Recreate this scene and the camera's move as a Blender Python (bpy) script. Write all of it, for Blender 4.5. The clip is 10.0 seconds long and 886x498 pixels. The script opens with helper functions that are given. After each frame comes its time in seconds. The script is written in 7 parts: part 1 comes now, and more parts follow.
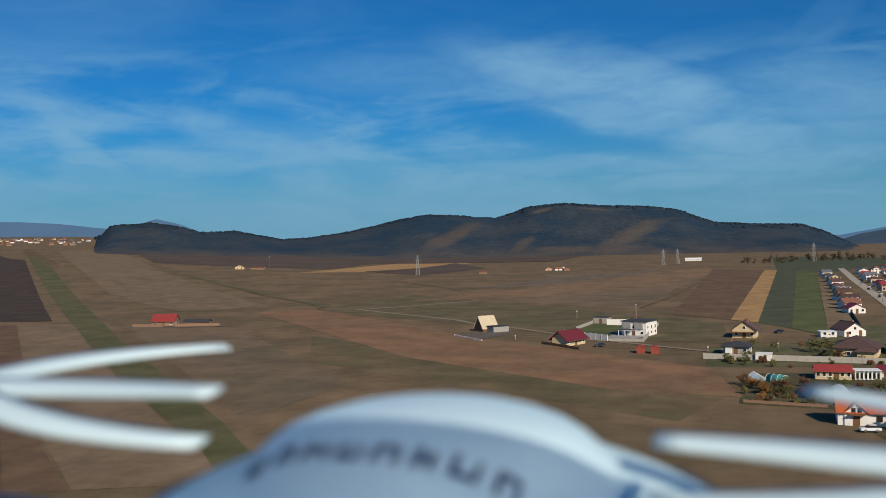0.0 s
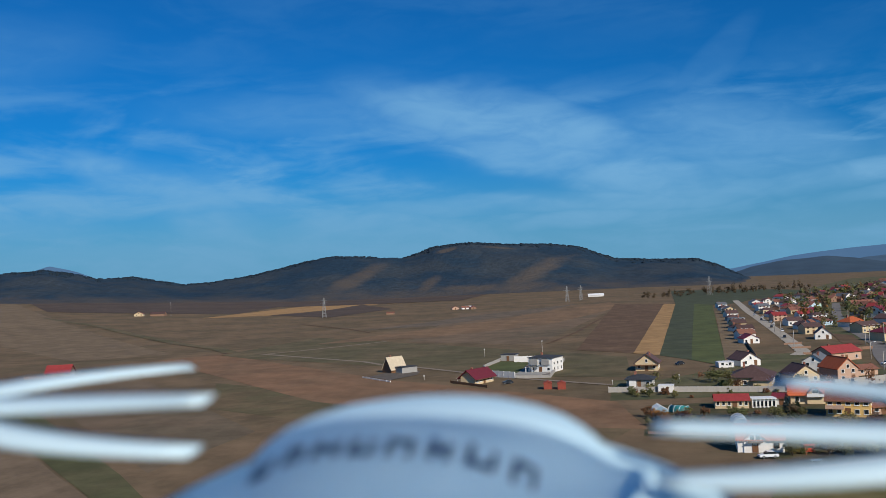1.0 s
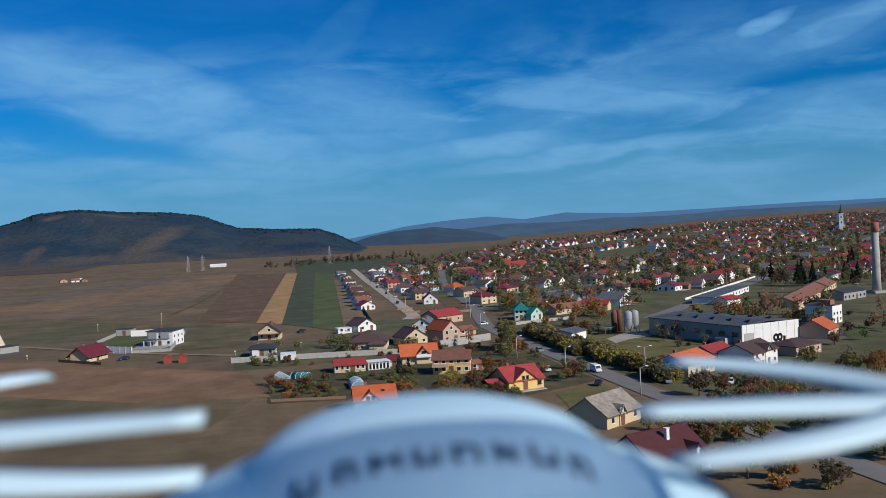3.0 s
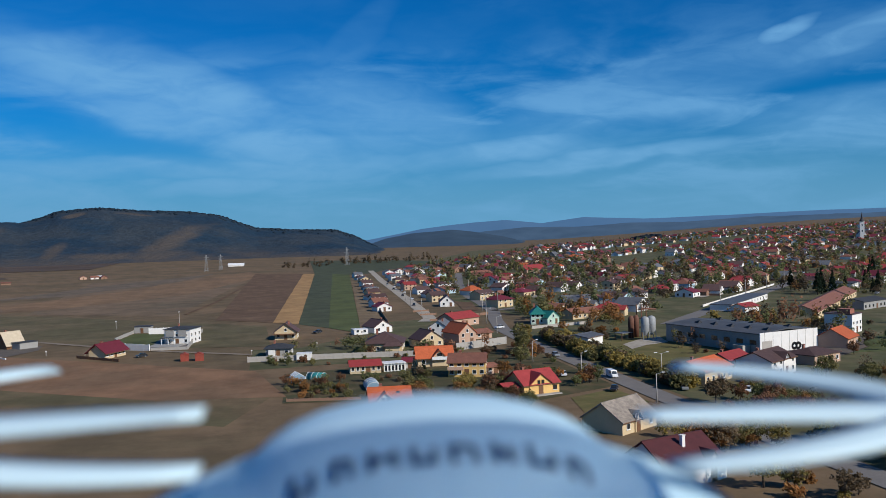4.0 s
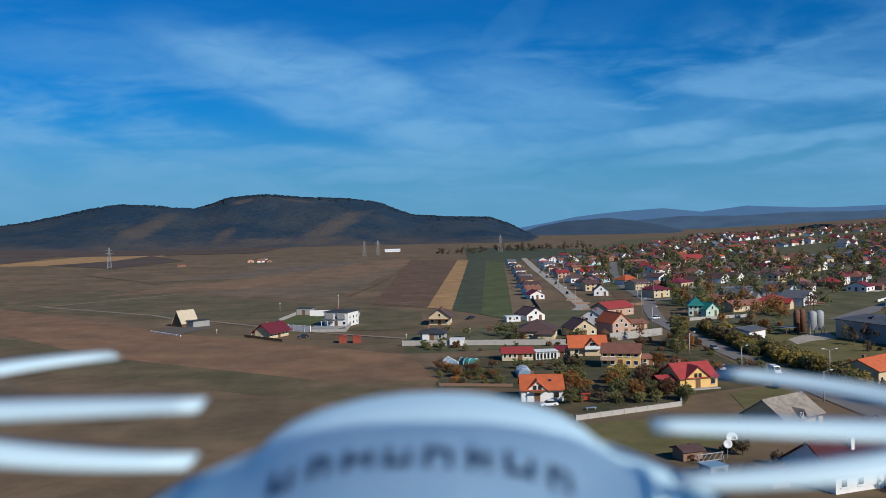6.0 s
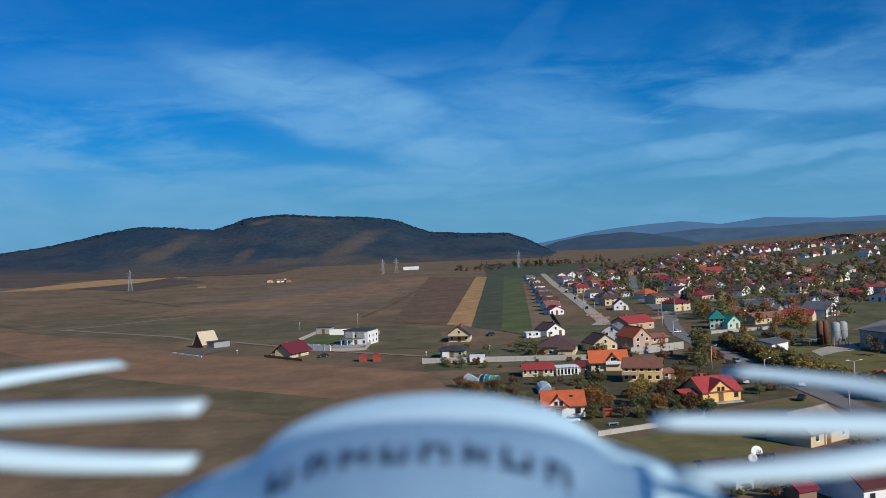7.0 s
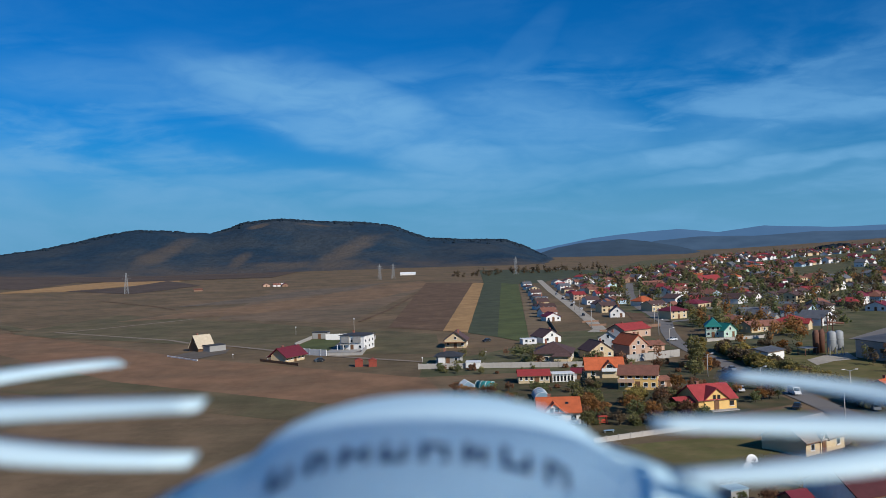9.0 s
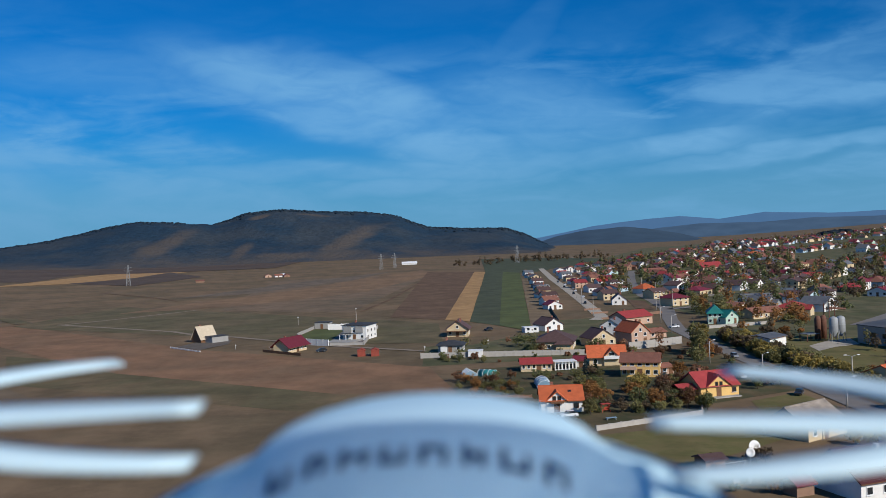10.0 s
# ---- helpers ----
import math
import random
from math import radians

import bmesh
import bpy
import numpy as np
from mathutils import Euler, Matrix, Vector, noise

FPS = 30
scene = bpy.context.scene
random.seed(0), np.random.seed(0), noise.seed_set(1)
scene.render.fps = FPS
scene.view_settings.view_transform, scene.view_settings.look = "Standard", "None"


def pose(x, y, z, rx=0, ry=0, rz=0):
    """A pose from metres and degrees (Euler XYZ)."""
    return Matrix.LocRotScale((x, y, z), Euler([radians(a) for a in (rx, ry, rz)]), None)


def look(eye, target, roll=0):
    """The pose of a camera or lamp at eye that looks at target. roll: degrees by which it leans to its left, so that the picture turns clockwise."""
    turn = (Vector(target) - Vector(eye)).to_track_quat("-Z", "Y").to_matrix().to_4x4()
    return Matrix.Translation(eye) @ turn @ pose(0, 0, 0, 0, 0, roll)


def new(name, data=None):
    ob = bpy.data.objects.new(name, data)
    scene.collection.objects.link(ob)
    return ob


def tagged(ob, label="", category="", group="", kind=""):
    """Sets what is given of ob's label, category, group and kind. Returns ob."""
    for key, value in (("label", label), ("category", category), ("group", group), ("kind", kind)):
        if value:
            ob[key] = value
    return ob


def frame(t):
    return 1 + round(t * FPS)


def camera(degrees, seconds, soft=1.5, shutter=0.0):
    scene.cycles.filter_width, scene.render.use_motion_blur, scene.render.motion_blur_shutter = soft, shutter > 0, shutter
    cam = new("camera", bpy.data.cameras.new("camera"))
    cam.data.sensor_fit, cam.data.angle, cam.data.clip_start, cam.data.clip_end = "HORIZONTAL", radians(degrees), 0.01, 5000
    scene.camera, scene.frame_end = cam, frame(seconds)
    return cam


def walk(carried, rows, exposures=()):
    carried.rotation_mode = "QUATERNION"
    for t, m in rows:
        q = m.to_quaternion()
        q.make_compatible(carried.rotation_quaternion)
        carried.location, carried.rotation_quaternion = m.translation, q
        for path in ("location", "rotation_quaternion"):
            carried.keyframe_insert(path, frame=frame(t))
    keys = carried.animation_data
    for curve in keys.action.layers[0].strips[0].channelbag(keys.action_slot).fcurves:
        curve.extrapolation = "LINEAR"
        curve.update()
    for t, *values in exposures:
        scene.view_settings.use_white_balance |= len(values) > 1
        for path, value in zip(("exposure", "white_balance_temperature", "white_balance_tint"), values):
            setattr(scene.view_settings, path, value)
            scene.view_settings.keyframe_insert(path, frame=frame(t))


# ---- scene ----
# ---------------------------------------------------------------- camera
# The drone hovers; the camera on its back turns about the canopy.
cam = camera(52.0, 10.0, soft=0.7)
cam.data.dof.use_dof, cam.data.dof.focus_distance, cam.data.dof.aperture_fstop = True, 180.0, 6.3
HOVER = Vector((0.0, 0.0, 38.0))          # where the canopy's middle hovers
CANOPY = Vector((-0.005, -0.107, -0.369))  # the canopy's middle as the lens sees it (right, up, back)
TURNS = [
    (0.0, 17.65, -0.55, -1.35), (0.5, 17.80, 1.00, -3.20), (1.0, 11.66, 1.80, -2.60), (1.5, 1.58, -0.17, -1.45),
    (2.0, -8.59, -0.63, -0.86), (2.5, -11.65, -1.08, -2.40), (2.7, -11.90, -1.14, -2.80), (3.8, -10.75, -1.15, -1.20),
    (4.0, -10.61, -0.94, -1.68), (4.5, -10.40, -0.35, -1.91), (5.0, -10.27, -0.31, -1.08), (5.5, -9.37, -0.84, -1.79),
    (6.0, -0.93, -1.49, -1.19), (6.2, 1.20, -1.17, -1.60), (7.3, -0.20, -0.25, -2.50), (7.5, -0.18, -0.17, -2.71),
    (8.0, -0.15, -0.23, -1.74), (8.5, -0.07, -0.30, -2.38), (9.0, -0.01, -0.03, -1.69), (9.5, 0.07, -0.07, -1.94),
    (10.0, 0.10, -0.71, -2.19),
]


def cam_pose(yaw, pitch, roll):
    turn = Matrix.Rotation(radians(yaw), 4, "Z") @ Matrix.Rotation(radians(90 + pitch), 4, "X") @ Matrix.Rotation(radians(roll), 4, "Z")
    return Matrix.Translation(HOVER - turn.to_3x3() @ CANOPY) @ turn


walk(cam, [(t, cam_pose(y, p, r)) for t, y, p, r in TURNS],
     exposures=((0.0, 0.0, 7100, 10), (0.5, 0.0, 6600, 10), (1.0, 0.0, 6350, 10), (1.5, 0.0, 6100, 10), (2.0, 0.0, 6050, 10), (10.0, 0.0, 6050, 10)))

# ---------------------------------------------------------------- sky and sun
SUN_AZ, SUN_EL = 138.0, 32.0   # degrees clockwise from +y, and above the horizon
world = bpy.data.worlds.new("sky")
scene.world = world
world.use_nodes = True


def sky_nodes():
    nt = world.node_tree
    nt.nodes.clear()
    n, l = nt.nodes.new, nt.links.new
    out, bg = n("ShaderNodeOutputWorld"), n("ShaderNodeBackground")
    sky = n("ShaderNodeTexSky")
    sky.sky_type, sky.sun_disc = "NISHITA", False
    sky.sun_elevation, sky.sun_rotation = radians(SUN_EL), radians(SUN_AZ)
    sky.air_density, sky.dust_density, sky.ozone_density = 1.0, 0.6, 3.0
    co, sep = n("ShaderNodeTexCoord"), n("ShaderNodeSeparateXYZ")
    l(co.outputs["Generated"], sep.inputs[0])

    def sums(op, a, b=None):
        m = n("ShaderNodeMath"); m.operation = op
        for i, v in enumerate((a, b)):
            if v is None:
                continue
            if isinstance(v, (int, float)):
                m.inputs[i].default_value = v
            else:
                l(v, m.inputs[i])
        return m.outputs[0]

    def ramp(src, lo, hi, a=0.0, z=1.0):
        r = n("ShaderNodeMapRange"); r.interpolation_type = "SMOOTHSTEP"
        for i, v in enumerate((lo, hi, a, z)):
            r.inputs[i + 1].default_value = v
        l(src, r.inputs[0])
        return r.outputs[0]

    # bearing and height above the horizon, in degrees
    az = sums("MULTIPLY", sums("ARCTAN2", sep.outputs[0], sep.outputs[1]), 69.6)
    el = sums("MULTIPLY", sums("ARCSINE", sep.outputs[2]), 69.6)
    flat = n("ShaderNodeCombineXYZ")
    l(az, flat.inputs[0]); l(el, flat.inputs[1])

    def fibres(sx, sy, turn, detail, rough, warp, shift=0.0):
        m = n("ShaderNodeMapping")
        m.inputs["Location"].default_value = (shift, shift * 0.7, 0)
        m.inputs["Rotation"].default_value = (0, 0, radians(turn))
        m.inputs["Scale"].default_value = (sx, sy, 1)
        l(flat.outputs[0], m.inputs[0])
        t = n("ShaderNodeTexNoise")
        t.inputs["Scale"].default_value, t.inputs["Detail"].default_value = 1.0, detail
        t.inputs["Roughness"].default_value, t.inputs["Distortion"].default_value = rough, warp
        l(m.outputs[0], t.inputs[0])
        return t.outputs[0]

    bend = sums("MULTIPLY", sums("SUBTRACT", fibres(0.10, 0.22, 0, 3, 0.5, 0.3, 9.0), 0.5), 3.0)
    el_w = sums("ADD", el, bend)
    az_w = sums("ADD", az, sums("MULTIPLY", bend, 1.5))
    fine = fibres(0.075, 0.30, 9, 6, 0.5, 0.8)
    finer = fibres(0.24, 0.70, -10, 7, 0.55, 1.4, 3.0)
    tissue = sums("ADD", sums("MULTIPLY", fine, 0.7), sums("MULTIPLY", finer, 0.3))
    # veils of high cloud and the clear gaps in them: bearing, height, slope, half length, half width, strength
    AHEAD = [(-18.6, 12.3, -2, 14.3, 2.0, 0.40), (-7.0, 10.5, -16, 12.5, 2.9, 0.88), (1.1, 7.3, -14, 6.9, 1.5, 0.95), (8.0, 8.8, -11, 8.7, 2.9, 0.65), (-3.3, 5.4, 0, 16.5, 0.9, 0.90), (-3.8, 3.9, 4, 4.8, 0.7, 1.00), (-29.1, 6.8, -22, 5.2, 1.5, 0.50), (-27.0, 4.4, -6, 6.5, 1.1, 0.50), (7.0, 14.8, 46, 3.5, 1.1, 0.30)]
    EAST = [(17.2, 6.1, 4, 7.4, 0.9, 1.00), (24.7, 5.1, 5, 9.5, 0.7, 1.00), (25.9, 9.1, 16, 10.0, 2.6, 0.50), (38.3, 13.6, 20, 2.2, 0.6, 1.00), (42.2, 12.6, 17, 4.8, 1.0, 0.80), (34.6, 11.2, 10, 13.0, 1.9, 0.55), (42.1, 7.9, 6, 6.5, 1.1, 0.60), (6.1, 14.9, 38, 3.9, 0.8, 0.30)]
    WEST = [(-47.8, 7.1, -23, 3.5, 0.6, 0.90), (-36.5, 8.1, -15, 5.2, 1.3, 0.85), (-31.6, 5.7, -31, 6.5, 1.8, 0.80), (-48.8, 15.7, 12, 9.5, 2.6, 0.20), (-48.0, 4.4, 0, 7.8, 1.0, 0.50), (-35.4, 3.0, 3, 12.1, 0.7, 0.50)]
    GAPS = [(-12.6, 7.9, -13, 9.1, 1.0, 0.85), (23.1, 4.1, 5, 7.4, 0.4, 0.70), (27.7, 7.0, 7, 5.6, 1.0, 0.60), (-35.2, 9.4, 0, 2.2, 1.0, 0.70), (-27.3, 4.3, -11, 2.6, 1.1, 0.50), (-0.8, 16.0, -4, 21.7, 1.9, 0.60)]

    def patches(rows):
        total = None
        for a0, e0, slope, ln, wd, k in rows:
            c, s = math.cos(radians(slope)), math.sin(radians(slope))
            dx, dy = sums("SUBTRACT", az_w, a0), sums("SUBTRACT", el_w, e0)
            p = sums("DIVIDE", sums("ADD", sums("MULTIPLY", dx, c), sums("MULTIPLY", dy, s)), ln)
            q = sums("DIVIDE", sums("SUBTRACT", sums("MULTIPLY", dy, c), sums("MULTIPLY", dx, s)), wd)
            v = ramp(sums("ADD", sums("MULTIPLY", p, p), sums("MULTIPLY", q, q)), 2.2, 0.0, 0.0, k)
            total = v if total is None else sums("MAXIMUM", total, v)
        return total

    veil, gap = patches(AHEAD + EAST + WEST), patches(GAPS)
    body = sums("MULTIPLY", veil, ramp(tissue, 0.26, 0.68, 0.35, 1.0))
    loose = ramp(sums("ADD", fine, sums("MULTIPLY", finer, 0.25)), 0.47, 0.84, 0.0, 0.75)
    loose = sums("MULTIPLY", loose, ramp(el, 17.0, 8.0, 0.12, 1.0))
    cover = sums("MINIMUM", sums("MULTIPLY", sums("MAXIMUM", body, loose), sums("SUBTRACT", 1.0, gap)), 0.9)
    low = ramp(el, 10.0, 0.0, 0.0, 0.85)
    blue = n("ShaderNodeMix"); blue.data_type, blue.blend_type = "RGBA", "MULTIPLY"
    blue.inputs[0].default_value = 1.0
    blue.inputs[7].default_value = (0.045, 0.475, 0.93, 1)
    l(sky.outputs[0], blue.inputs[6])
    mix = n("ShaderNodeMix"); mix.data_type = "RGBA"
    mix.inputs[7].default_value = (2.2, 5.0, 8.0, 1)
    l(cover, mix.inputs[0])
    l(blue.outputs[2], mix.inputs[6])
    haze = n("ShaderNodeMix"); haze.data_type = "RGBA"
    haze.inputs[7].default_value = (1.75, 4.2, 6.4, 1)
    l(low, haze.inputs[0]); l(mix.outputs[2], haze.inputs[6])
    l(haze.outputs[2], bg.inputs[0])
    bg.inputs[1].default_value = 0.085
    l(bg.outputs[0], out.inputs[0])


sky_nodes()
sun = new("sun", bpy.data.lights.new("sun", "SUN"))
sun.data.energy, sun.data.angle, sun.data.color = 4.7, radians(0.6), (1.0, 0.90, 0.76)
sun.matrix_world = look((0, 0, 0), (-math.sin(radians(SUN_AZ)) * math.cos(radians(SUN_EL)), -math.cos(radians(SUN_AZ)) * math.cos(radians(SUN_EL)), -math.sin(radians(SUN_EL))))
sun.location = (200, -80, 300)
scene.view_settings.exposure = 0.0
# ---------------------------------------------------------------- materials
def material(name, color, rough=0.8, grain=6.0, spread=0.25, stain=0.0, stain_color=(0.05, 0.05, 0.05), bump=0.0, metal=0.0, vary=0.0, stretch=(1, 1, 1), big=0.15, spec=0.3):
    """A surface with fine grain, broad stains and relief, in metres."""
    m = bpy.data.materials.new(name)
    m.use_nodes = True
    nt = m.node_tree
    n, l = nt.nodes.new, nt.links.new
    b = nt.nodes["Principled BSDF"]
    b.inputs["Roughness"].default_value, b.inputs["Metallic"].default_value = rough, metal
    b.inputs["Specular IOR Level"].default_value = spec
    co = n("ShaderNodeTexCoord")
    mp = n("ShaderNodeMapping")
    mp.inputs["Scale"].default_value = stretch
    l(co.outputs["Object"], mp.inputs[0])
    t1, t2 = n("ShaderNodeTexNoise"), n("ShaderNodeTexNoise")
    t1.inputs["Scale"].default_value, t1.inputs["Detail"].default_value = grain, 5
    t2.inputs["Scale"].default_value, t2.inputs["Detail"].default_value = grain * big, 4
    l(mp.outputs[0], t1.inputs[0]); l(mp.outputs[0], t2.inputs[0])
    add = n("ShaderNodeMath"); add.operation = "ADD"
    l(t1.outputs[0], add.inputs[0]); l(t2.outputs[0], add.inputs[1])
    val = n("ShaderNodeMapRange")
    val.inputs[1].default_value, val.inputs[2].default_value = 0.6, 1.4
    val.inputs[3].default_value, val.inputs[4].default_value = 1 - spread, 1 + spread
    l(add.outputs[0], val.inputs[0])
    hsv = n("ShaderNodeHueSaturation")
    hsv.inputs["Color"].default_value = (*color, 1)
    last = val.outputs[0]
    if vary:
        info = n("ShaderNodeObjectInfo")
        r = n("ShaderNodeMapRange")
        r.inputs[3].default_value, r.inputs[4].default_value = 1 - vary, 1 + vary
        l(info.outputs["Random"], r.inputs[0])
        mm = n("ShaderNodeMath"); mm.operation = "MULTIPLY"
        l(last, mm.inputs[0]); l(r.outputs[0], mm.inputs[1])
        last = mm.outputs[0]
    l(last, hsv.inputs["Value"])
    col = hsv.outputs[0]
    if stain:
        mx = n("ShaderNodeMix"); mx.data_type = "RGBA"
        mx.inputs[7].default_value = (*stain_color, 1)
        rg = n("ShaderNodeMapRange"); rg.interpolation_type = "SMOOTHSTEP"
        rg.inputs[1].default_value, rg.inputs[2].default_value = 0.48, 0.72
        rg.inputs[4].default_value = stain
        t3 = n("ShaderNodeTexNoise")
        t3.inputs["Scale"].default_value, t3.inputs["Detail"].default_value = grain * big * 1.7, 6
        l(mp.outputs[0], t3.inputs[0])
        l(t3.outputs[0], rg.inputs[0]); l(rg.outputs[0], mx.inputs[0]); l(col, mx.inputs[6])
        col = mx.outputs[2]
    l(col, b.inputs["Base Color"])
    if bump:
        bp = n("ShaderNodeBump")
        bp.inputs["Strength"].default_value, bp.inputs["Distance"].default_value = 0.6, bump
        l(t1.outputs[0], bp.inputs["Height"]); l(bp.outputs[0], b.inputs["Normal"])
    return m


M = {}
M["white_wall"] = material("white_plaster", (0.73, 0.71, 0.67), 0.85, 3.0, 0.08, 0.25, (0.58, 0.55, 0.5), 0.004)
M["cream_wall"] = material("cream_plaster", (0.56, 0.44, 0.27), 0.85, 3.0, 0.08, 0.2, (0.5, 0.4, 0.26), 0.004)
M["yellow_wall"] = material("yellow_plaster", (0.70, 0.45, 0.16), 0.85, 3.0, 0.08, 0.2, (0.5, 0.3, 0.1), 0.004)
M["peach_wall"] = material("peach_plaster", (0.48, 0.32, 0.23), 0.85, 3.0, 0.08, 0.2, (0.45, 0.3, 0.2), 0.004)
M["grey_wall"] = material("grey_plaster", (0.30, 0.29, 0.27), 0.85, 3.0, 0.12, 0.3, (0.25, 0.24, 0.23), 0.004)
M["brown_wall"] = material("brown_plaster", (0.25, 0.15, 0.10), 0.85, 3.0, 0.12, 0.3, (0.15, 0.1, 0.08), 0.004)
M["mint_wall"] = material("mint_plaster", (0.42, 0.55, 0.45), 0.85, 3.0, 0.1, 0.2, (0.3, 0.4, 0.33), 0.004)
M["blue_wall"] = material("blue_plaster", (0.42, 0.55, 0.62), 0.85, 3.0, 0.1, 0.2, (0.3, 0.4, 0.43), 0.004)
M["red_roof"] = material("red_roof_tiles", (0.29, 0.042, 0.040), 0.65, 5.0, 0.22, 0.35, (0.2, 0.03, 0.03), 0.02, vary=0.2)
M["maroon_roof"] = material("maroon_roof_tiles", (0.15, 0.022, 0.034), 0.6, 5.0, 0.22, 0.35, (0.1, 0.03, 0.03), 0.02, vary=0.2)
M["wine_roof"] = material("dark_wine_roof_tiles", (0.075, 0.020, 0.022), 0.7, 5.0, 0.25, 0.4, (0.05, 0.02, 0.02), 0.02)
M["orange_roof"] = material("orange_roof_tiles", (0.46, 0.11, 0.04), 0.75, 5.0, 0.22, 0.35, (0.3, 0.07, 0.03), 0.02, vary=0.15)
M["clay_roof"] = material("weathered_clay_tiles", (0.205, 0.088, 0.06), 0.8, 5.0, 0.25, 0.5, (0.13, 0.07, 0.05), 0.02, vary=0.2)
M["brown_roof"] = material("brown_roof_tiles", (0.085, 0.05, 0.045), 0.7, 5.0, 0.25, 0.4, (0.13, 0.08, 0.07), 0.02, vary=0.2)
M["grey_roof"] = material("grey_roof_sheets", (0.11, 0.115, 0.125), 0.55, 4.0, 0.2, 0.45, (0.2, 0.2, 0.2), 0.01, vary=0.2)
M["hall_roof"] = material("stained_hall_roof", (0.078, 0.082, 0.088), 0.6, 1.2, 0.25, 0.6, (0.15, 0.145, 0.14), 0.01)
M["green_roof"] = material("green_roof_sheets", (0.02, 0.16, 0.14), 0.55, 4.0, 0.15, 0.25, (0.02, 0.1, 0.09), 0.01)
M["shingle_roof"] = material("weathered_grey_shingles", (0.27, 0.23, 0.19), 0.9, 4.0, 0.4, 0.6, (0.13, 0.11, 0.1), 0.02)
M["tan_roof"] = material("sunlit_tan_tiles", (0.50, 0.42, 0.30), 0.85, 5.0, 0.15, 0.3, (0.4, 0.3, 0.22), 0.02)
M["white_roof"] = material("white_roof_sheets", (0.7, 0.7, 0.7), 0.5, 4.0, 0.1, 0.3, (0.5, 0.5, 0.5), 0.01)
M["dark_roof"] = material("dark_flat_roof", (0.04, 0.043, 0.05), 0.8, 4.0, 0.25, 0.3, (0.08, 0.08, 0.08), 0.01)
M["window_dark"] = material("window_glass", (0.02, 0.025, 0.03), 0.12, 2.0, 0.2, spec=0.8)
M["trim_white"] = material("white_trim", (0.72, 0.72, 0.7), 0.5, 4.0, 0.06)
M["trim_brown"] = material("brown_wood", (0.16, 0.08, 0.04), 0.6, 8.0, 0.25)
M["brick"] = material("chimney_brick", (0.30, 0.12, 0.08), 0.9, 9.0, 0.3, 0.4, (0.15, 0.1, 0.09), 0.01)
M["concrete"] = material("grey_concrete", (0.36, 0.34, 0.31), 0.9, 1.5, 0.15, 0.5, (0.22, 0.2, 0.18), 0.006)
M["stone_wall"] = material("pale_wall_blocks", (0.40, 0.37, 0.33), 0.9, 1.5, 0.15, 0.5, (0.27, 0.24, 0.21), 0.006)
M["asphalt"] = material("worn_asphalt", (0.165, 0.152, 0.14), 0.9, 2.0, 0.18, 0.5, (0.16, 0.15, 0.14), 0.006, big=0.08)
M["gravel"] = material("pale_gravel", (0.36, 0.32, 0.26), 0.95, 1.2, 0.2, 0.5, (0.22, 0.19, 0.15), 0.01)
M["yard_soil"] = material("trodden_yard_soil", (0.11, 0.092, 0.075), 0.95, 1.2, 0.25, 0.5, (0.07, 0.06, 0.05), 0.01)
M["dirt"] = material("dirt_track", (0.215, 0.172, 0.125), 0.95, 1.2, 0.2, 0.5, (0.17, 0.14, 0.1), 0.01)


def soil(name, color, second, streak=0.0, turn=0.0, scale=0.05):
    """Open ground: patches of two colours, with plough lines along one way."""
    m = bpy.data.materials.new(name)
    m.use_nodes = True
    nt = m.node_tree
    n, l = nt.nodes.new, nt.links.new
    b = nt.nodes["Principled BSDF"]
    b.inputs["Roughness"].default_value, b.inputs["Specular IOR Level"].default_value = 0.95, 0.1
    co, mp = n("ShaderNodeTexCoord"), n("ShaderNodeMapping")
    mp.inputs["Rotation"].default_value = (0, 0, radians(turn))
    mp.inputs["Scale"].default_value = (1, 0.12, 1)
    l(co.outputs["Object"], mp.inputs[0])

    def tex(src, s, d, r=0.55):
        t = n("ShaderNodeTexNoise")
        t.inputs["Scale"].default_value, t.inputs["Detail"].default_value, t.inputs["Roughness"].default_value = s, d, r
        l(src, t.inputs[0])
        return t.outputs[0]

    def ramp(src, lo, hi, a=0.0, z=1.0):
        r = n("ShaderNodeMapRange")
        r.interpolation_type = "SMOOTHSTEP"
        for i, v in enumerate((lo, hi, a, z)):
            r.inputs[i + 1].default_value = v
        l(src, r.inputs[0])
        return r.outputs[0]

    patch = ramp(tex(co.outputs["Object"], scale, 8, 0.62), 0.38, 0.64)
    line = ramp(tex(mp.outputs[0], 0.22, 6, 0.65), 0.25, 0.75, 1 - streak * 0.28, 1 + streak * 0.28)
    fine = ramp(tex(co.outputs["Object"], 0.07, 9, 0.72), 0.28, 0.72, 0.78, 1.22)
    mx = n("ShaderNodeMix"); mx.data_type = "RGBA"
    mx.inputs[6].default_value, mx.inputs[7].default_value = (*color, 1), (*second, 1)
    l(patch, mx.inputs[0])
    mm = n("ShaderNodeMath"); mm.operation = "MULTIPLY"
    l(line, mm.inputs[0]); l(fine, mm.inputs[1])
    hs = n("ShaderNodeHueSaturation")
    l(mx.outputs[2], hs.inputs["Color"]); l(mm.outputs[0], hs.inputs["Value"])
    l(hs.outputs[0], b.inputs["Base Color"])
    bp = n("ShaderNodeBump")
    bp.inputs["Strength"].default_value, bp.inputs["Distance"].default_value = 0.08, 0.12
    l(tex(mp.outputs[0], 0.9, 4), bp.inputs["Height"]); l(bp.outputs[0], b.inputs["Normal"])
    return m
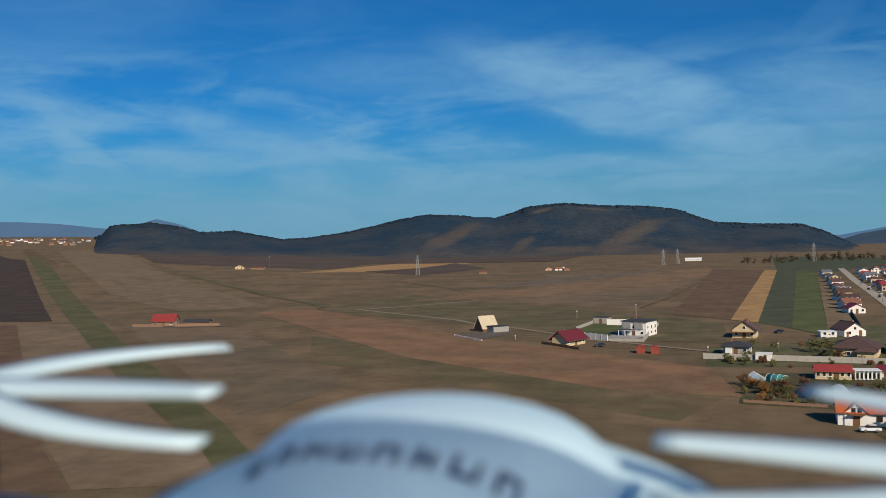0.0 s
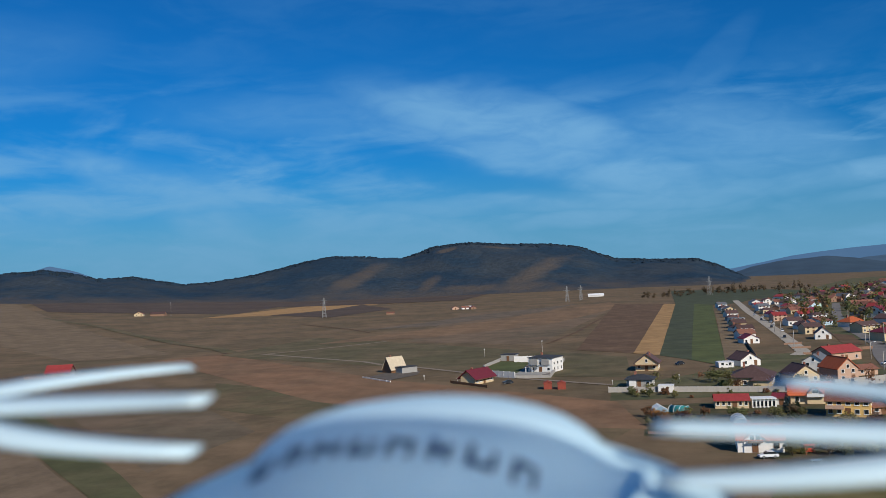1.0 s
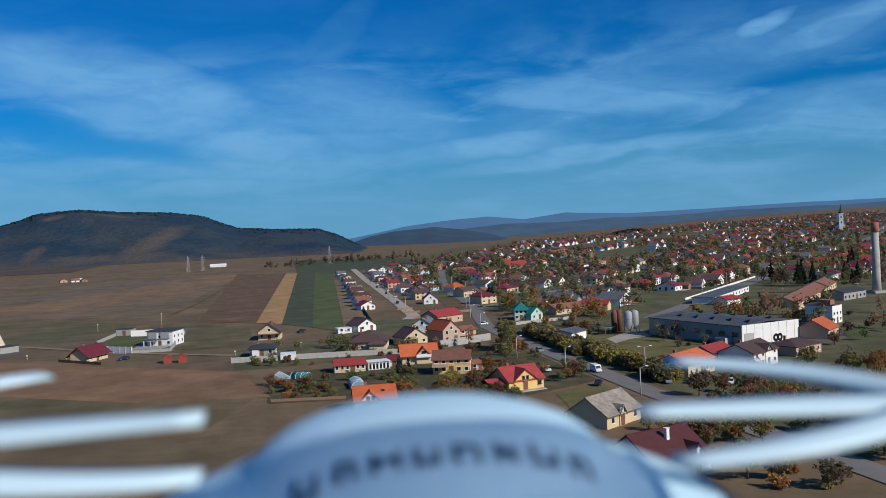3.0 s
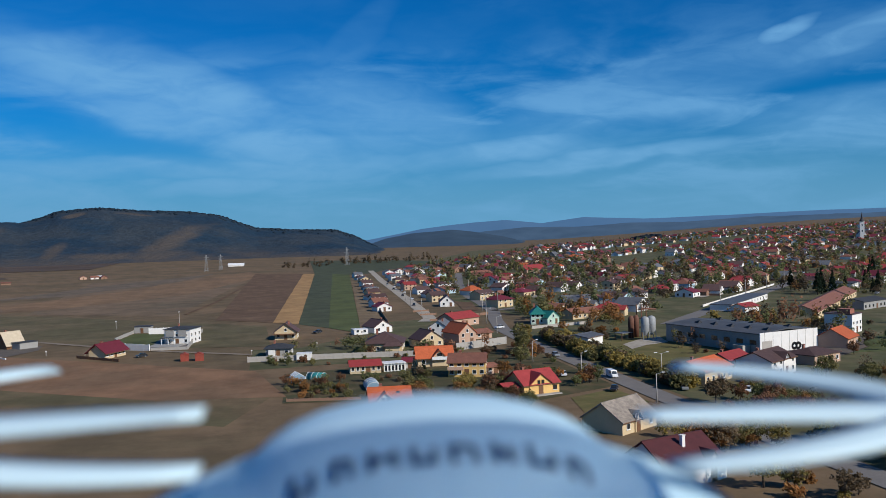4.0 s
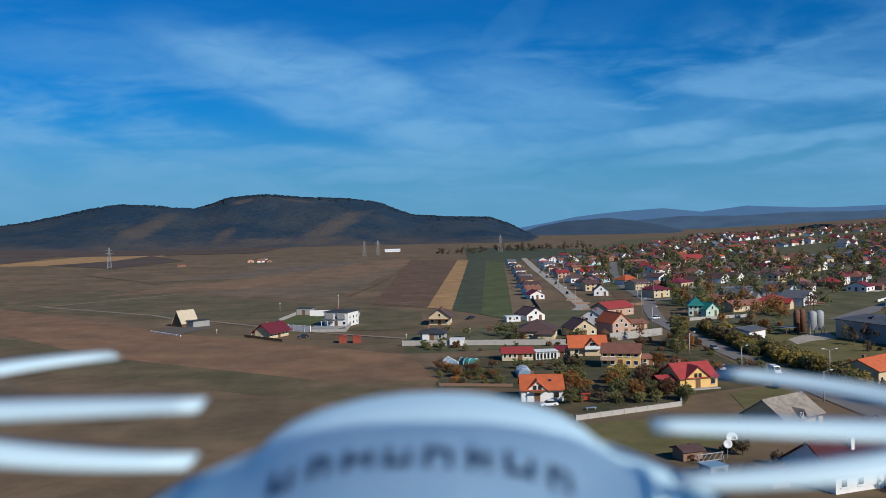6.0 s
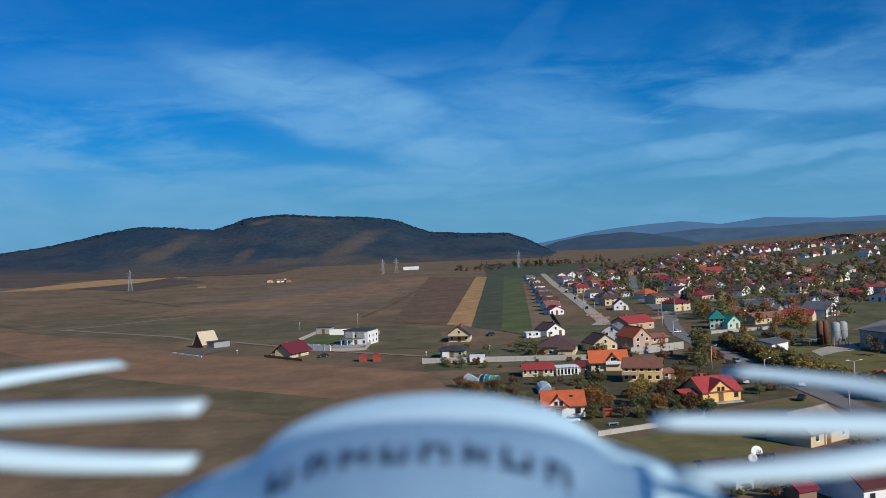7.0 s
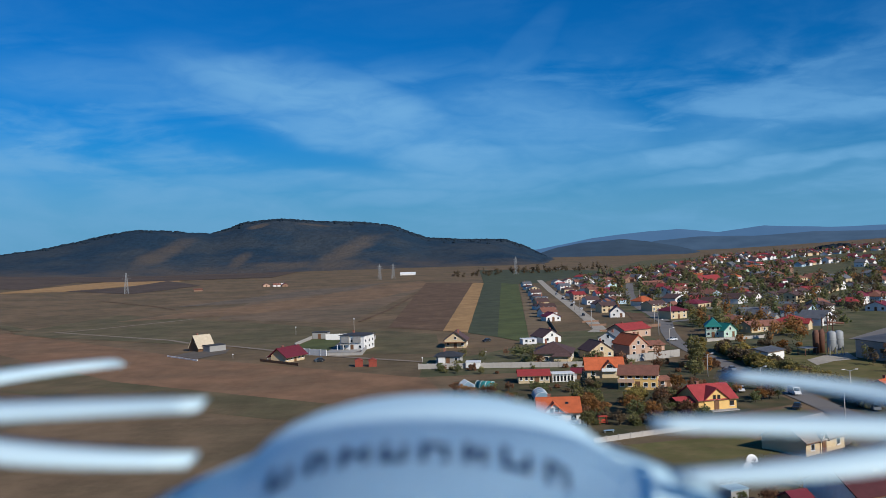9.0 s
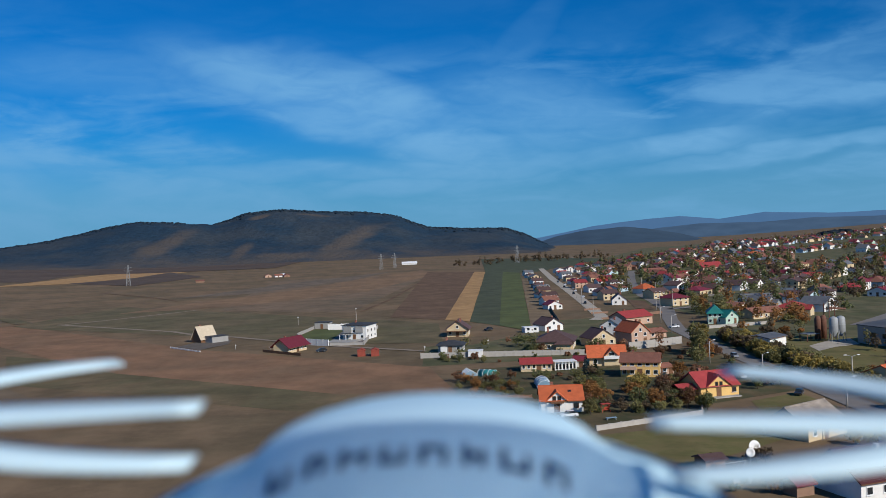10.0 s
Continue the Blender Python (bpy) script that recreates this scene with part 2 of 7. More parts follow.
# ---------------------------------------------------------------- small builders
def mesh_of(name, bm, mats=()):
    me = bpy.data.meshes.new(name)
    bm.to_mesh(me)
    bm.free()
    for m in mats:
        me.materials.append(m)
    return me


def part(name, bm, mat, parent, label="", at=None):
    ob = new(name, mesh_of(name, bm, (mat,)))
    ob.parent = parent
    if at is not None:
        ob.matrix_basis = at
    if label:
        tagged(ob, label)
    return ob


def box(bm, x0, x1, y0, y1, z0, z1, mi=0):
    v = [bm.verts.new(p) for p in ((x0, y0, z0), (x1, y0, z0), (x1, y1, z0), (x0, y1, z0), (x0, y0, z1), (x1, y0, z1), (x1, y1, z1), (x0, y1, z1))]
    for f in ((0, 3, 2, 1), (4, 5, 6, 7), (0, 1, 5, 4), (1, 2, 6, 5), (2, 3, 7, 6), (3, 0, 4, 7)):
        bm.faces.new([v[i] for i in f]).material_index = mi
    return v


def block(x0, x1, y0, y1, z0, z1):
    bm = bmesh.new()
    box(bm, x0, x1, y0, y1, z0, z1)
    return bm


def step(a, b, v):
    k = min(1.0, max(0.0, (v - a) / (b - a)))
    return k * k * (3 - 2 * k)


def rise(x, y):
    """The plain lifts gently towards both far ends of the valley."""
    d, az = math.hypot(x, y), math.degrees(math.atan2(x, y))
    s = 0.028 * step(-16.5, -43, az) + 0.020 * step(13, 38, az)
    if abs(az) > 60:
        s *= 1 - step(60, 100, abs(az))
    k = max(0.0, d - 610)
    return s * k * k / (k + 305)


# ---------------------------------------------------------------- the plain
M["plain"] = soil("dry_autumn_meadow", (0.122, 0.092, 0.054), (0.172, 0.118, 0.070), 0.14, 24, 0.018)


def plain():
    bm = bmesh.new()
    radii = [0] + [6 * 1.13 ** i for i in range(58) if 6 * 1.13 ** i < 4700] + [4750]
    n = 144
    rings = []
    for r in radii[1:]:
        rings.append([bm.verts.new((r * math.sin(a), r * math.cos(a), rise(r * math.sin(a), r * math.cos(a)))) for a in (2 * math.pi * i / n for i in range(n))])
    mid = bm.verts.new((0, 0, 0))
    for i in range(n):
        bm.faces.new((mid, rings[0][(i + 1) % n], rings[0][i]))
        for a, b in zip(rings, rings[1:]):
            bm.faces.new((a[i], a[(i + 1) % n], b[(i + 1) % n], b[i]))
    bmesh.ops.recalc_face_normals(bm, faces=bm.faces)
    for f in bm.faces:
        f.smooth = True
    return tagged(new("ground", mesh_of("ground", bm, (M["plain"],))), "dry brown autumn meadow of a wide plain", "ground", kind="structure")


plain()


def sheet(name, pts, mat, lift, label, category="field", cell=25.0):
    """A level patch of land laid on the plain, cut in cells so that it follows the rise."""
    bm = bmesh.new()
    edge = []
    for (x0, y0), (x1, y1) in zip(pts, pts[1:] + pts[:1]):   # worn, uneven edges
        run = math.hypot(x1 - x0, y1 - y0)
        n = max(1, min(40, int(run / (6 if run < 150 else 14))))
        for i in range(n):
            k = i / n
            x, y = x0 + (x1 - x0) * k, y0 + (y1 - y0) * k
            j = 0.0006 * math.hypot(x, y) if category == "field" else 0.25
            edge.append((x + j * noise.noise(Vector((x / 9, y / 9, 2.0))), y + 2 * j * noise.noise(Vector((x / 9, y / 9, 7.0)))))
    f = bm.faces.new([bm.verts.new((x, y, 0)) for x, y in edge])
    xs, ys = [p[0] for p in pts], [p[1] for p in pts]
    far = max(math.hypot(*p) for p in pts)
    if far > 500:
        cell = 60.0
        for lo, hi, axis in ((min(xs), max(xs), 0), (min(ys), max(ys), 1)):
            c = lo + cell
            while c < hi:
                co = (c, 0, 0) if axis == 0 else (0, c, 0)
                no = (1, 0, 0) if axis == 0 else (0, 1, 0)
                bmesh.ops.bisect_plane(bm, geom=bm.verts[:] + bm.edges[:] + bm.faces[:], plane_co=co, plane_no=no)
                c += cell
    for v in bm.verts:
        v.co.z = rise(v.co.x, v.co.y) + lift * (1 + math.hypot(v.co.x, v.co.y) / 250)
    bmesh.ops.recalc_face_normals(bm, faces=bm.faces)
    if bm.faces and sum(f.normal.z for f in bm.faces) < 0:
        bmesh.ops.reverse_faces(bm, faces=bm.faces)
    return tagged(new(name, mesh_of(name, bm, (mat,))), label, category, kind="structure")


M["tan"] = soil("stubble_tan", (0.30, 0.185, 0.085), (0.36, 0.22, 0.10), 0.12, -6)
M["teal_green"] = soil("young_crop_dark", (0.062, 0.070, 0.046), (0.072, 0.082, 0.048), 0.12, -6)
M["bright_green"] = soil("young_crop", (0.092, 0.105, 0.042), (0.075, 0.090, 0.04), 0.12, -6)
M["stubble"] = soil("pale_stubble", (0.19, 0.14, 0.085), (0.15, 0.11, 0.07), 0.15, -6)
M["plough"] = soil("ploughed_dark", (0.115, 0.074, 0.048), (0.138, 0.090, 0.056), 0.2, -6)
M["plough_warm"] = soil("ploughed_warm", (0.215, 0.125, 0.072), (0.168, 0.107, 0.064), 0.14, 62, 0.03)
M["pasture"] = soil("olive_pasture", (0.100, 0.088, 0.048), (0.138, 0.108, 0.063), 0.12, 60, 0.03)
M["plough_dark"] = soil("ploughed_black_soil", (0.050, 0.038, 0.030), (0.070, 0.050, 0.040), 0.2, -40)
M["grass_strip"] = soil("green_grass_strip", (0.085, 0.086, 0.040), (0.112, 0.100, 0.052), 0.1, -40, 0.03)
M["stubble_near"] = soil("furrowed_stubble", (0.185, 0.135, 0.088), (0.150, 0.110, 0.070), 0.35, 38, 0.04)
M["field_warm"] = soil("warm_stubble", (0.205, 0.130, 0.075), (0.160, 0.108, 0.066), 0.2, 58, 0.02)
M["field_grey"] = soil("grey_fallow", (0.150, 0.118, 0.086), (0.120, 0.096, 0.070), 0.2, 58, 0.02)
M["field_olive"] = soil("olive_meadow", (0.105, 0.090, 0.048), (0.150, 0.108, 0.062), 0.2, 60, 0.03)
M["lawn"] = soil("dry_lawn", (0.118, 0.110, 0.042), (0.145, 0.120, 0.052), 0.08, 60, 0.2)
M["furrow"] = soil("furrowed_field", (0.185, 0.135, 0.085), (0.145, 0.108, 0.068), 0.10, 52, 0.06)
M["field_brown"] = soil("brown_field", (0.170, 0.120, 0.078), (0.125, 0.098, 0.064), 0.12, 30, 0.012)
M["garden"] = soil("garden_soil", (0.080, 0.084, 0.042), (0.125, 0.110, 0.062), 0.1, 36, 0.06)
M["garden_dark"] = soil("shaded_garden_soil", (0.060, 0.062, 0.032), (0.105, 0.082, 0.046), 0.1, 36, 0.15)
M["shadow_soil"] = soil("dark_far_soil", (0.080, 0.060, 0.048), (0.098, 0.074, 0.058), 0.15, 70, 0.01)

FIELDS = [
    ("field", [(-134.7, 535.2), (-51, 484.9), (-13, 990.3), (-175.5, 936)], "field_brown", 0.02, "harvested brown field"),
    ("field", [(-28, 445.1), (-1, 419.2), (31, 976), (-20, 1024.3)], "plough", 0.04, "dark ploughed field strip"),
    ("field", [(-1, 419.2), (10, 405.9), (42.5, 965.3), (31, 976)], "tan", 0.06, "narrow tan stubble strip"),
    ("field", [(10, 405.9), (22, 383), (60, 950), (42.5, 965.3)], "teal_green", 0.04, "dark green crop strip"),
    ("field", [(22, 383), (33, 355.5), (74, 904.4), (60, 950)], "bright_green", 0.06, "bright green crop strip"),
    ("field", [(33, 355.5), (45.1, 365.8), (69, 725.7), (66, 788.7)], "stubble", 0.04, "pale brown stubble strip"),
    ("field", [(42.5, 972.6), (74, 913), (100.1, 928.4), (125.1, 1014.6), (226.8, 1094.9), (250.8, 1209), (180.2, 1402.8), (60, 1519.4)], "teal_green", 0.03, "dark green crop field"),
    ("field", [(-228.8, 468.1), (-217.1, 605.8), (-4, 405.8), (-2, 328.1), (-31, 334.8), (-110.7, 390)], "pasture", 0.03, "olive green pasture"),
    ("field", [(-254.4, 452.3), (-230.7, 481.2), (-93.5, 336.5), (-6, 267.3), (2, 221.1), (-29, 226.9), (-103, 279.6)], "plough_warm", 0.03, "red-brown ploughed field"),
    ("field", [(-1613, 1632), (-1140, 1221), (-1103, 1209), (-344, 395), (-389, 385)], "plough_dark", 0.04, "dark ploughed field"),
    ("field", [(-1511.9, 1646.6), (-1531, 1699), (-919.4, 1075.2), (-917.6, 1047)], "plough", 0.05, "dark ploughed strip"),
    ("field", [(-1380.4, 1608.7), (-1286.2, 1684.8), (-267.3, 493), (-312.9, 462.9), (-464.3, 600.1)], "furrow", 0.03, "tan stubble field"),
    ("field", [(-496.7, 985.5), (-539.3, 1638.5), (-393.4, 1381.9), (-429.2, 1046.8)], "tan", 0.04, "pale tan stubble field"),
    ("field", [(-437.5, 1049.4), (-407.7, 1167.4), (-428, 1410.2), (-306.7, 1147.8), (-322.8, 941.4)], "shadow_soil", 0.05, "dark ploughed patch"),
    ("field", [(-350, 377), (-317, 383), (-249, 305), (-165, 216), (-118, 169), (-95, 147), (-78, 127), (-100, 118), (-130, 146), (-196, 214)], "stubble_near", 0.03, "furrowed grey-tan stubble field"),
    ("field", [(-374, 370), (-348, 374), (-196, 214), (-131, 146), (-100, 117), (-116, 113)], "plough", 0.03, "dark brown ploughed field"),
    ("field", [(-1245, 1372), (-377, 443), (-252, 309), (-166, 218), (-118, 170), (-96, 148), (-78, 127), (-68, 129), (-89, 152), (-106, 172), (-151, 220), (-236, 310), (-356, 443), (-1194, 1353)], "grass_strip", 0.05, "green grass strip between fields"),
    ("field", [(-295.1, 388.7), (-203.5, 352), (-98.4, 223.5), (-101.3, 174.2)], "field_brown", 0.03, "brown harvested field"),
    ("field", [(-1608.4, 2130.5), (-817.7, 2693.9), (-508.5, 1108.8), (-834.5, 1180)], "shadow_soil", 0.03, "far dark ploughed field"),
    ("field", [(-196, 539), (-173, 615), (-121, 743), (-80, 914), (-28, 1092), (-7, 972), (-60, 673), (-126, 574)], "field_warm", 0.035, "warm brown stubble field"),
    ("field", [(-203, 676), (-144, 883), (-79, 1044), (-62, 1083), (-90, 895), (-155, 707)], "field_grey", 0.03, "grey-brown fallow field"),
    ("field", [(-165, 338), (-110, 302), (-57, 251), (-21, 230), (-1, 224), (-11, 190), (-69, 226), (-130, 265)], "field_olive", 0.02, "olive-brown meadow strip"),
    ("garden_ground", [(112.8, 360.5), (98.3, 514.7), (112.2, 684.8), (140.2, 1001), (300.9, 1532.7), (421.6, 1917.2), (624.1, 2108.3), (808.9, 2076.1), (1253.4, 2390.7), (1614.6, 2139.9), (1146.5, 1343.3), (436.7, 531.9), (312, 378.3), (234.8, 270), (156.9, 172.8), (91, 122.9), (88.4, 345.5)], "garden", 0.02, "dark autumn garden ground of the village"),
    ("garden_ground", [(-8, 269.8), (42.1, 276.1), (56.1, 306.2), (82.4, 323.2), (82.3, 404.9), (46, 397.4), (44.1, 365.8), (8, 318.4), (-8, 318.4)], "garden", 0.02, "dark garden plots behind the wall"),
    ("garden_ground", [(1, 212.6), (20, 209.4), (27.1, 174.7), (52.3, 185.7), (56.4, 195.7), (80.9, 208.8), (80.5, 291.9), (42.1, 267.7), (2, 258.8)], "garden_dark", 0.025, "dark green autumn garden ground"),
    ("field", [(-680.7, 1364.8), (-270.7, 1440.9), (-287.6, 1809.1), (-704.7, 2357.2), (-1470.2, 2950.3)], "shadow_soil", 0.06, "dark purple-brown ploughed field below the hill"),
    ("lawn", [(162.8, 236.9), (183.5, 262), (202.7, 272.2), (177.9, 238.2)], "bright_green", 0.05, "green lawn of a village garden"),
    ("lawn", [(65.5, 197), (78.8, 204.9), (80.1, 186.3), (61.6, 172.7)], "lawn", 0.04, "dry mown lawn beside the road"),
    ("lawn", [(24, 168.5), (56.4, 176.7), (62.7, 163.4), (40.2, 145.9), (20, 153.7)], "lawn", 0.04, "dry olive lawn plot"),
    ("meadow", [(93.1, 224.9), (100.8, 299.4), (129.6, 315.7), (143, 254.2), (118.4, 214.6)], "lawn", 0.03, "dry meadow beside the works"),
]
for name, pts, mat, lift, label in FIELDS:
    sheet(name, pts, M[mat], lift, label)


def ribbon(name, pts, width, mat, lift, label, category):
    """A road or track of even width along a line of points."""
    bm = bmesh.new()
    rows = []
    for i, (x, y) in enumerate(pts):
        a, b = Vector(pts[max(0, i - 1)]), Vector(pts[min(len(pts) - 1, i + 1)])
        t = (b - a).normalized()
        s = Vector((-t.y, t.x)) * width / 2
        rows.append([bm.verts.new((x + k * s.x, y + k * s.y, rise(x, y) + lift)) for k in (1, -1)])
    for a, b in zip(rows, rows[1:]):
        bm.faces.new((a[0], a[1], b[1], b[0]))
    return tagged(new(name, mesh_of(name, bm, (mat,))), label, category, kind="structure")


ribbon("track", [(-203.7, 475.2), (-160, 440), (-125, 412), (-107, 389), (-89, 377), (-69, 357), (-39, 328.5), (-17.5, 313), (-8, 306)], 2.7, M["dirt"], 0.16, "pale dirt farm track", "track")
ribbon("track", [(-201.6, 472.5), (-180.7, 498.5), (-150.9, 544.3)], 3.0, M["dirt"], 0.17, "pale dirt farm track", "track")
ribbon("road", [(88.4, 89), (85.2, 188.4), (85.4, 223.7), (85.5, 302.1), (87.4, 345.4), (94.4, 384.5), (104.5, 430), (111, 488.3), (114.4, 529.5), (122.4, 589.2), (140.5, 687.2), (175.6, 859)], 6.2, M["asphalt"], 0.14, "worn grey asphalt village road", "road")
ribbon("ditch", [(-730.8, 1021.4), (-628, 926.2), (-542.2, 846.6), (-409.3, 695.3), (-316.1, 589.6), (-256.2, 528), (-228.5, 490.1)], 9.0, M["pasture"], 0.2, "dark grassy ditch between fields", "ditch")
ribbon("ditch", [(-46, 489.5), (-36, 571.6), (-24, 753.5), (-14, 960)], 2.2, M["plough"], 0.22, "dark field boundary", "ditch")
ribbon("ditch", [(-303.2, 803.6), (-221.7, 696.6), (-191.3, 644.9)], 2.0, M["plough"], 0.2, "dark field boundary", "ditch")
ribbon("street", [(64.1, 391.3), (69.2, 406.2), (76.1, 513), (84.1, 658.7), (89.1, 755.8), (105.1, 999)], 6.0, M["gravel"], 0.16, "pale gravel street between new houses", "street")


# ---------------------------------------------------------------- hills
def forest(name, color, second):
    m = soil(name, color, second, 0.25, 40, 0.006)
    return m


# Aerial haze is painted into the wood's base colour as a blue cast.
M["wood_hill"] = forest("haze_blue_woodland", (0.018, 0.038, 0.062), (0.038, 0.050, 0.062))
# Distance haze on these ridges is painted in as bluish colour and faint emission.
M["far_ridge"] = material("far_ridge_haze_glow", (0.03, 0.045, 0.07), 1.0, 0.004, 0.3)
M["near_ridge"] = material("near_ridge_haze_glow", (0.022, 0.036, 0.050), 1.0, 0.012, 0.5)
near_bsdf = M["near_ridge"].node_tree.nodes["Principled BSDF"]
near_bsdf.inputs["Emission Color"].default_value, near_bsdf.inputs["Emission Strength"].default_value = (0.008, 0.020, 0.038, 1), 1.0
M["mid_ridge"] = material("mid_ridge_haze_glow", (0.03, 0.045, 0.06), 1.0, 0.012, 0.6)
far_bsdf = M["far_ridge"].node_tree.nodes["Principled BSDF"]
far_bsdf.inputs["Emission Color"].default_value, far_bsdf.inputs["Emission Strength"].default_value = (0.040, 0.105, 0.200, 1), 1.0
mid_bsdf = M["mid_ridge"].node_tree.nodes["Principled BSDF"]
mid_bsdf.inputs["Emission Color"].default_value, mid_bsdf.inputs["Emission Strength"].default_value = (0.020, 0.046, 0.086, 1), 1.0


def profile(table, az):
    for (a0, e0), (a1, e1) in zip(table, table[1:]):
        if a0 <= az <= a1:
            k = (az - a0) / (a1 - a0)
            return e0 + (e1 - e0) * k
    return table[0][1] if az < table[0][0] else table[-1][1]


def ridge(name, table, near, crest, back, mat, label, steps=26, rough=1.0, kind="structure", trees=0.0):
    """A long hill whose crest rises by the given angles as seen over the plain."""
    bm = bmesh.new()
    a0, a1 = table[0][0], table[-1][0]
    na = int((a1 - a0) / 0.2)
    grid = []
    for i in range(na + 1):
        az = a0 + (a1 - a0) * i / na
        e = profile(table, az)
        top = 38 + crest * math.tan(radians(e)) - trees
        col = []
        for j in range(steps + 1):
            u = j / steps
            d = near + (back - near) * u
            s = (d - near) / (crest - near)
            k = step(0, 1, s) ** 0.85 if s < 1 else 1 - step(1, 1 + (back - crest) / (crest - near), s) * 0.7
            x, y = d * math.sin(radians(az)), d * math.cos(radians(az))
            g = rise(x, y)
            h = noise.fractal(Vector((x / 260, y / 260, 3.1)), 1.0, 2.1, 5) * 14 * rough * min(1, s * 2) * (1 if s < 0.8 else max(0.0, 1 - (s - 0.8) * 4))
            z = g - 2 + max(0.0, (top - g + 2)) * k + h * (1 if top > g + 10 else 0.2)
            col.append(bm.verts.new((x, y, z)))
        grid.append(col)
    for a, b in zip(grid, grid[1:]):
        for j in range(steps):
            f = bm.faces.new((a[j], b[j], b[j + 1], a[j + 1]))
            f.smooth = True
    bmesh.ops.recalc_face_normals(bm, faces=bm.faces)
    return tagged(new(name, mesh_of(name, bm, (mat,))), label, "hill", kind=kind)


HILL = [(-38.68, 0.16), (-37.86, 1.10), (-37.61, 1.32), (-35.47, 1.52), (-33.74, 1.20), (-32.51, 0.80), (-30.62, 0.90), (-29.13, 0.60), (-27.65, 0.25), (-25.84, 0.35), (-23.29, 0.78), (-20.49, 1.40), (-18.60, 1.63),
        (-16.87, 1.57), (-14.40, 1.36), (-13.33, 1.65), (-12.26, 2.04), (-9.96, 2.23), (-7.49, 1.98), (-4.94, 1.81), (-3.05, 1.55), (-0.99, 0.76), (1.07, 0.61), (3.87, 0.50), (5.10, 0.08), (6.17, -0.49), (7.24, -0.86)]
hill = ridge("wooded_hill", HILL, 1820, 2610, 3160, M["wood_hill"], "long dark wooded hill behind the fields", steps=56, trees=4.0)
# open pastures on the slope: bearing, distance, half width, half depth, lean
PASTURES = [(-17.3, 2139, 1.2, 231, 0.008), (-6.3, 2066, 1.2, 243, 0.011), (-7.1, 1932, 2.1, 97, 0.007), (-9.9, 1944, 2.8, 73, 0.000), (-12.8, 2005, 0.7, 134, 0.005), (-14.8, 1877, 2.5, 49, 0.000), (-23.0, 1896, 2.5, 55, 0.000), (0.8, 1896, 3.3, 49, 0.000), (-8.1, 2406, 1.2, 30, 0.000), (-11.5, 2382, 0.7, 49, 0.007)]


def openness(p):
    d, az = math.hypot(p.x, p.y), math.degrees(math.atan2(p.x, p.y))
    high = (p.z - rise(p.x, p.y)) / max(12.0, 34 + 2610 * math.tan(radians(profile(HILL, az))) - rise(p.x, p.y))
    foot = 0.75 - high / 0.30   # open land along the foot of the slope
    return max(foot, max(1 - ((az - a0 - (d - d0) * lean) / wa) ** 2 - ((d - d0) / wd) ** 2 for a0, d0, wa, wd, lean in PASTURES))


grass = hill.data.attributes.new("open_land", "FLOAT", "POINT")
grass.data.foreach_set("value", [max(-1.0, openness(v.co)) for v in hill.data.vertices])


def wood_and_pasture(m):
    """Lets dry pasture break through the wood where the land is open."""
    nt = m.node_tree
    n, l = nt.nodes.new, nt.links.new
    b = nt.nodes["Principled BSDF"]
    wood = b.inputs["Base Color"].links[0].from_socket
    at, co, no, no2 = n("ShaderNodeAttribute"), n("ShaderNodeTexCoord"), n("ShaderNodeTexNoise"), n("ShaderNodeTexNoise")
    at.attribute_name = "open_land"
    no.inputs["Scale"].default_value, no.inputs["Detail"].default_value = 0.016, 8
    no2.inputs["Scale"].default_value, no2.inputs["Detail"].default_value = 0.09, 5
    l(co.outputs["Object"], no.inputs[0]); l(co.outputs["Object"], no2.inputs[0])
    add = n("ShaderNodeMath"); add.operation = "MULTIPLY_ADD"; add.inputs[1].default_value = 1.6
    l(no.outputs[0], add.inputs[0]); l(at.outputs["Fac"], add.inputs[2])
    rg = n("ShaderNodeMapRange"); rg.interpolation_type = "SMOOTHSTEP"
    rg.inputs[1].default_value, rg.inputs[2].default_value = 0.65, 1.95
    l(add.outputs[0], rg.inputs[0])
    mx = n("ShaderNodeMix"); mx.data_type = "RGBA"
    mx.inputs[7].default_value = (0.082, 0.072, 0.064, 1)
    l(rg.outputs[0], mx.inputs[0]); l(wood, mx.inputs[6])
    l(mx.outputs[2], b.inputs["Base Color"])
    bp = n("ShaderNodeBump")
    bp.inputs["Strength"].default_value, bp.inputs["Distance"].default_value = 0.8, 5.0
    l(no2.outputs[0], bp.inputs["Height"]); l(bp.outputs[0], b.inputs["Normal"])


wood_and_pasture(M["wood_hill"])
RIDGE_B = [(5.35, -0.70), (7.08, -0.16), (8.72, 0.12), (11.19, 0.25), (12.67, 0.09), (14.40, -0.25), (16.05, -0.70)]
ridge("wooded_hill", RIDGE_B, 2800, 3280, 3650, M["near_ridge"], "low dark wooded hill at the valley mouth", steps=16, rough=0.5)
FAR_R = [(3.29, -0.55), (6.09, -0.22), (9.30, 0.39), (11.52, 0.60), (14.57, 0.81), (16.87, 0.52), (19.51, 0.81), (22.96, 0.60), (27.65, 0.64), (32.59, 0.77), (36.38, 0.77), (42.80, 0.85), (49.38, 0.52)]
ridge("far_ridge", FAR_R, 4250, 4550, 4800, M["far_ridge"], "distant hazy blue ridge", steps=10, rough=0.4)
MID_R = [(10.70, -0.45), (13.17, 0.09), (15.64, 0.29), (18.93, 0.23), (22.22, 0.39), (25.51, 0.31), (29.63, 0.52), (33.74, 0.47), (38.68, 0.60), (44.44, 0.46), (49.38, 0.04)]
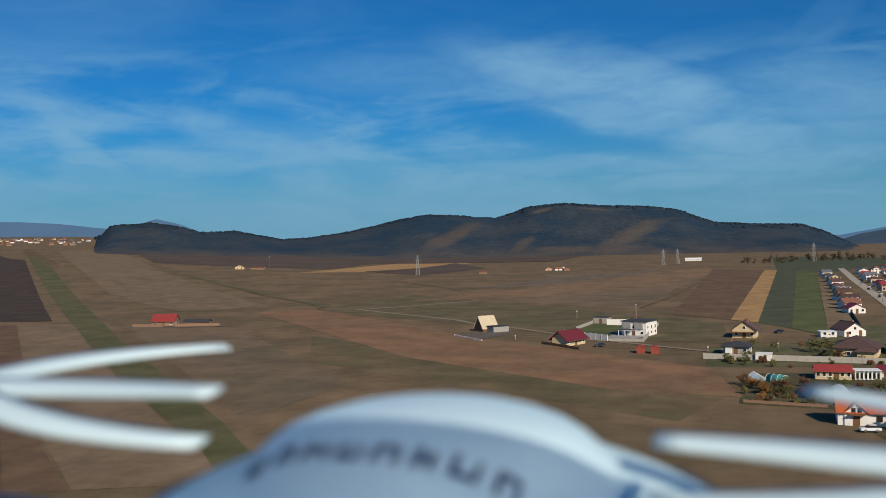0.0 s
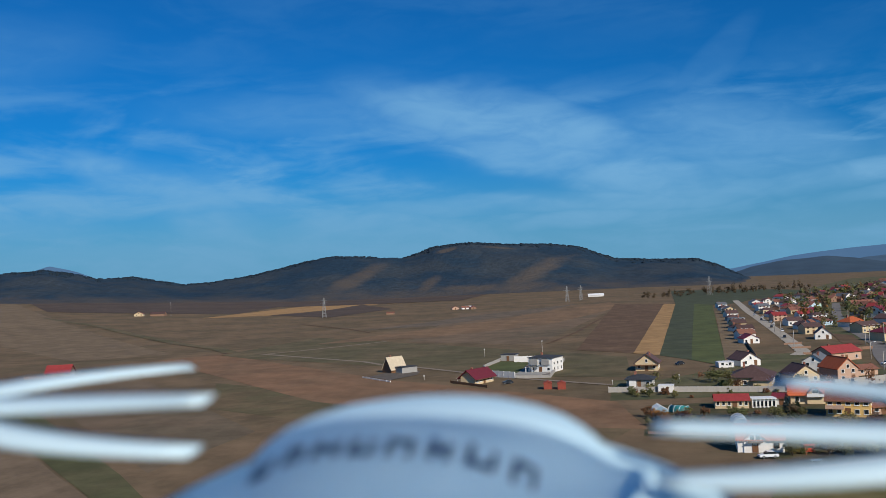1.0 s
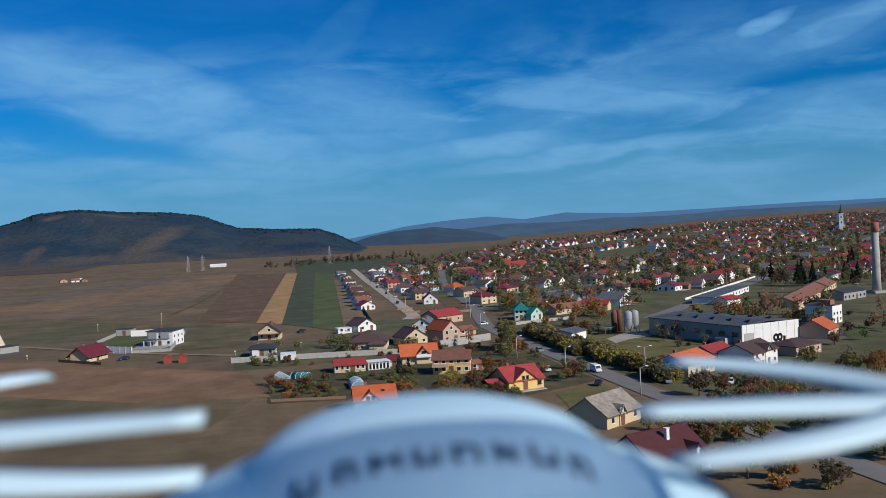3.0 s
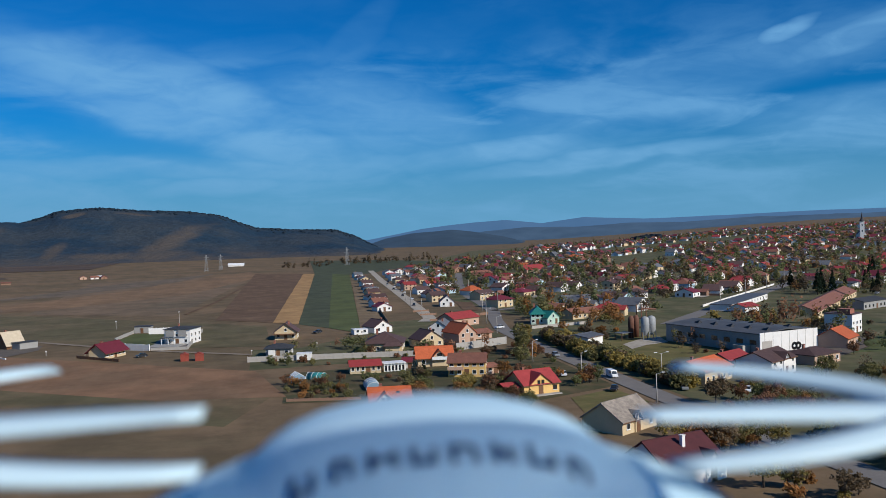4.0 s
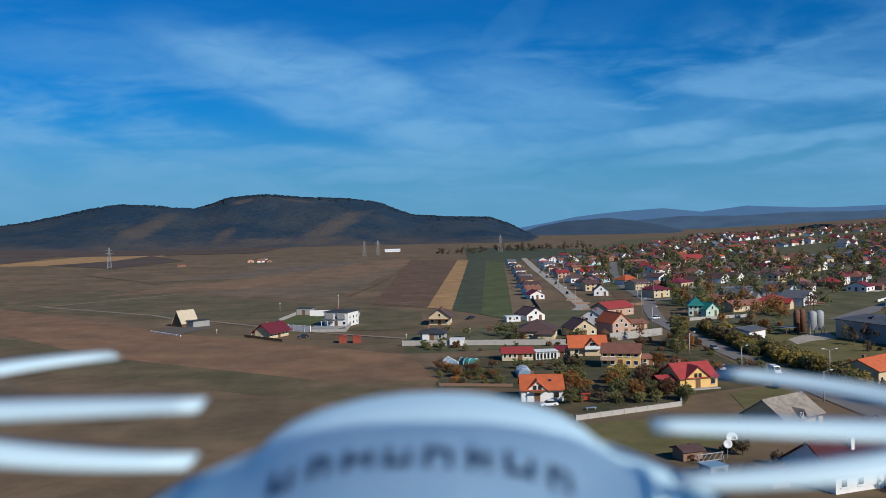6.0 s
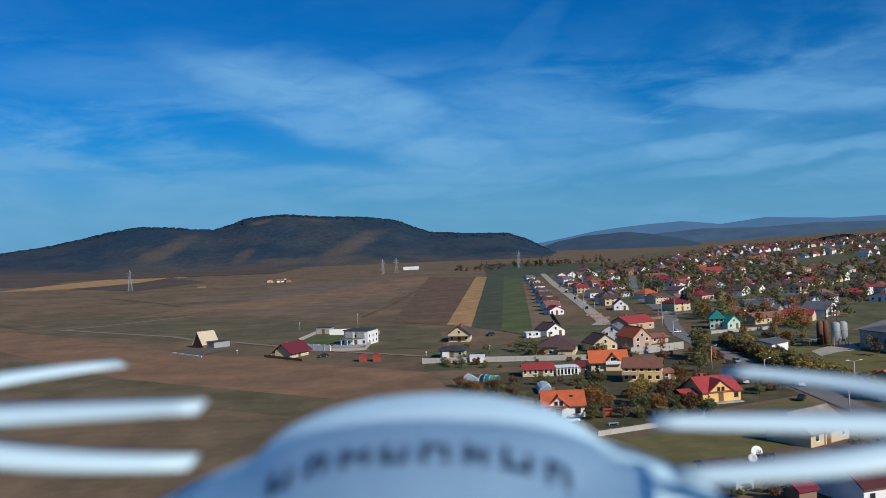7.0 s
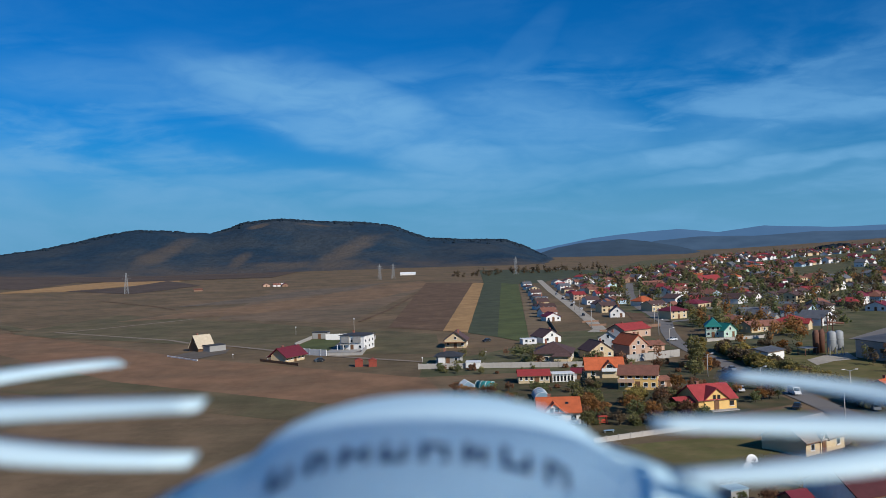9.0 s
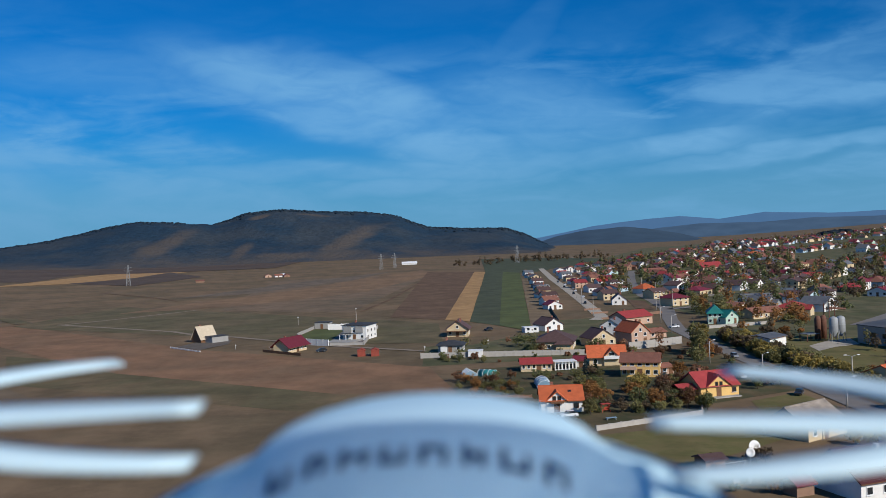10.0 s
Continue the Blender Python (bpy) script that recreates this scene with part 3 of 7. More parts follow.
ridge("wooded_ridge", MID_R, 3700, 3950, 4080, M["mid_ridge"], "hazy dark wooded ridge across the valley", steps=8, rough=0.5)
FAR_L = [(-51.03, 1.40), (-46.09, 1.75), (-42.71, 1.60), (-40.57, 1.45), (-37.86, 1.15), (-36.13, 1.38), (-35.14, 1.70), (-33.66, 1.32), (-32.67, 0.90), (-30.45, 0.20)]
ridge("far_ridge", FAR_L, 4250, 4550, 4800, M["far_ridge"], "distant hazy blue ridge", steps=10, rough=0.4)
# ---------------------------------------------------------------- the drone under the camera
M["shell"] = material("white_drone_shell", (0.53, 0.73, 0.82), 0.35, 30.0, 0.03, spec=0.5)
M["shell_dark"] = material("dark_blue_shell", (0.02, 0.03, 0.06), 0.4, 30.0, 0.1, spec=0.5)
M["blade"] = material("white_blade_plastic", (0.54, 0.70, 0.76), 0.4, 30.0, 0.03, spec=0.5)
M["mark"] = material("dark_blue_print", (0.03, 0.06, 0.14), 0.5, 30.0, 0.1)
M["motor"] = material("black_motor", (0.015, 0.015, 0.018), 0.4, 30.0, 0.1, spec=0.5)


def lathe(bm, prof, n=64):
    rings = []
    for r, z in prof:
        rings.append([bm.verts.new((r * math.cos(2 * math.pi * i / n), r * math.sin(2 * math.pi * i / n), z)) for i in range(n)] if r > 1e-6 else [bm.verts.new((0, 0, z))])
    for a, b in zip(rings, rings[1:]):
        for i in range(n):
            j = (i + 1) % n
            if len(a) == 1:
                f = bm.faces.new((a[0], b[i], b[j]))
            elif len(b) == 1:
                f = bm.faces.new((a[i], b[0], a[j]))
            else:
                f = bm.faces.new((a[i], b[i], b[j], a[j]))
            f.smooth = True
    bmesh.ops.recalc_face_normals(bm, faces=bm.faces)


def tube(bm, a, b, r, n=8):
    a, b = Vector(a), Vector(b)
    q = (b - a).to_track_quat("Z", "Y").to_matrix()
    ra = [bm.verts.new(a + q @ Vector((r * math.cos(2 * math.pi * i / n), r * math.sin(2 * math.pi * i / n), 0))) for i in range(n)]
    rb = [bm.verts.new(b + q @ Vector((r * math.cos(2 * math.pi * i / n), r * math.sin(2 * math.pi * i / n), 0))) for i in range(n)]
    for i in range(n):
        bm.faces.new((ra[i], ra[(i + 1) % n], rb[(i + 1) % n], rb[i]))
    bm.faces.new(ra[::-1]); bm.faces.new(rb)


FRAME_YAW = -4.0


def drone():
    top = new("drone")
    top.matrix_world = Matrix.Translation(HOVER) @ Matrix.Rotation(radians(FRAME_YAW), 4, "Z")
    tagged(top, "white quadcopter drone with dark blue lettering, hovering", "drone")
    prof = [(0, 0.0458), (0.012, 0.0455), (0.024, 0.0443), (0.038, 0.0422), (0.05, 0.0388), (0.0585, 0.0352), (0.0655, 0.0305), (0.0712, 0.0252), (0.0750, 0.0214), (0.088, 0.0172), (0.104, 0.0105), (0.116, 0.0040)]
    bm = bmesh.new()
    lathe(bm, prof)
    part("canopy", bm, M["shell"], top, "glossy white canopy")
    bm = bmesh.new()
    lathe(bm, [(0.1155, 0.0032), (0.119, 0.0042), (0.1255, -0.002), (0.1275, -0.012), (0.116, -0.03), (0.0, -0.045)])
    part("lower_shell", bm, M["shell_dark"], top, "dark blue lower shell")
    # lettering, drawn as plain bars, on the side of the canopy that faces the lens
    def height(r):
        for (r0, z0), (r1, z1) in zip(prof, prof[1:]):
            if r0 <= r <= r1:
                return z0 + (z1 - z0) * (r - r0) / (r1 - r0)
        return 0.0

    for i in range(8):
        x = -0.049 + 0.098 * i / 7
        r = 0.055 + 0.015 * (x / 0.05) ** 2
        y, z = -math.sqrt(max(0.0, r * r - x * x)), height(r)
        slope = (height(r - 0.002) - height(r + 0.002)) / 0.004
        up = Vector((x / r * slope, y / r * slope, 1)).normalized()
        along = (Vector((1, 0, 0)) - up * up.x).normalized()
        m = Matrix((along, up.cross(along), up)).transposed().to_4x4()
        m.translation = Vector((x, y, z)) + up * 0.0004
        bm = bmesh.new()
        w = (0.0050, 0.0040, 0.0054, 0.0046)[i % 4]
        box(bm, -w, -w + 0.0026, -0.0052, 0.0052, -0.0003, 0.0003)
        box(bm, w - 0.0022, w, -0.0052, 0.0040, -0.0003, 0.0003)
        k = (-0.0050, 0.0022, -0.0012)[i % 3]
        box(bm, -w + 0.0027, w - 0.0023, k, k + 0.0028, -0.0003, 0.0003)
        part("letter_bar", bm, M["mark"], top, "", m)
    # unseen plate and mast behind the lens, added to shade the canopy's near side
    bm = bmesh.new()
    for i in range(27):
        box(bm, 0.105, 0.285, -0.325 + i * 0.005, -0.3226 + i * 0.005, 0.189, 0.190)
    box(bm, 0.105, 0.110, -0.325, -0.192, 0.1902, 0.192)
    box(bm, 0.280, 0.285, -0.325, -0.192, 0.1902, 0.192)
    part("shade_grille", bm, M["motor"], top, "unseen black slotted plate added to shade the canopy")
    bm = bmesh.new()
    rows = [[bm.verts.new((0.24 + 0.006 * math.cos(q) - 0.13 * (1 - u), -0.30 + 0.006 * math.sin(q) + 0.20 * (1 - u), -0.02 + 0.207 * u)) for q in (i * math.pi / 4 for i in range(8))] for u in (0.0, 0.5, 1.0)]
    for p, q in zip(rows, rows[1:]):
        for i in range(8):
            bm.faces.new((p[i], p[(i + 1) % 8], q[(i + 1) % 8], q[i]))
    bmesh.ops.recalc_face_normals(bm, faces=bm.faces)
    part("mast", bm, M["motor"], top, "unseen thin black mast added to hold the shade plate")
    for side in (1, -1):
        hub = Vector((-0.234, -0.0186, 0.0452)) if side < 0 else Vector((0.2246, -0.0034, 0.0302))
        bm = bmesh.new()
        lathe(bm, [(0, 0.010), (0.004, 0.0095), (0.0065, 0.006), (0.007, -0.020), (0, -0.020)], 24)
        shaft = part("rotor_shaft", bm, M["blade"], top, "white rotor hub", Matrix.Translation(hub))
        # three two-bladed rotors at rest, one above the other: bearing, lift, sweep
        reach, set_of = (0.149, ((69.6, 1.6, 0.225), (-2.1, 1.7, 0.02), (-6.0, -5.6, -0.123))) if side < 0 else (0.135, ((52.7, 3.6, 0.161), (2.7, 1.7, 0.023), (-11.5, -4.0, -0.092)))
        for bearing, lift, sweep in set_of:
            for half in (0, 180):
                a = radians(bearing)
                ahead = Vector((-side * math.cos(a), math.sin(a), 0))
                across = Vector((side * math.sin(a), math.cos(a), 0))
                bm = bmesh.new()
                rows = []
                for s in range(13):
                    u = 0.05 + 0.95 * s / 12
                    r = reach * u
                    c = 0.0085 - 0.0022 * u + 0.0012 * math.sin(math.pi * u)
                    tw = radians(24 - 9 * u)
                    mid = ahead * r + across * (sweep * u * (1 - u) * 4 * reach) + Vector((0, 0, math.tan(radians(lift)) * r))
                    rows.append([bm.verts.new(mid + across * (k2 * c * math.cos(tw)) + Vector((0, 0, k2 * c * math.sin(tw) + t))) for k2, t in ((-1, 0.0), (-0.5, 0.0012), (0.3, 0.0013), (1, 0.0), (0, -0.0008))])
                for p, q in zip(rows, rows[1:]):
                    for i in range(5):
                        bm.faces.new((p[i], p[(i + 1) % 5], q[(i + 1) % 5], q[i])).smooth = True
                bm.faces.new(rows[0]); bm.faces.new(rows[-1][::-1])
                bmesh.ops.recalc_face_normals(bm, faces=bm.faces)
                part("blade", bm, M["blade"], shaft, "", Matrix.Rotation(radians(half), 4, "Z"))
        bm = bmesh.new()
        lathe(bm, [(0, -0.021), (0.012, -0.021), (0.0135, -0.025), (0.0135, -0.048), (0.010, -0.054), (0, -0.054)], 32)
        part("motor", bm, M["motor"], top, "black motor", Matrix.Translation(hub))
        bm = bmesh.new()
        a, b = hub.normalized() * 0.1, hub + Vector((0, 0, -0.056))
        a.z = -0.02
        tube(bm, a, b, 0.007, 10)
        part("arm", bm, M["shell_dark"], top, "dark motor arm")


drone()
# ---------------------------------------------------------------- house kit
KEEP = []      # taken places: x, y, radius
SHARED = {}    # meshes of windows and the like, shared between alike pieces


def shared(key, make, mat):
    if key not in SHARED:
        SHARED[key] = mesh_of(key[0], make(), (mat,))
    return SHARED[key]


def piece(name, me, parent, at, label=""):
    ob = new(name, me)
    ob.parent, ob.matrix_basis = parent, at
    if label:
        tagged(ob, label)
    return ob


def frame_bm(w, h, b=0.09, t=0.06):
    """A window frame: one ring, proud of the wall."""
    bm = bmesh.new()
    outer, inner = [(-w / 2, 0), (w / 2, 0), (w / 2, h), (-w / 2, h)], [(-w / 2 + b, b), (w / 2 - b, b), (w / 2 - b, h - b), (-w / 2 + b, h - b)]
    rings = [[bm.verts.new((x, y, z)) for x, z in ring] for ring, y in ((outer, 0.0), (outer, -t), (inner, -t), (inner, 0.0))]
    for p, q in zip(rings, rings[1:]):
        for i in range(4):
            j = (i + 1) % 4
            bm.faces.new((p[i], p[j], q[j], q[i]))
    bmesh.ops.recalc_face_normals(bm, faces=bm.faces)
    return bm


def window(parent, m, w=1.2, h=1.3, rich=True, trim="trim_white"):
    """A framed window on a wall whose outside is local -y, sill at local z 0."""
    if rich:
        win = piece("window", shared(("window", w, h, trim), lambda: frame_bm(w, h), M[trim]), parent, m)
        piece("pane", shared(("pane", w, h), lambda: block(-w / 2 + 0.05, w / 2 - 0.05, -0.025, 0.0, 0.05, h - 0.05), M["window_dark"]), win, Matrix())
        piece("sill", shared(("sill", w), lambda: block(-w / 2 - 0.1, w / 2 + 0.1, -0.16, 0.0, -0.08, -0.003), M["trim_white"]), win, Matrix())
    else:
        piece("window", shared(("plain_window", w, h), lambda: block(-w / 2, w / 2, -0.05, 0.0, 0, h), M["window_dark"]), parent, m)


def gable_bm(w, d, eave, ridge, axis):
    """Walls with gables. axis x: ridge along the front; y: gable to the front."""
    bm = bmesh.new()
    if axis == "x":
        sec = [(0, 0), (d, 0), (d, eave), (d / 2, ridge), (0, eave)]
        a = [bm.verts.new((0, y, z)) for y, z in sec]
        b = [bm.verts.new((w, y, z)) for y, z in sec]
    else:
        sec = [(0, 0), (w, 0), (w, eave), (w / 2, ridge), (0, eave)]
        a = [bm.verts.new((x, 0, z)) for x, z in sec]
        b = [bm.verts.new((x, d, z)) for x, z in sec]
    bm.faces.new(a); bm.faces.new(b[::-1])
    for i in range(5):
        j = (i + 1) % 5
        bm.faces.new((a[j], a[i], b[i], b[j]))
    bmesh.ops.recalc_face_normals(bm, faces=bm.faces)
    return bm


def roof_bm(w, d, eave, ridge, axis, over=0.45, th=0.22):
    """Two slabs that meet at the ridge, with overhang and thickness."""
    bm = bmesh.new()
    span = d if axis == "x" else w
    run = w if axis == "x" else d
    half, drop = span / 2, ridge - eave
    lo = eave - drop * over / half
    sec = [(-over, lo), (half, ridge), (span + over, lo), (span + over, lo + th), (half, ridge + th * 1.15), (-over, lo + th)]
    put = (lambda s, q, z: (q, s, z)) if axis == "x" else (lambda s, q, z: (s, q, z))
    a = [bm.verts.new(put(s, -over, z + 0.01)) for s, z in sec]
    b = [bm.verts.new(put(s, run + over, z + 0.01)) for s, z in sec]
    for i in range(6):
        j = (i + 1) % 6
        bm.faces.new((a[i], a[j], b[j], b[i]))
    for e in (a, b):
        bm.faces.new((e[0], e[1], e[4], e[5])); bm.faces.new((e[1], e[2], e[3], e[4]))
    bmesh.ops.recalc_face_normals(bm, faces=bm.faces)
    return bm


def hip_bm(w, d, eave, ridge, over=0.5, th=0.2, cut=0.5):
    """A hipped roof: four slopes over an eaves board."""
    bm = bmesh.new()
    x0, x1, y0, y1 = -over, w + over, -over, d + over
    ins = min(w, d) * cut
    if w >= d:
        r0, r1 = (x0 + ins, d / 2, ridge), (x1 - ins, d / 2, ridge)
    else:
        r0, r1 = (w / 2, y0 + ins, ridge), (w / 2, y1 - ins, ridge)
    bot = [bm.verts.new(p) for p in ((x0, y0, eave), (x1, y0, eave), (x1, y1, eave), (x0, y1, eave))]
    mid = [bm.verts.new((v.co.x, v.co.y, eave + th)) for v in bot]
    a, b = bm.verts.new(r0), bm.verts.new(r1)
    bm.faces.new(bot[::-1])
    for i in range(4):
        j = (i + 1) % 4
        bm.faces.new((bot[i], bot[j], mid[j], mid[i]))
    if w >= d:
        for f in ((mid[0], mid[1], b, a), (mid[1], mid[2], b), (mid[2], mid[3], a, b), (mid[3], mid[0], a)):
            bm.faces.new(f)
    else:
        for f in ((mid[0], mid[1], a), (mid[1], mid[2], b, a), (mid[2], mid[3], b), (mid[3], mid[0], a, b)):
            bm.faces.new(f)
    bmesh.ops.recalc_face_normals(bm, faces=bm.faces)
    return bm


def chimney_bm(h):
    bm = bmesh.new()
    box(bm, -0.3, 0.3, -0.3, 0.3, 0, h)
    box(bm, -0.38, 0.38, -0.38, 0.38, h + 0.003, h + 0.12)
    return bm


def facade(top, axis, length, other, eave, n, rich, door=False, trim="trim_white", skip=()):
    """Rows of windows along one wall. axis front, right, left or back."""
    if n <= 0:
        return
    turn = {"front": 0, "right": 90, "back": 180, "left": 270}[axis]
    floors = [0.85] if eave < 3.5 else [0.8, 2.9]
    for fi, z in enumerate(floors):
        for i in range(n):
            s = length * (i + 0.5) / n
            if (fi, i) in skip:
                continue
            p = {"front": (s, 0, z), "right": (other, s, z), "back": (s, other, z), "left": (0, s, z)}[axis]
            m = Matrix.Translation(p) @ Matrix.Rotation(radians(turn), 4, "Z")
            if door and fi == 0 and i == n // 2:
                m = Matrix.Translation((p[0], p[1], 0.05)) @ Matrix.Rotation(radians(turn), 4, "Z")
                piece("door", shared(("door", trim), lambda: frame_door(), M["trim_brown"]), top, m, "brown wooden door")
            else:
                window(top, m, 1.15 if length / n > 1.7 else 0.85, 1.15, rich, trim)


def frame_door():
    bm = bmesh.new()
    box(bm, -0.5, 0.5, -0.07, 0, 0, 2.05)
    box(bm, -0.6, -0.503, -0.09, 0, 0, 2.15)
    box(bm, 0.503, 0.6, -0.09, 0, 0, 2.15)
    box(bm, -0.5, 0.5, -0.09, 0, 2.053, 2.15)
    return bm


def house(L, R, depth, eave, ridge, style, wall, roof, label, front=3, side=2, rich=True, chimney=1, door=True, cross=None, back=False, category="house", name="house", group="", trim="trim_white", over=0.45, attic=True):
    """A house whose front wall stands from L to R, seen from in front, left to right."""
    L, R = Vector(L), Vector(R)
    t = R - L
    mid = (L + R) / 2
    L, R = mid + (L - mid) * 0.87, mid + (R - mid) * 0.87
    t = R - L
    depth, eave, ridge, over = depth * 1.05, eave * 0.84, ridge * 0.81, over * 0.8
    if cross:
        cross = (cross[0] * 0.87, cross[1] * 0.87, cross[2] * 0.82)
    w, yaw = t.length, math.atan2(t.y, t.x)
    top = new(name)
    top.matrix_world = Matrix.Translation((L.x, L.y, rise(L.x, L.y))) @ Matrix.Rotation(yaw, 4, "Z")
    tagged(top, label, category, group)
    mid = L + t / 2 + Vector((-t.y, t.x)) / w * depth / 2
    KEEP.append((mid.x, mid.y, max(w, depth) * 0.62))
    found = -0.6
    if style in ("gx", "gy"):
        bm = gable_bm(w, depth, eave, ridge, style[1])
        for v in bm.verts:
            if v.co.z == 0:
                v.co.z = found
        part("wall", bm, M[wall], top)
        part("roof", roof_bm(w, depth, eave, ridge, style[1], over), M[roof], top)
    elif style == "hip":
        part("wall", block(0, w, 0, depth, found, eave), M[wall], top)
        part("roof", hip_bm(w, depth, eave, ridge, over), M[roof], top)
    else:
        part("wall", block(0, w, 0, depth, found, eave), M[wall], top)
        bm = bmesh.new()
        box(bm, -over, w + over, -over, depth + over, eave + 0.003, eave + 0.25)
        part("roof", bm, M[roof], top)
    skip = set()
    if cross:
        c0, c1, cr = cross    # a gable set forward in the roof: start, end, ridge
        cw = c1 - c0
        bm = gable_bm(cw, depth / 2 + 0.25, eave, cr, "y")
        for v in bm.verts:
            v.co.x += c0
            v.co.y -= 0.25
        part("front_gable", bm, M[wall], top)
        bm = roof_bm(cw, depth / 2 + 0.25, eave, cr, "y", over)
        for v in bm.verts:
            v.co.x += c0
            v.co.y -= 0.25
        part("gable_roof", bm, M[roof], top)
        for k in (-0.55, 0.55):
            window(top, Matrix.Translation((c0 + cw / 2 + k, -0.25, eave - 0.1)), 0.8, 1.1, rich, trim)
        n = max(1, front)
        for i in range(n):
            s = w * (i + 0.5) / n
            if c0 - 0.7 < s < c1 + 0.7:
                skip.add((0, i)); skip.add((1, i))
        piece("door", shared(("door", trim), lambda: frame_door(), M["trim_brown"]), top, Matrix.Translation((c0 + cw / 2, -0.25, 0.05)), "brown wooden door")
        door = False
    facade(top, "front", w, 0, eave, front, rich, door, trim, skip)
    facade(top, "right", depth, w, eave, side, rich, False, trim)
    if back:
        facade(top, "left", depth, 0, eave, side, rich, False, trim)
    if attic and style == "gy" and ridge - eave > 2.2:
        window(top, Matrix.Translation((w / 2, 0, eave + 0.1)), 1.0, 1.2, rich, trim)
    for k in range(chimney):
        fx, fy = (0.3 + 0.4 * k, 0.6) if style in ("gx", "hip") else (0.62, 0.35 + 0.4 * k)
        z = ridge - 1.6 if style != "flat" else eave
        part("chimney", chimney_bm(2.3), M["brick"], top, "", Matrix.Translation((w * fx, depth * fy, z)))
    if rich and style in ("gx", "gy"):
        bm = bmesh.new()
        n = 14
        if style == "gx":
            box(bm, -over, w + over, depth / 2 - 0.14, depth / 2 + 0.14, ridge + 0.16, ridge + 0.34)
        else:
            box(bm, w / 2 - 0.14, w / 2 + 0.14, -over, depth + over, ridge + 0.16, ridge + 0.34)
        part("ridge_cap", bm, M[roof], top)
        bm = bmesh.new()
        if style == "gx":
            z = eave - (ridge - eave) * over / (depth / 2) - 0.02
            box(bm, -over, w + over, -over - 0.13, -over - 0.003, z, z + 0.12)
        else:
            z = eave - (ridge - eave) * over / (w / 2) - 0.02
            box(bm, w + over + 0.003, w + over + 0.13, -over, depth + over, z, z + 0.12)
        part("gutter", bm, M["trim_brown"], top)
    return top


# ---------------------------------------------------------------- the houses nearest to the camera
h = house((55.3, 202.0), (66.0, 205.0), 8.5, 3.0, 6.3, "gx", "yellow_wall", "red_roof", "yellow plastered house with a bright red tiled roof", front=4, side=2, cross=(1.6, 8.6, 6.0), trim="trim_brown")
bm = roof_bm(3.8, 5.0, 2.0, 2.8, "x", 0.3)
part("porch_roof", bm, M["red_roof"], h, "red lean-to roof", Matrix.Translation((-4.2, 1.2, 0)))
for x in (-4.0, -0.5):
    part("porch_post", block(-0.08, 0.08, -0.08, 0.08, 0, 2.2), M["trim_brown"], h, "", Matrix.Translation((x, 1.4, 0)))
part("terrace", block(0.5, 9.2, -2.0, -0.3, -0.4, 0.25), M["concrete"], h, "grey concrete terrace")

h = house((18.6, 192.9), (28.9, 192.4), 8.2, 3.0, 6.0, "gx", "white_wall", "orange_roof", "white house with a bright orange tiled roof", front=3, side=2, cross=(1.4, 6.4, 5.3), trim="trim_brown")
part("balcony", block(2.0, 4.8, -1.2, -0.3, 2.1, 2.3), M["trim_brown"], h, "red-brown balcony")
part("roof_window", block(-0.35, 0.35, -0.1, 0.1, -0.5, 0.5), M["window_dark"], h, "", Matrix.Translation((6.3, 2.35, 3.95)) @ Matrix.Rotation(radians(-54), 4, "X"))

house((19.3, 251.4), (29.2, 251.2), 6.0, 2.5, 4.0, "gx", "cream_wall", "red_roof", "low cream garden house with a red metal roof", front=6, side=1, chimney=0, category="house")
h = new("conservatory")
h.matrix_world = Matrix.Translation((29.4, 251.6, 0)) @ Matrix.Rotation(radians(6), 4, "Z")
tagged(h, "white framed conservatory with arched glass bays", "conservatory")
part("roof", block(-0.1, 6.4, -0.1, 4.6, 2.3, 2.45), M["trim_white"], h)
part("wall", block(0.1, 6.2, 0.6, 4.4, -0.3, 2.29), M["white_wall"], h)
for i in range(7):
    part("post", block(-0.09, 0.09, -0.09, 0.09, -0.3, 2.29), M["trim_white"], h, "", Matrix.Translation((0.15 + i * 1.0, 0.1, 0)))
for i in range(6):
    part("pane", block(-0.32, 0.32, -0.02, 0.02, 0.3, 1.7), M["window_dark"], h, "", Matrix.Translation((0.65 + i * 1.0, 0.55, 0)))

h = house((39.2, 257.5), (50.6, 256.5), 9.0, 3.2, 6.4, "gx", "cream_wall", "orange_roof", "cream house under a broad orange roof", front=3, side=2, over=0.9)
part("balcony", block(4.0, 8.4, -1.6, -0.05, 2.1, 2.3), M["trim_white"], h, "white balcony")
part("balustrade", block(4.0, 8.4, -1.6, -1.5, 2.31, 3.0), M["trim_white"], h, "white balustrade")
bm = gable_bm(4.2, 3.0, 2.5, 4.5, "y")
part("front_gable", bm, M["cream_wall"], h, "", Matrix.Translation((4.1, -0.6, 0.15)))
part("gable_roof", roof_bm(4.2, 3.4, 2.5, 4.5, "y"), M["orange_roof"], h, "", Matrix.Translation((4.1, -0.6, 0.15)))
window(h, Matrix.Translation((6.2, -0.61, 2.9)), 1.6, 1.1)
house((35.0, 257.0), (38.4, 256.0), 4.0, 2.2, 3.4, "gx", "white_wall", "maroon_roof", "small white outbuilding with a dark red roof", front=2, side=1, chimney=0, category="outbuilding", name="outbuilding")

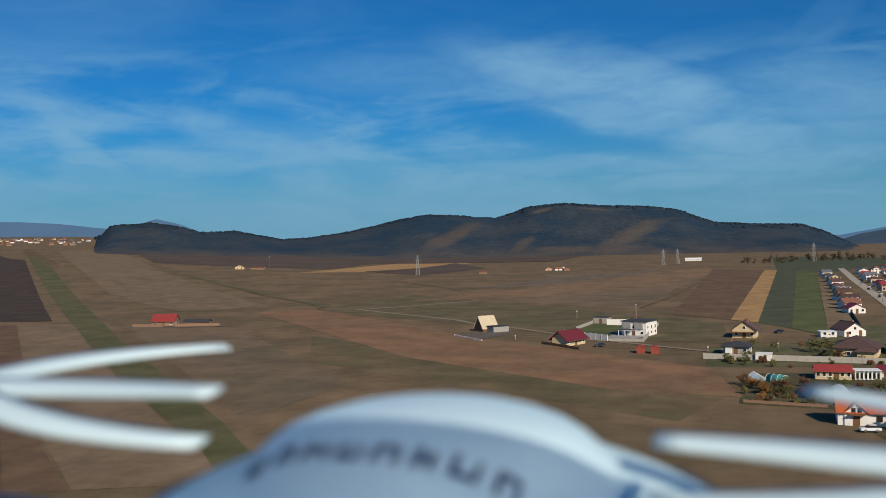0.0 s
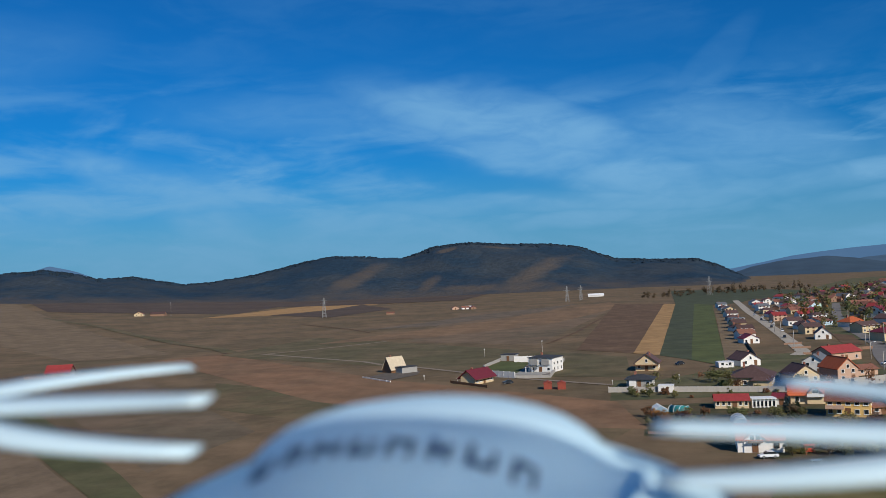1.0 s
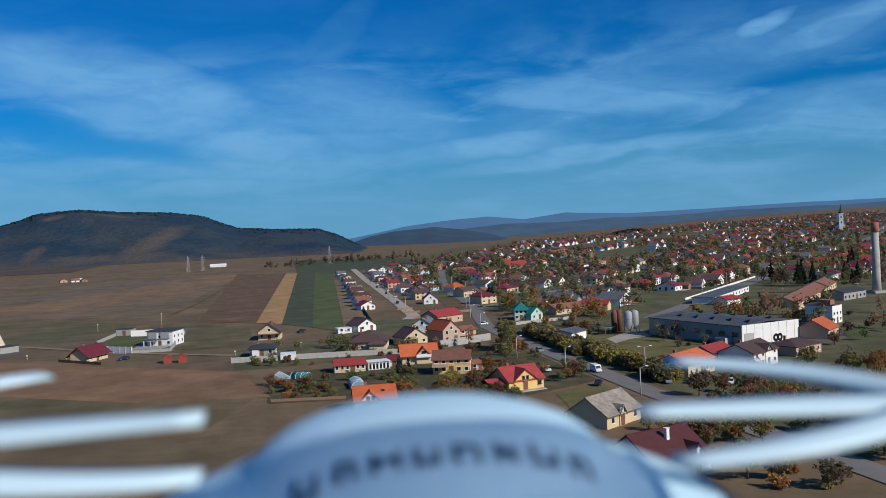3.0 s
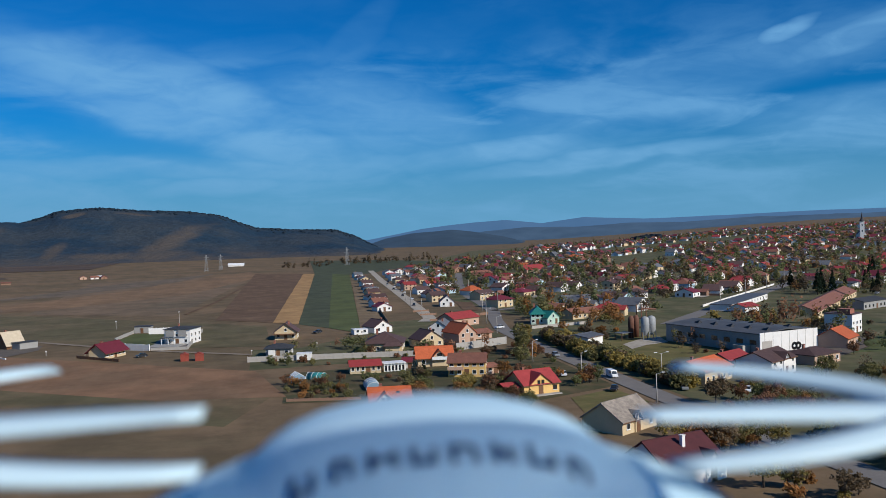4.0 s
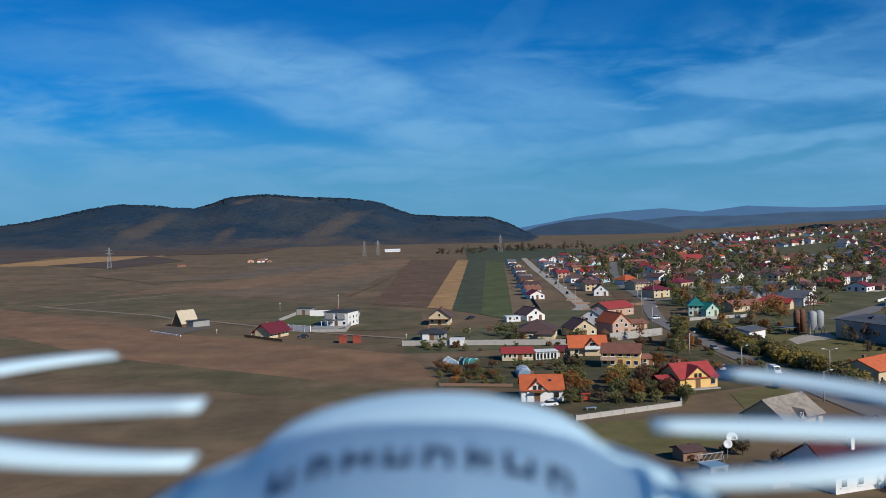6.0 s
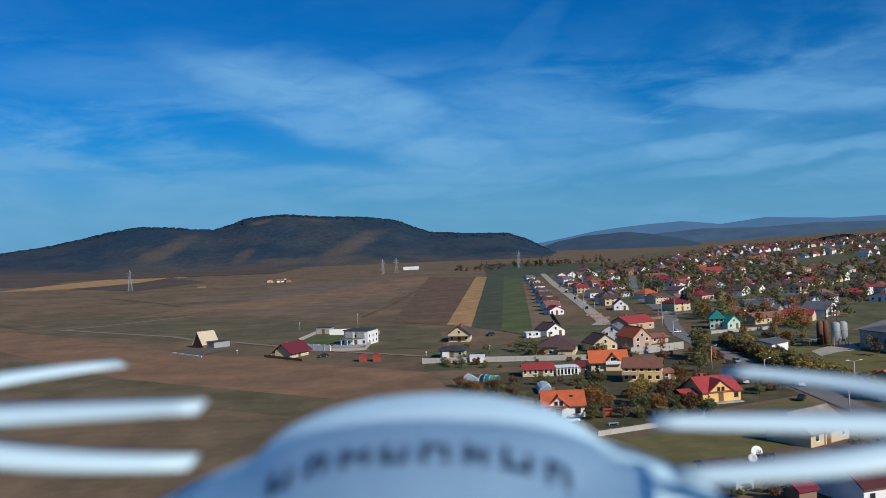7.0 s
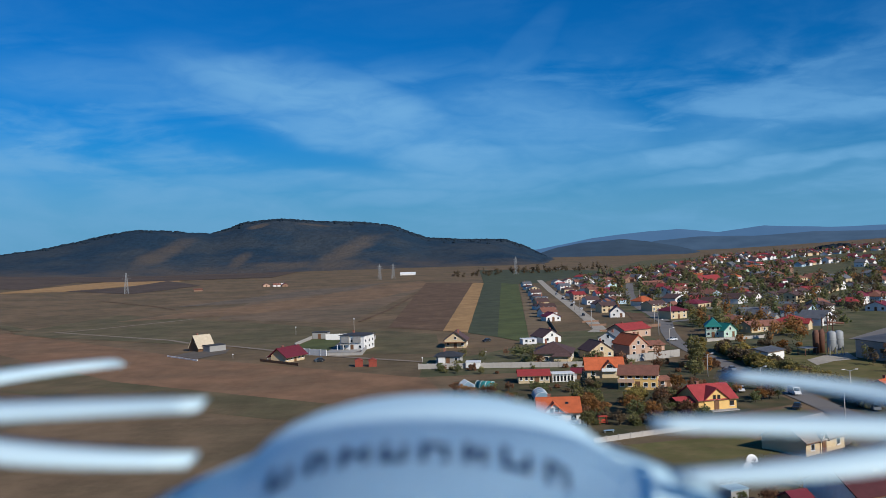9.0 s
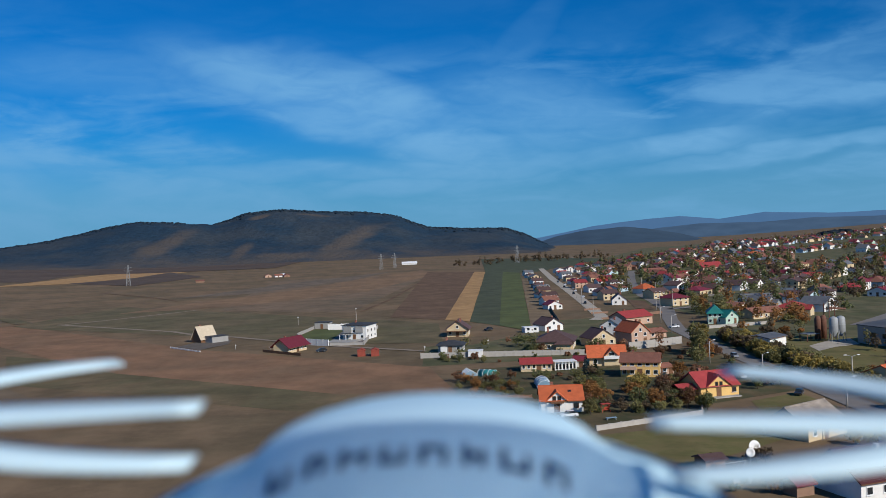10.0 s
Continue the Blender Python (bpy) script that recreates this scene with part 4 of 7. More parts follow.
h = house((44.0, 236.6), (55.0, 233.4), 7.5, 4.6, 7.0, "gx", "yellow_wall", "clay_roof", "two-storey yellow house with a dull red roof", front=5, side=2, chimney=1)
part("balcony", block(0, 4.2, -1.8, -0.05, 2.1, 2.3), M["peach_wall"], h, "pink rendered balcony")
part("balustrade", block(0, 4.2, -1.8, -1.65, 2.31, 3.0), M["peach_wall"], h, "pink balcony parapet")
house((55.4, 237.2), (59.4, 238.8), 5.0, 2.2, 3.0, "gx", "peach_wall", "clay_roof", "low pink annex with a tiled roof", front=2, side=1, chimney=0, category="outbuilding", name="outbuilding")

h = house((60.5, 301), (68, 303.8), 10.0, 5.0, 9.0, "gy", "peach_wall", "orange_roof", "beige brick house with a steep orange roof", front=2, side=3)
house((69.6, 317), (77.7, 320.4), 6.0, 2.4, 3.8, "gx", "peach_wall", "clay_roof", "low brick annex with a red roof", front=2, side=1, chimney=0, category="outbuilding", name="outbuilding")
house((70.5, 361.5), (84.8, 371.5), 9.0, 3.8, 6.6, "gx", "peach_wall", "red_roof", "red house with a crimson metal roof", front=3, side=2)
house((54.0, 324.5), (61.6, 321.0), 9.0, 5.2, 8.2, "gy", "white_wall", "grey_roof", "white two-storey house with a dark roof", front=2, side=2)
house((47, 299.9), (56.5, 302.7), 8.5, 3.2, 6.8, "gy", "cream_wall", "brown_roof", "cream cottage with a brown gabled roof", front=3, side=2)
h = house((27.2, 296.0), (41.2, 293.0), 13.0, 3.4, 7.6, "hip", "cream_wall", "brown_roof", "large cream house under a brown hipped roof", front=4, side=3, over=0.9)
part("porch_wall", block(7.2, 11.8, -1.6, -0.05, -0.3, 2.2), M["cream_wall"], h, "cream porch")
part("porch_roof", hip_bm(5.4, 3.0, 2.2, 3.3), M["brown_roof"], h, "brown porch roof", Matrix.Translation((6.9, -1.9, 0)))
house((29.5, 351.2), (35.8, 352.3), 4.5, 2.2, 2.6, "flat", "white_wall", "white_roof", "small white flat-roofed shed", front=2, side=1, chimney=0, door=False, category="shed", name="shed", over=0.15)
house((37.4, 353.2), (46, 356.9), 9.0, 2.8, 6.0, "gy", "white_wall", "brown_roof", "white gabled house with a brown roof", front=2, side=2)

h = house((-1.0, 347.6), (8.4, 346.6), 9.0, 3.6, 7.4, "gy", "cream_wall", "brown_roof", "beige house with an arched gable window", front=3, side=2, over=0.8)
part("canopy", block(-0.6, 8.4, -1.8, -0.1, 2.1, 2.3), M["trim_brown"], h, "brown porch canopy")
h = house((-4.0, 299.5), (5.2, 298.3), 7.0, 2.9, 4.8, "hip", "grey_wall", "dark_roof", "dark modern bungalow with a white porch", front=3, side=2, over=0.8)
part("porch_wall", block(1.0, 3.0, -1.2, -0.1, -0.3, 2.2), M["white_wall"], h, "white porch wall")
house((5.8, 285.6), (11.0, 285.0), 3.2, 2.4, 2.6, "flat", "white_wall", "white_roof", "small white rendered shed", front=0, side=0, chimney=0, category="shed", name="shed", over=0.1)

# the modern white house with its walled yard
h = house((-41.4, 351.0), (-30.6, 347.5), 10.0, 6.6, 7.9, "hip", "white_wall", "dark_roof", "white modern house with a low dark hipped roof", front=3, side=3, chimney=1, over=0.6)
part("terrace", block(-3.0, 8.6, -9.0, -0.05, -0.5, 0.35), M["grey_wall"], h, "grey paved terrace")
part("terrace_roof", block(-0.4, 5.0, -2.6, -0.52, 2.5, 2.7), M["dark_roof"], h, "dark terrace roof")
part("upper_bay", block(0.6, 3.8, -0.5, -0.05, 2.9, 5.3), M["grey_wall"], h, "dark grey upper bay")
part("upper_bay", block(5.4, 8.6, -0.5, -0.05, 2.9, 5.3), M["grey_wall"], h, "dark grey upper bay")
for x in (-0.2, 2.4, 4.8):
    part("post", block(-0.12, 0.12, -0.12, 0.12, 0.36, 2.49), M["trim_white"], h, "", Matrix.Translation((x, -2.4, 0)))


def yard_wall(a, b, height, mat, label, name="yard_wall", n=0, thick=0.25):
    """A wall of panels between posts."""
    a, b = Vector(a), Vector(b)
    t = b - a
    n = n or max(2, round(t.length / 3.0))
    top = new(name)
    top.matrix_world = Matrix.Translation((a.x, a.y, rise(a.x, a.y))) @ Matrix.Rotation(math.atan2(t.y, t.x), 4, "Z")
    tagged(top, label, "wall")
    s = t.length / n
    for i in range(n):
        piece("panel", shared(("panel", round(s, 2), height, mat), lambda: block(0.13, s - 0.13, -thick / 2, thick / 2, -0.5, height), M[mat]), top, Matrix.Translation((i * s, 0, 0)))
    for i in range(n + 1):
        piece("post", shared(("post", height, mat), lambda: block(-0.128, 0.128, -thick * 0.7, thick * 0.7, -0.5, height + 0.12), M[mat]), top, Matrix.Translation((i * s, 0, 0)))
    return top


yard_wall((-61.6, 371.0), (-53.4, 340.5), 1.2, "concrete", "low grey yard wall")
yard_wall((-53.0, 339.0), (-43.8, 331.7), 2.3, "white_wall", "white rendered wall before a modern house")
yard_wall((-61.6, 371.0), (-58.8, 399.0), 1.3, "concrete", "grey rendered yard wall")
yard_wall((-51.6, 392.0), (-31.0, 392.0), 2.6, "white_wall", "white rendered yard wall")
yard_wall((-43.3, 332.5), (-31.2, 331.8), 1.0, "concrete", "low grey yard wall with railings")
yard_wall((-30.8, 332.0), (-30.2, 391.6), 1.4, "concrete", "grey yard wall of a modern house")
sheet("lawn", [(-60.8, 371), (-52.6, 342), (-45.4, 338), (-44.5, 388), (-57.5, 396)], M["bright_green"], 0.07, "green lawn inside a walled yard")
sheet("yard", [(-45.2, 337), (-43, 333.6), (-31.5, 333), (-30.9, 390), (-44.3, 390)], M["asphalt"], 0.05, "grey paved yard", "yard")
house((-59, 399.6), (-51.6, 398.4), 5.0, 3.2, 3.6, "flat", "grey_wall", "dark_roof", "dark flat-roofed garden store", front=1, side=0, chimney=0, category="shed", name="shed", over=0.2)

house((-55.9, 313.6), (-50.2, 325.2), 6.0, 3.0, 6.0, "gx", "cream_wall", "maroon_roof", "cream bungalow with a burgundy metal roof", front=5, side=1, over=1.3)
yard_wall((-65.8, 321.5), (-50.0, 306.0), 0.9, "trim_brown", "low brown plank fence", "fence", thick=0.1)
h = house((-98.2, 358.4), (-92.4, 364.6), 6.6, 1.8, 7.6, "gx", "trim_brown", "tan_roof", "A-frame house with a pale tan roof", front=1, side=0, over=0.4)
part("annex_wall", block(2.0, 9.4, -5.0, -0.05, -0.4, 2.4), M["grey_wall"], h, "dark grey annex")
part("annex_roof", block(1.8, 9.6, -5.2, -0.05, 2.403, 2.6), M["dark_roof"], h)
sheet("yard", [(-104, 347), (-92, 334), (-85, 350), (-87, 366), (-99, 368)], M["yard_soil"], 0.06, "dark gravel building yard", "yard")
yard_wall((-105.7, 345.0), (-90.0, 328.0), 0.5, "white_wall", "low white yard wall")

house((-266.5, 371.5), (-254.5, 375.5), 8.0, 2.8, 6.6, "gx", "brown_wall", "red_roof", "small dark field house with a bright red roof", front=3, side=2, chimney=0)
yard_wall((-252, 371), (-232, 377), 1.4, "brown_wall", "dark plank fence round a field yard", "fence", thick=0.12)
sheet("yard", [(-275, 362), (-252, 366), (-228, 374), (-232, 384), (-270, 376)], M["yard_soil"], 0.06, "dark trampled yard round a field house", "yard")
yard_wall((-273, 367), (-257, 368), 1.5, "brown_wall", "dark plank fence round a field house", "fence", thick=0.1)
house((-252, 376), (-239, 380), 6.0, 2.0, 3.2, "gx", "brown_wall", "dark_roof", "dark timber shed in a field", front=0, side=0, chimney=0, category="shed", name="shed")

# green-roofed house and its neighbours beyond the road
h = house((102.6, 358.5), (108.6, 357.0), 10.0, 4.8, 9.0, "hip", "mint_wall", "green_roof", "pale green house with a teal metal roof", front=3, side=2, over=0.8)
house((108.4, 354.5), (115.4, 358.5), 9.0, 3.2, 6.4, "gy", "mint_wall", "green_roof", "pale green gabled wing with a teal roof", front=2, side=2, chimney=0)
yard_wall((98.6, 341.9), (123.1, 350.1), 1.2, "stone_wall", "pale stone yard wall")
house((140.4, 433.0), (157.4, 432.0), 9.0, 4.0, 6.6, "gx", "white_wall", "grey_roof", "long white building with a grey roof", front=7, side=2)
house((123.6, 369.0), (140.6, 376.0), 8.0, 3.0, 5.2, "gx", "cream_wall", "clay_roof", "long low building with a rusty red roof", front=6, side=2)
h = house((98.6, 279.0), (107.6, 287.5), 8.0, 3.6, 4.6, "gx", "white_wall", "grey_roof", "white shed with a grey sheet roof", front=0, side=1, chimney=0, category="shed", name="shed")
part("lean_to", block(-5.4, -0.05, 0.5, 5.6, -0.3, 2.0), M["brown_wall"], h, "dark wooden lean-to")
part("lean_to_roof", block(-5.7, -0.05, 0.2, 5.9, 2.003, 2.2), M["dark_roof"], h)

# orange and white houses beside the works
h = house((99.4, 200.0), (112.6, 209.8), 9.0, 4.0, 6.6, "gx", "cream_wall", "orange_roof", "cream building with arches and an orange roof", front=5, side=2)
house((113.7, 212.8), (124.4, 220.0), 8.0, 3.6, 6.2, "gx", "cream_wall", "red_roof", "long building with a red metal roof", front=3, side=1)
h = house((119.4, 204.6), (132.4, 213.4), 9.0, 4.8, 7.4, "gx", "white_wall", "brown_roof", "white house with a brown tiled roof", front=4, side=2, cross=(7.2, 11.2, 6.8))
house((140.4, 219.1), (153.2, 225.1), 9.0, 3.0, 5.2, "hip", "peach_wall", "brown_roof", "low brick house with a brown hipped roof", front=4, side=2)
house((168.2, 244.7), (178.2, 253.1), 9.0, 3.6, 7.0, "gx", "peach_wall", "orange_roof", "house with a vivid orange tiled roof", front=3, side=2)
h = house((193.3, 278.6), (201.6, 284.2), 9.0, 7.6, 8.0, "flat", "white_wall", "brown_roof", "tall white house with a brown upper storey", front=3, side=2, over=0.4)
part("upper_storey", block(1.0, 4.8, 1.0, 5.4, 5.72, 8.2), M["brick"], h, "red-brown upper storey")

# weathered shingle house and the dark red house under the drone
h = house((61.4, 157.0), (72.4, 164.6), 8.6, 2.9, 6.6, "gx", "cream_wall", "shingle_roof", "cream house with a weathered grey shingle roof", front=3, side=2, cross=(4.6, 6.8, 4.6), chimney=0)
h = house((54.4, 122.2), (67.2, 126.8), 10.0, 3.2, 7.4, "gx", "white_wall", "wine_roof", "white house with a large dark maroon roof", front=4, side=3, chimney=0, cross=(8.6, 12.0, 5.4))
part("chimney", chimney_bm(2.6), M["white_wall"], h, "white rendered chimney", Matrix.Translation((6.2, 3.4, 4.0)))
part("roof_window", block(-0.3, 0.3, -0.08, 0.08, -0.45, 0.45), M["window_dark"], h, "", Matrix.Translation((3.2, 2.5, 4.3)) @ Matrix.Rotation(radians(-50), 4, "X"))

# the new street's houses
for i, (x, y, st, wl, rf) in enumerate((
        (57.1, 453.7, "gy", "white_wall", "maroon_roof"), (58.1, 478, "gx", "white_wall", "clay_roof"), (60.1, 502.3, "gx", "white_wall", "brown_roof"), (61.1, 536.3, "hip", "white_wall", "brown_roof"), (64.1, 566.7, "gx", "cream_wall", "brown_roof"), (67.1, 603.2, "flat", "white_wall", "grey_roof"),
        (69.1, 639.7, "hip", "grey_wall", "brown_roof"), (72.1, 682.2, "gx", "white_wall", "brown_roof"), (75.1, 730.9, "gy", "cream_wall", "grey_roof"), (78.1, 791.6, "hip", "white_wall", "brown_roof"), (80.1, 840.2, "gx", "white_wall", "grey_roof"),
        (88.2, 501.8, "gx", "cream_wall", "brown_roof"), (91.2, 538.3, "gy", "white_wall", "brown_roof"), (91.2, 572.1, "gx", "white_wall", "brown_roof"), (90.1, 622.8, "gx", "peach_wall", "red_roof"), (94.1, 669, "gy", "white_wall", "maroon_roof"), (96.1, 713.9, "hip", "cream_wall", "brown_roof"), (99.1, 762.5, "gx", "white_wall", "grey_roof"), (103.1, 814.8, "gx", "white_wall", "red_roof"),
        (107.1, 868.3, "gy", "white_wall", "grey_roof"), (117.2, 871.3, "gy", "white_wall", "brown_roof"), (127.2, 869.5, "gx", "white_wall", "clay_roof"), (138.3, 873.9, "gy", "white_wall", "brown_roof"), (112.3, 612.4, "hip", "white_wall", "brown_roof"), (111.3, 654.5, "gx", "white_wall", "red_roof"), (113.2, 699.3, "gx", "cream_wall", "clay_roof"), (116.2, 747.9, "gy", "white_wall", "red_roof"))):
    house((x - (7 if i < 11 else 2), y), (x + (1.5 if i < 11 else 7.0) + i % 3 * 0.5, y + 2.0), 8 + i % 2, 2.8 + (i % 3) * 0.8, 5.2 + (i % 3) * 0.8, st, wl, rf, "family house on the new gravel street", front=3, side=2, rich=i < 6, group="houses on the new street")
house((84.8, 468.0), (93.2, 467.0), 8.5, 3.2, 7.0, "gy", "white_wall", "brown_roof", "white gabled house in a fenced plot", front=2, side=2)
house((110.4, 446.0), (121.0, 451.5), 9.0, 4.6, 7.6, "hip", "cream_wall", "maroon_roof", "cream house with a crimson hipped roof", front=3, side=2, over=0.9)
house((117.1, 541.5), (127.8, 548), 9.0, 3.4, 7.2, "hip", "white_wall", "orange_roof", "white house with a glowing orange hipped roof", front=3, side=2, over=0.8)
house((113.1, 497.7), (124.4, 503.3), 9.0, 4.4, 6.8, "gx", "cream_wall", "brown_roof", "cream house with a dark brown roof", front=4, side=2)
house((146.1, 545), (160.7, 553.8), 9.0, 3.6, 6.0, "gx", "white_wall", "red_roof", "white house with a wide crimson roof", front=4, side=2)
house((164.1, 641.4), (176.7, 648.1), 10.0, 3.6, 7.0, "gx", "white_wall", "clay_roof", "white gabled house with a clay roof", front=4, side=2, cross=(7.0, 11.0, 6.0))
house((164.9, 753.3), (186.6, 760.3), 10.0, 3.6, 7.0, "gx", "cream_wall", "clay_roof", "long low building with clay tiles", front=6, side=2)
house((224, 794.5), (251.1, 810.2), 14.0, 4.0, 9.0, "gx", "peach_wall", "red_roof", "large hall with a bright crimson roof", front=5, side=2)
sheet("garden_plot", [(92.3, 444.4), (98.4, 430.5), (106.4, 486.6), (99.3, 500.4)], M["plough"], 0.05, "bare dug garden plot behind a fence", "plot")
yard_wall((47.6, 385.4), (58.1, 548.2), 1.3, "brown_wall", "long dark plank fence behind the new houses", "fence", 40, 0.1)
yard_wall((58.1, 548.2), (69, 730.6), 1.3, "brown_wall", "long dark plank fence behind the new houses", "fence", 44, 0.1)
for y in (393, 421, 442):
    yard_wall((67, y), (75, y + 2), 0.9, "brown_wall", "dark plank plot fence", "fence", thick=0.1)
yard_wall((84.3, 405.1), (97.4, 411.2), 1.2, "brown_wall", "dark plank plot fence", "fence", thick=0.1)

# walls and fences along the gardens
yard_wall((-8.8, 288.0), (26.6, 284.6), 1.7, "stone_wall", "long pale concrete panel wall", "panel_wall", 12)
yard_wall((26.9, 284.5), (43.5, 282.0), 1.7, "stone_wall", "long pale concrete panel wall", "panel_wall", 6)
yard_wall((57.7, 289.5), (77.4, 301.1), 2.4, "concrete", "grey concrete retaining wall", "retaining_wall", 6)
yard_wall((27.8, 173.3), (51.3, 184.6), 1.0, "stone_wall", "grey stone garden wall with panels", "garden_wall", 9)
yard_wall((51.3, 184.6), (53.8, 193.6), 0.8, "stone_wall", "low grey garden wall", "garden_wall", 3)
yard_wall((2, 214.5), (19, 211.2), 0.7, "brown_wall", "low brown plank garden fence", "fence", 9, 0.06)
# ---------------------------------------------------------------- the works: hall, silos, sheds
def hall():
    c, r = Vector((140.5, 245.5)), Vector((163.0, 251.8))
    t = r - c
    top = new("factory_hall")
    top.matrix_world = Matrix.Translation((c.x, c.y, 0)) @ Matrix.Rotation(math.atan2(t.y, t.x), 4, "Z")
    tagged(top, "factory hall with a grey sheet roof and a white end wall", "factory")
    w, d, e = t.length, 42.0, 5.6
    KEEP.extend([(151.1, 270.9, 16), (144.5, 288, 16)])
    part("side_wall", block(0, w, 0.32, d, -0.5, e), M["grey_wall"], top, "dark weathered side walls")
    part("end_wall", block(-0.2, w + 0.2, 0, 0.3, -0.5, e + 0.5), M["white_wall"], top, "bright white end wall")
    for i in range(7):
        part("joint", block(-0.05, 0.05, -0.03, -0.002, 0, e + 0.4), M["grey_wall"], top, "", Matrix.Translation((w * (i + 0.5) / 7, 0, 0)))
    part("roof", roof_bm(w, d - 0.8, e + 0.05, e + 1.0, "y", 0.35, 0.25), M["hall_roof"], top, "weathered grey sheet roof", Matrix.Translation((0, 0.75, 0)))
    part("lean_to", block(-3.2, -0.2, 4.0, 8.0, -0.4, 2.3), M["stone_wall"], top, "pale concrete lean-to")
    for k in (-0.62, 0.62):   # two dark rings, the painted sign
        bm = bmesh.new()
        n = 28
        a = [bm.verts.new((1.2 * math.cos(2 * math.pi * i / n), -0.05, 1.2 * math.sin(2 * math.pi * i / n))) for i in range(n)]
        b = [bm.verts.new((0.45 * math.cos(2 * math.pi * i / n), -0.05, 0.45 * math.sin(2 * math.pi * i / n))) for i in range(n)]
        for i in range(n):
            bm.faces.new((a[i], a[(i + 1) % n], b[(i + 1) % n], b[i]))
        bmesh.ops.solidify(bm, geom=bm.faces[:], thickness=0.04)
        part("sign_ring", bm, M["motor"], top, "dark painted ring", Matrix.Translation((w * 0.62 + k * 1.3, -0.02, 1.35)))
    part("gate", block(0.6, 4.6, -0.06, -0.002, 0, 3.6), M["stone_wall"], top, "pale sliding gate")
    for row in range(2):
        for i in range(5):
            bm = bmesh.new()
            v = [bm.verts.new(p) for p in ((-1.2, 0, 0), (1.2, 0, 0), (0, 0, 1.2), (0, 3.0, 0.4))]
            for f in ((0, 1, 2), (1, 3, 2), (3, 0, 2), (0, 3, 1)):
                bm.faces.new([v[q] for q in f])
            bmesh.ops.recalc_face_normals(bm, faces=bm.faces)
            part("roof_dormer", bm, M["dark_roof"], top, "dark triangular roof vent", Matrix.Translation((w * (0.25 + 0.5 * row), 2.4 + i * 7.4 + row * 2.6, 6.12)))
    for i in range(7):
        m = Matrix.Translation((0, 3 + i * 5.4, 2.4)) @ Matrix.Rotation(radians(270), 4, "Z")
        window(top, m, 2.6, 1.4, False)


hall()


M["zinc"] = material("dull_zinc", (0.31, 0.32, 0.32), 0.6, 1.5, 0.15, 0.5, (0.26, 0.25, 0.24), metal=0.1)
M["rust"] = material("rusty_steel", (0.15, 0.07, 0.045), 0.8, 2.0, 0.3, 0.5, (0.07, 0.045, 0.04))


def silo(x, y):
    top = new("silo")
    top.matrix_world = Matrix.Translation((x, y, 0))
    tagged(top, "grey zinc silo on steel legs", "silo", "silos beside the hall")
    bm = bmesh.new()
    lathe(bm, [(0.25, 1.6), (1.4, 3.4), (1.4, 7.4), (1.0, 7.9), (0.25, 8.2), (0, 8.2)], 28)
    part("tank", bm, M["zinc"], top)
    for a in (45, 135, 225, 315):
        bm = bmesh.new()
        c, s = math.cos(radians(a)), math.sin(radians(a))
        tube(bm, (1.7 * c, 1.7 * s, -0.2), (1.3 * c, 1.3 * s, 3.9), 0.12)
        part("leg", bm, M["zinc"], top)
    bm = bmesh.new()
    lathe(bm, [(1.43, 5.3), (1.49, 5.35), (1.49, 5.45), (1.43, 5.5)], 28)
    part("hoop", bm, M["zinc"], top)


silo(123.4, 290.0)
silo(126.4, 291.6)


def batch_tower():
    top = new("batching_tower")
    top.matrix_world = Matrix.Translation((122.5, 299.0, 0)) @ Matrix.Rotation(radians(20), 4, "Z")
    tagged(top, "rusty brown batching tower with a conveyor", "tower")
    KEEP.append((124, 301, 7))
    for i in range(2):
        bm = bmesh.new()
        lathe(bm, [(0, 0), (1.0, 0), (1.05, 6.6), (0.7, 7.6), (0, 7.8)], 20)
        part("hopper", bm, M["rust"], top, "rusty cylindrical hopper", Matrix.Translation((-0.6 + i * 2.3, 0, 0)))
    for x, y in ((3.4, -1), (3.4, 1.4), (5.6, -1), (5.6, 1.4)):
        part("leg", block(-0.12, 0.12, -0.12, 0.12, 0, 11.5), M["rust"], top, "", Matrix.Translation((x, y, 0)))
    for z in (3.2, 6.4, 9.6):
        part("platform", block(3.2, 5.8, -1.2, 1.6, z, z + 0.15), M["rust"], top)
    bm = bmesh.new()
    tube(bm, (4.5, 0, 9.9), (12.0, 1.0, 9.2), 0.35)
    part("conveyor", bm, M["rust"], top, "covered conveyor")
    part("shed", block(-9.0, -4.0, -4.5, -0.5, 2.4, 2.6), M["grey_roof"], top, "grey open shed roof")
    for x, y in ((-8.7, -4.2), (-4.3, -4.2), (-8.7, -0.8), (-4.3, -0.8)):
        part("post", block(-0.1, 0.1, -0.1, 0.1, -0.2, 2.39), M["rust"], top, "", Matrix.Translation((x, y, 0)))


batch_tower()
sheet("yard", [(110.3, 270.2), (112.3, 282.2), (121.5, 292), (131.8, 297.3), (127.9, 281.4), (118.5, 277.4)], M["gravel"], 0.07, "patch of broken pale concrete", "yard")
sheet("yard", [(120.2, 232.3), (144.2, 248.7), (169.5, 263.4), (195.7, 285.2), (184, 250.8), (154.3, 230.4)], M["yard_soil"], 0.05, "bare dirt works yard", "yard")

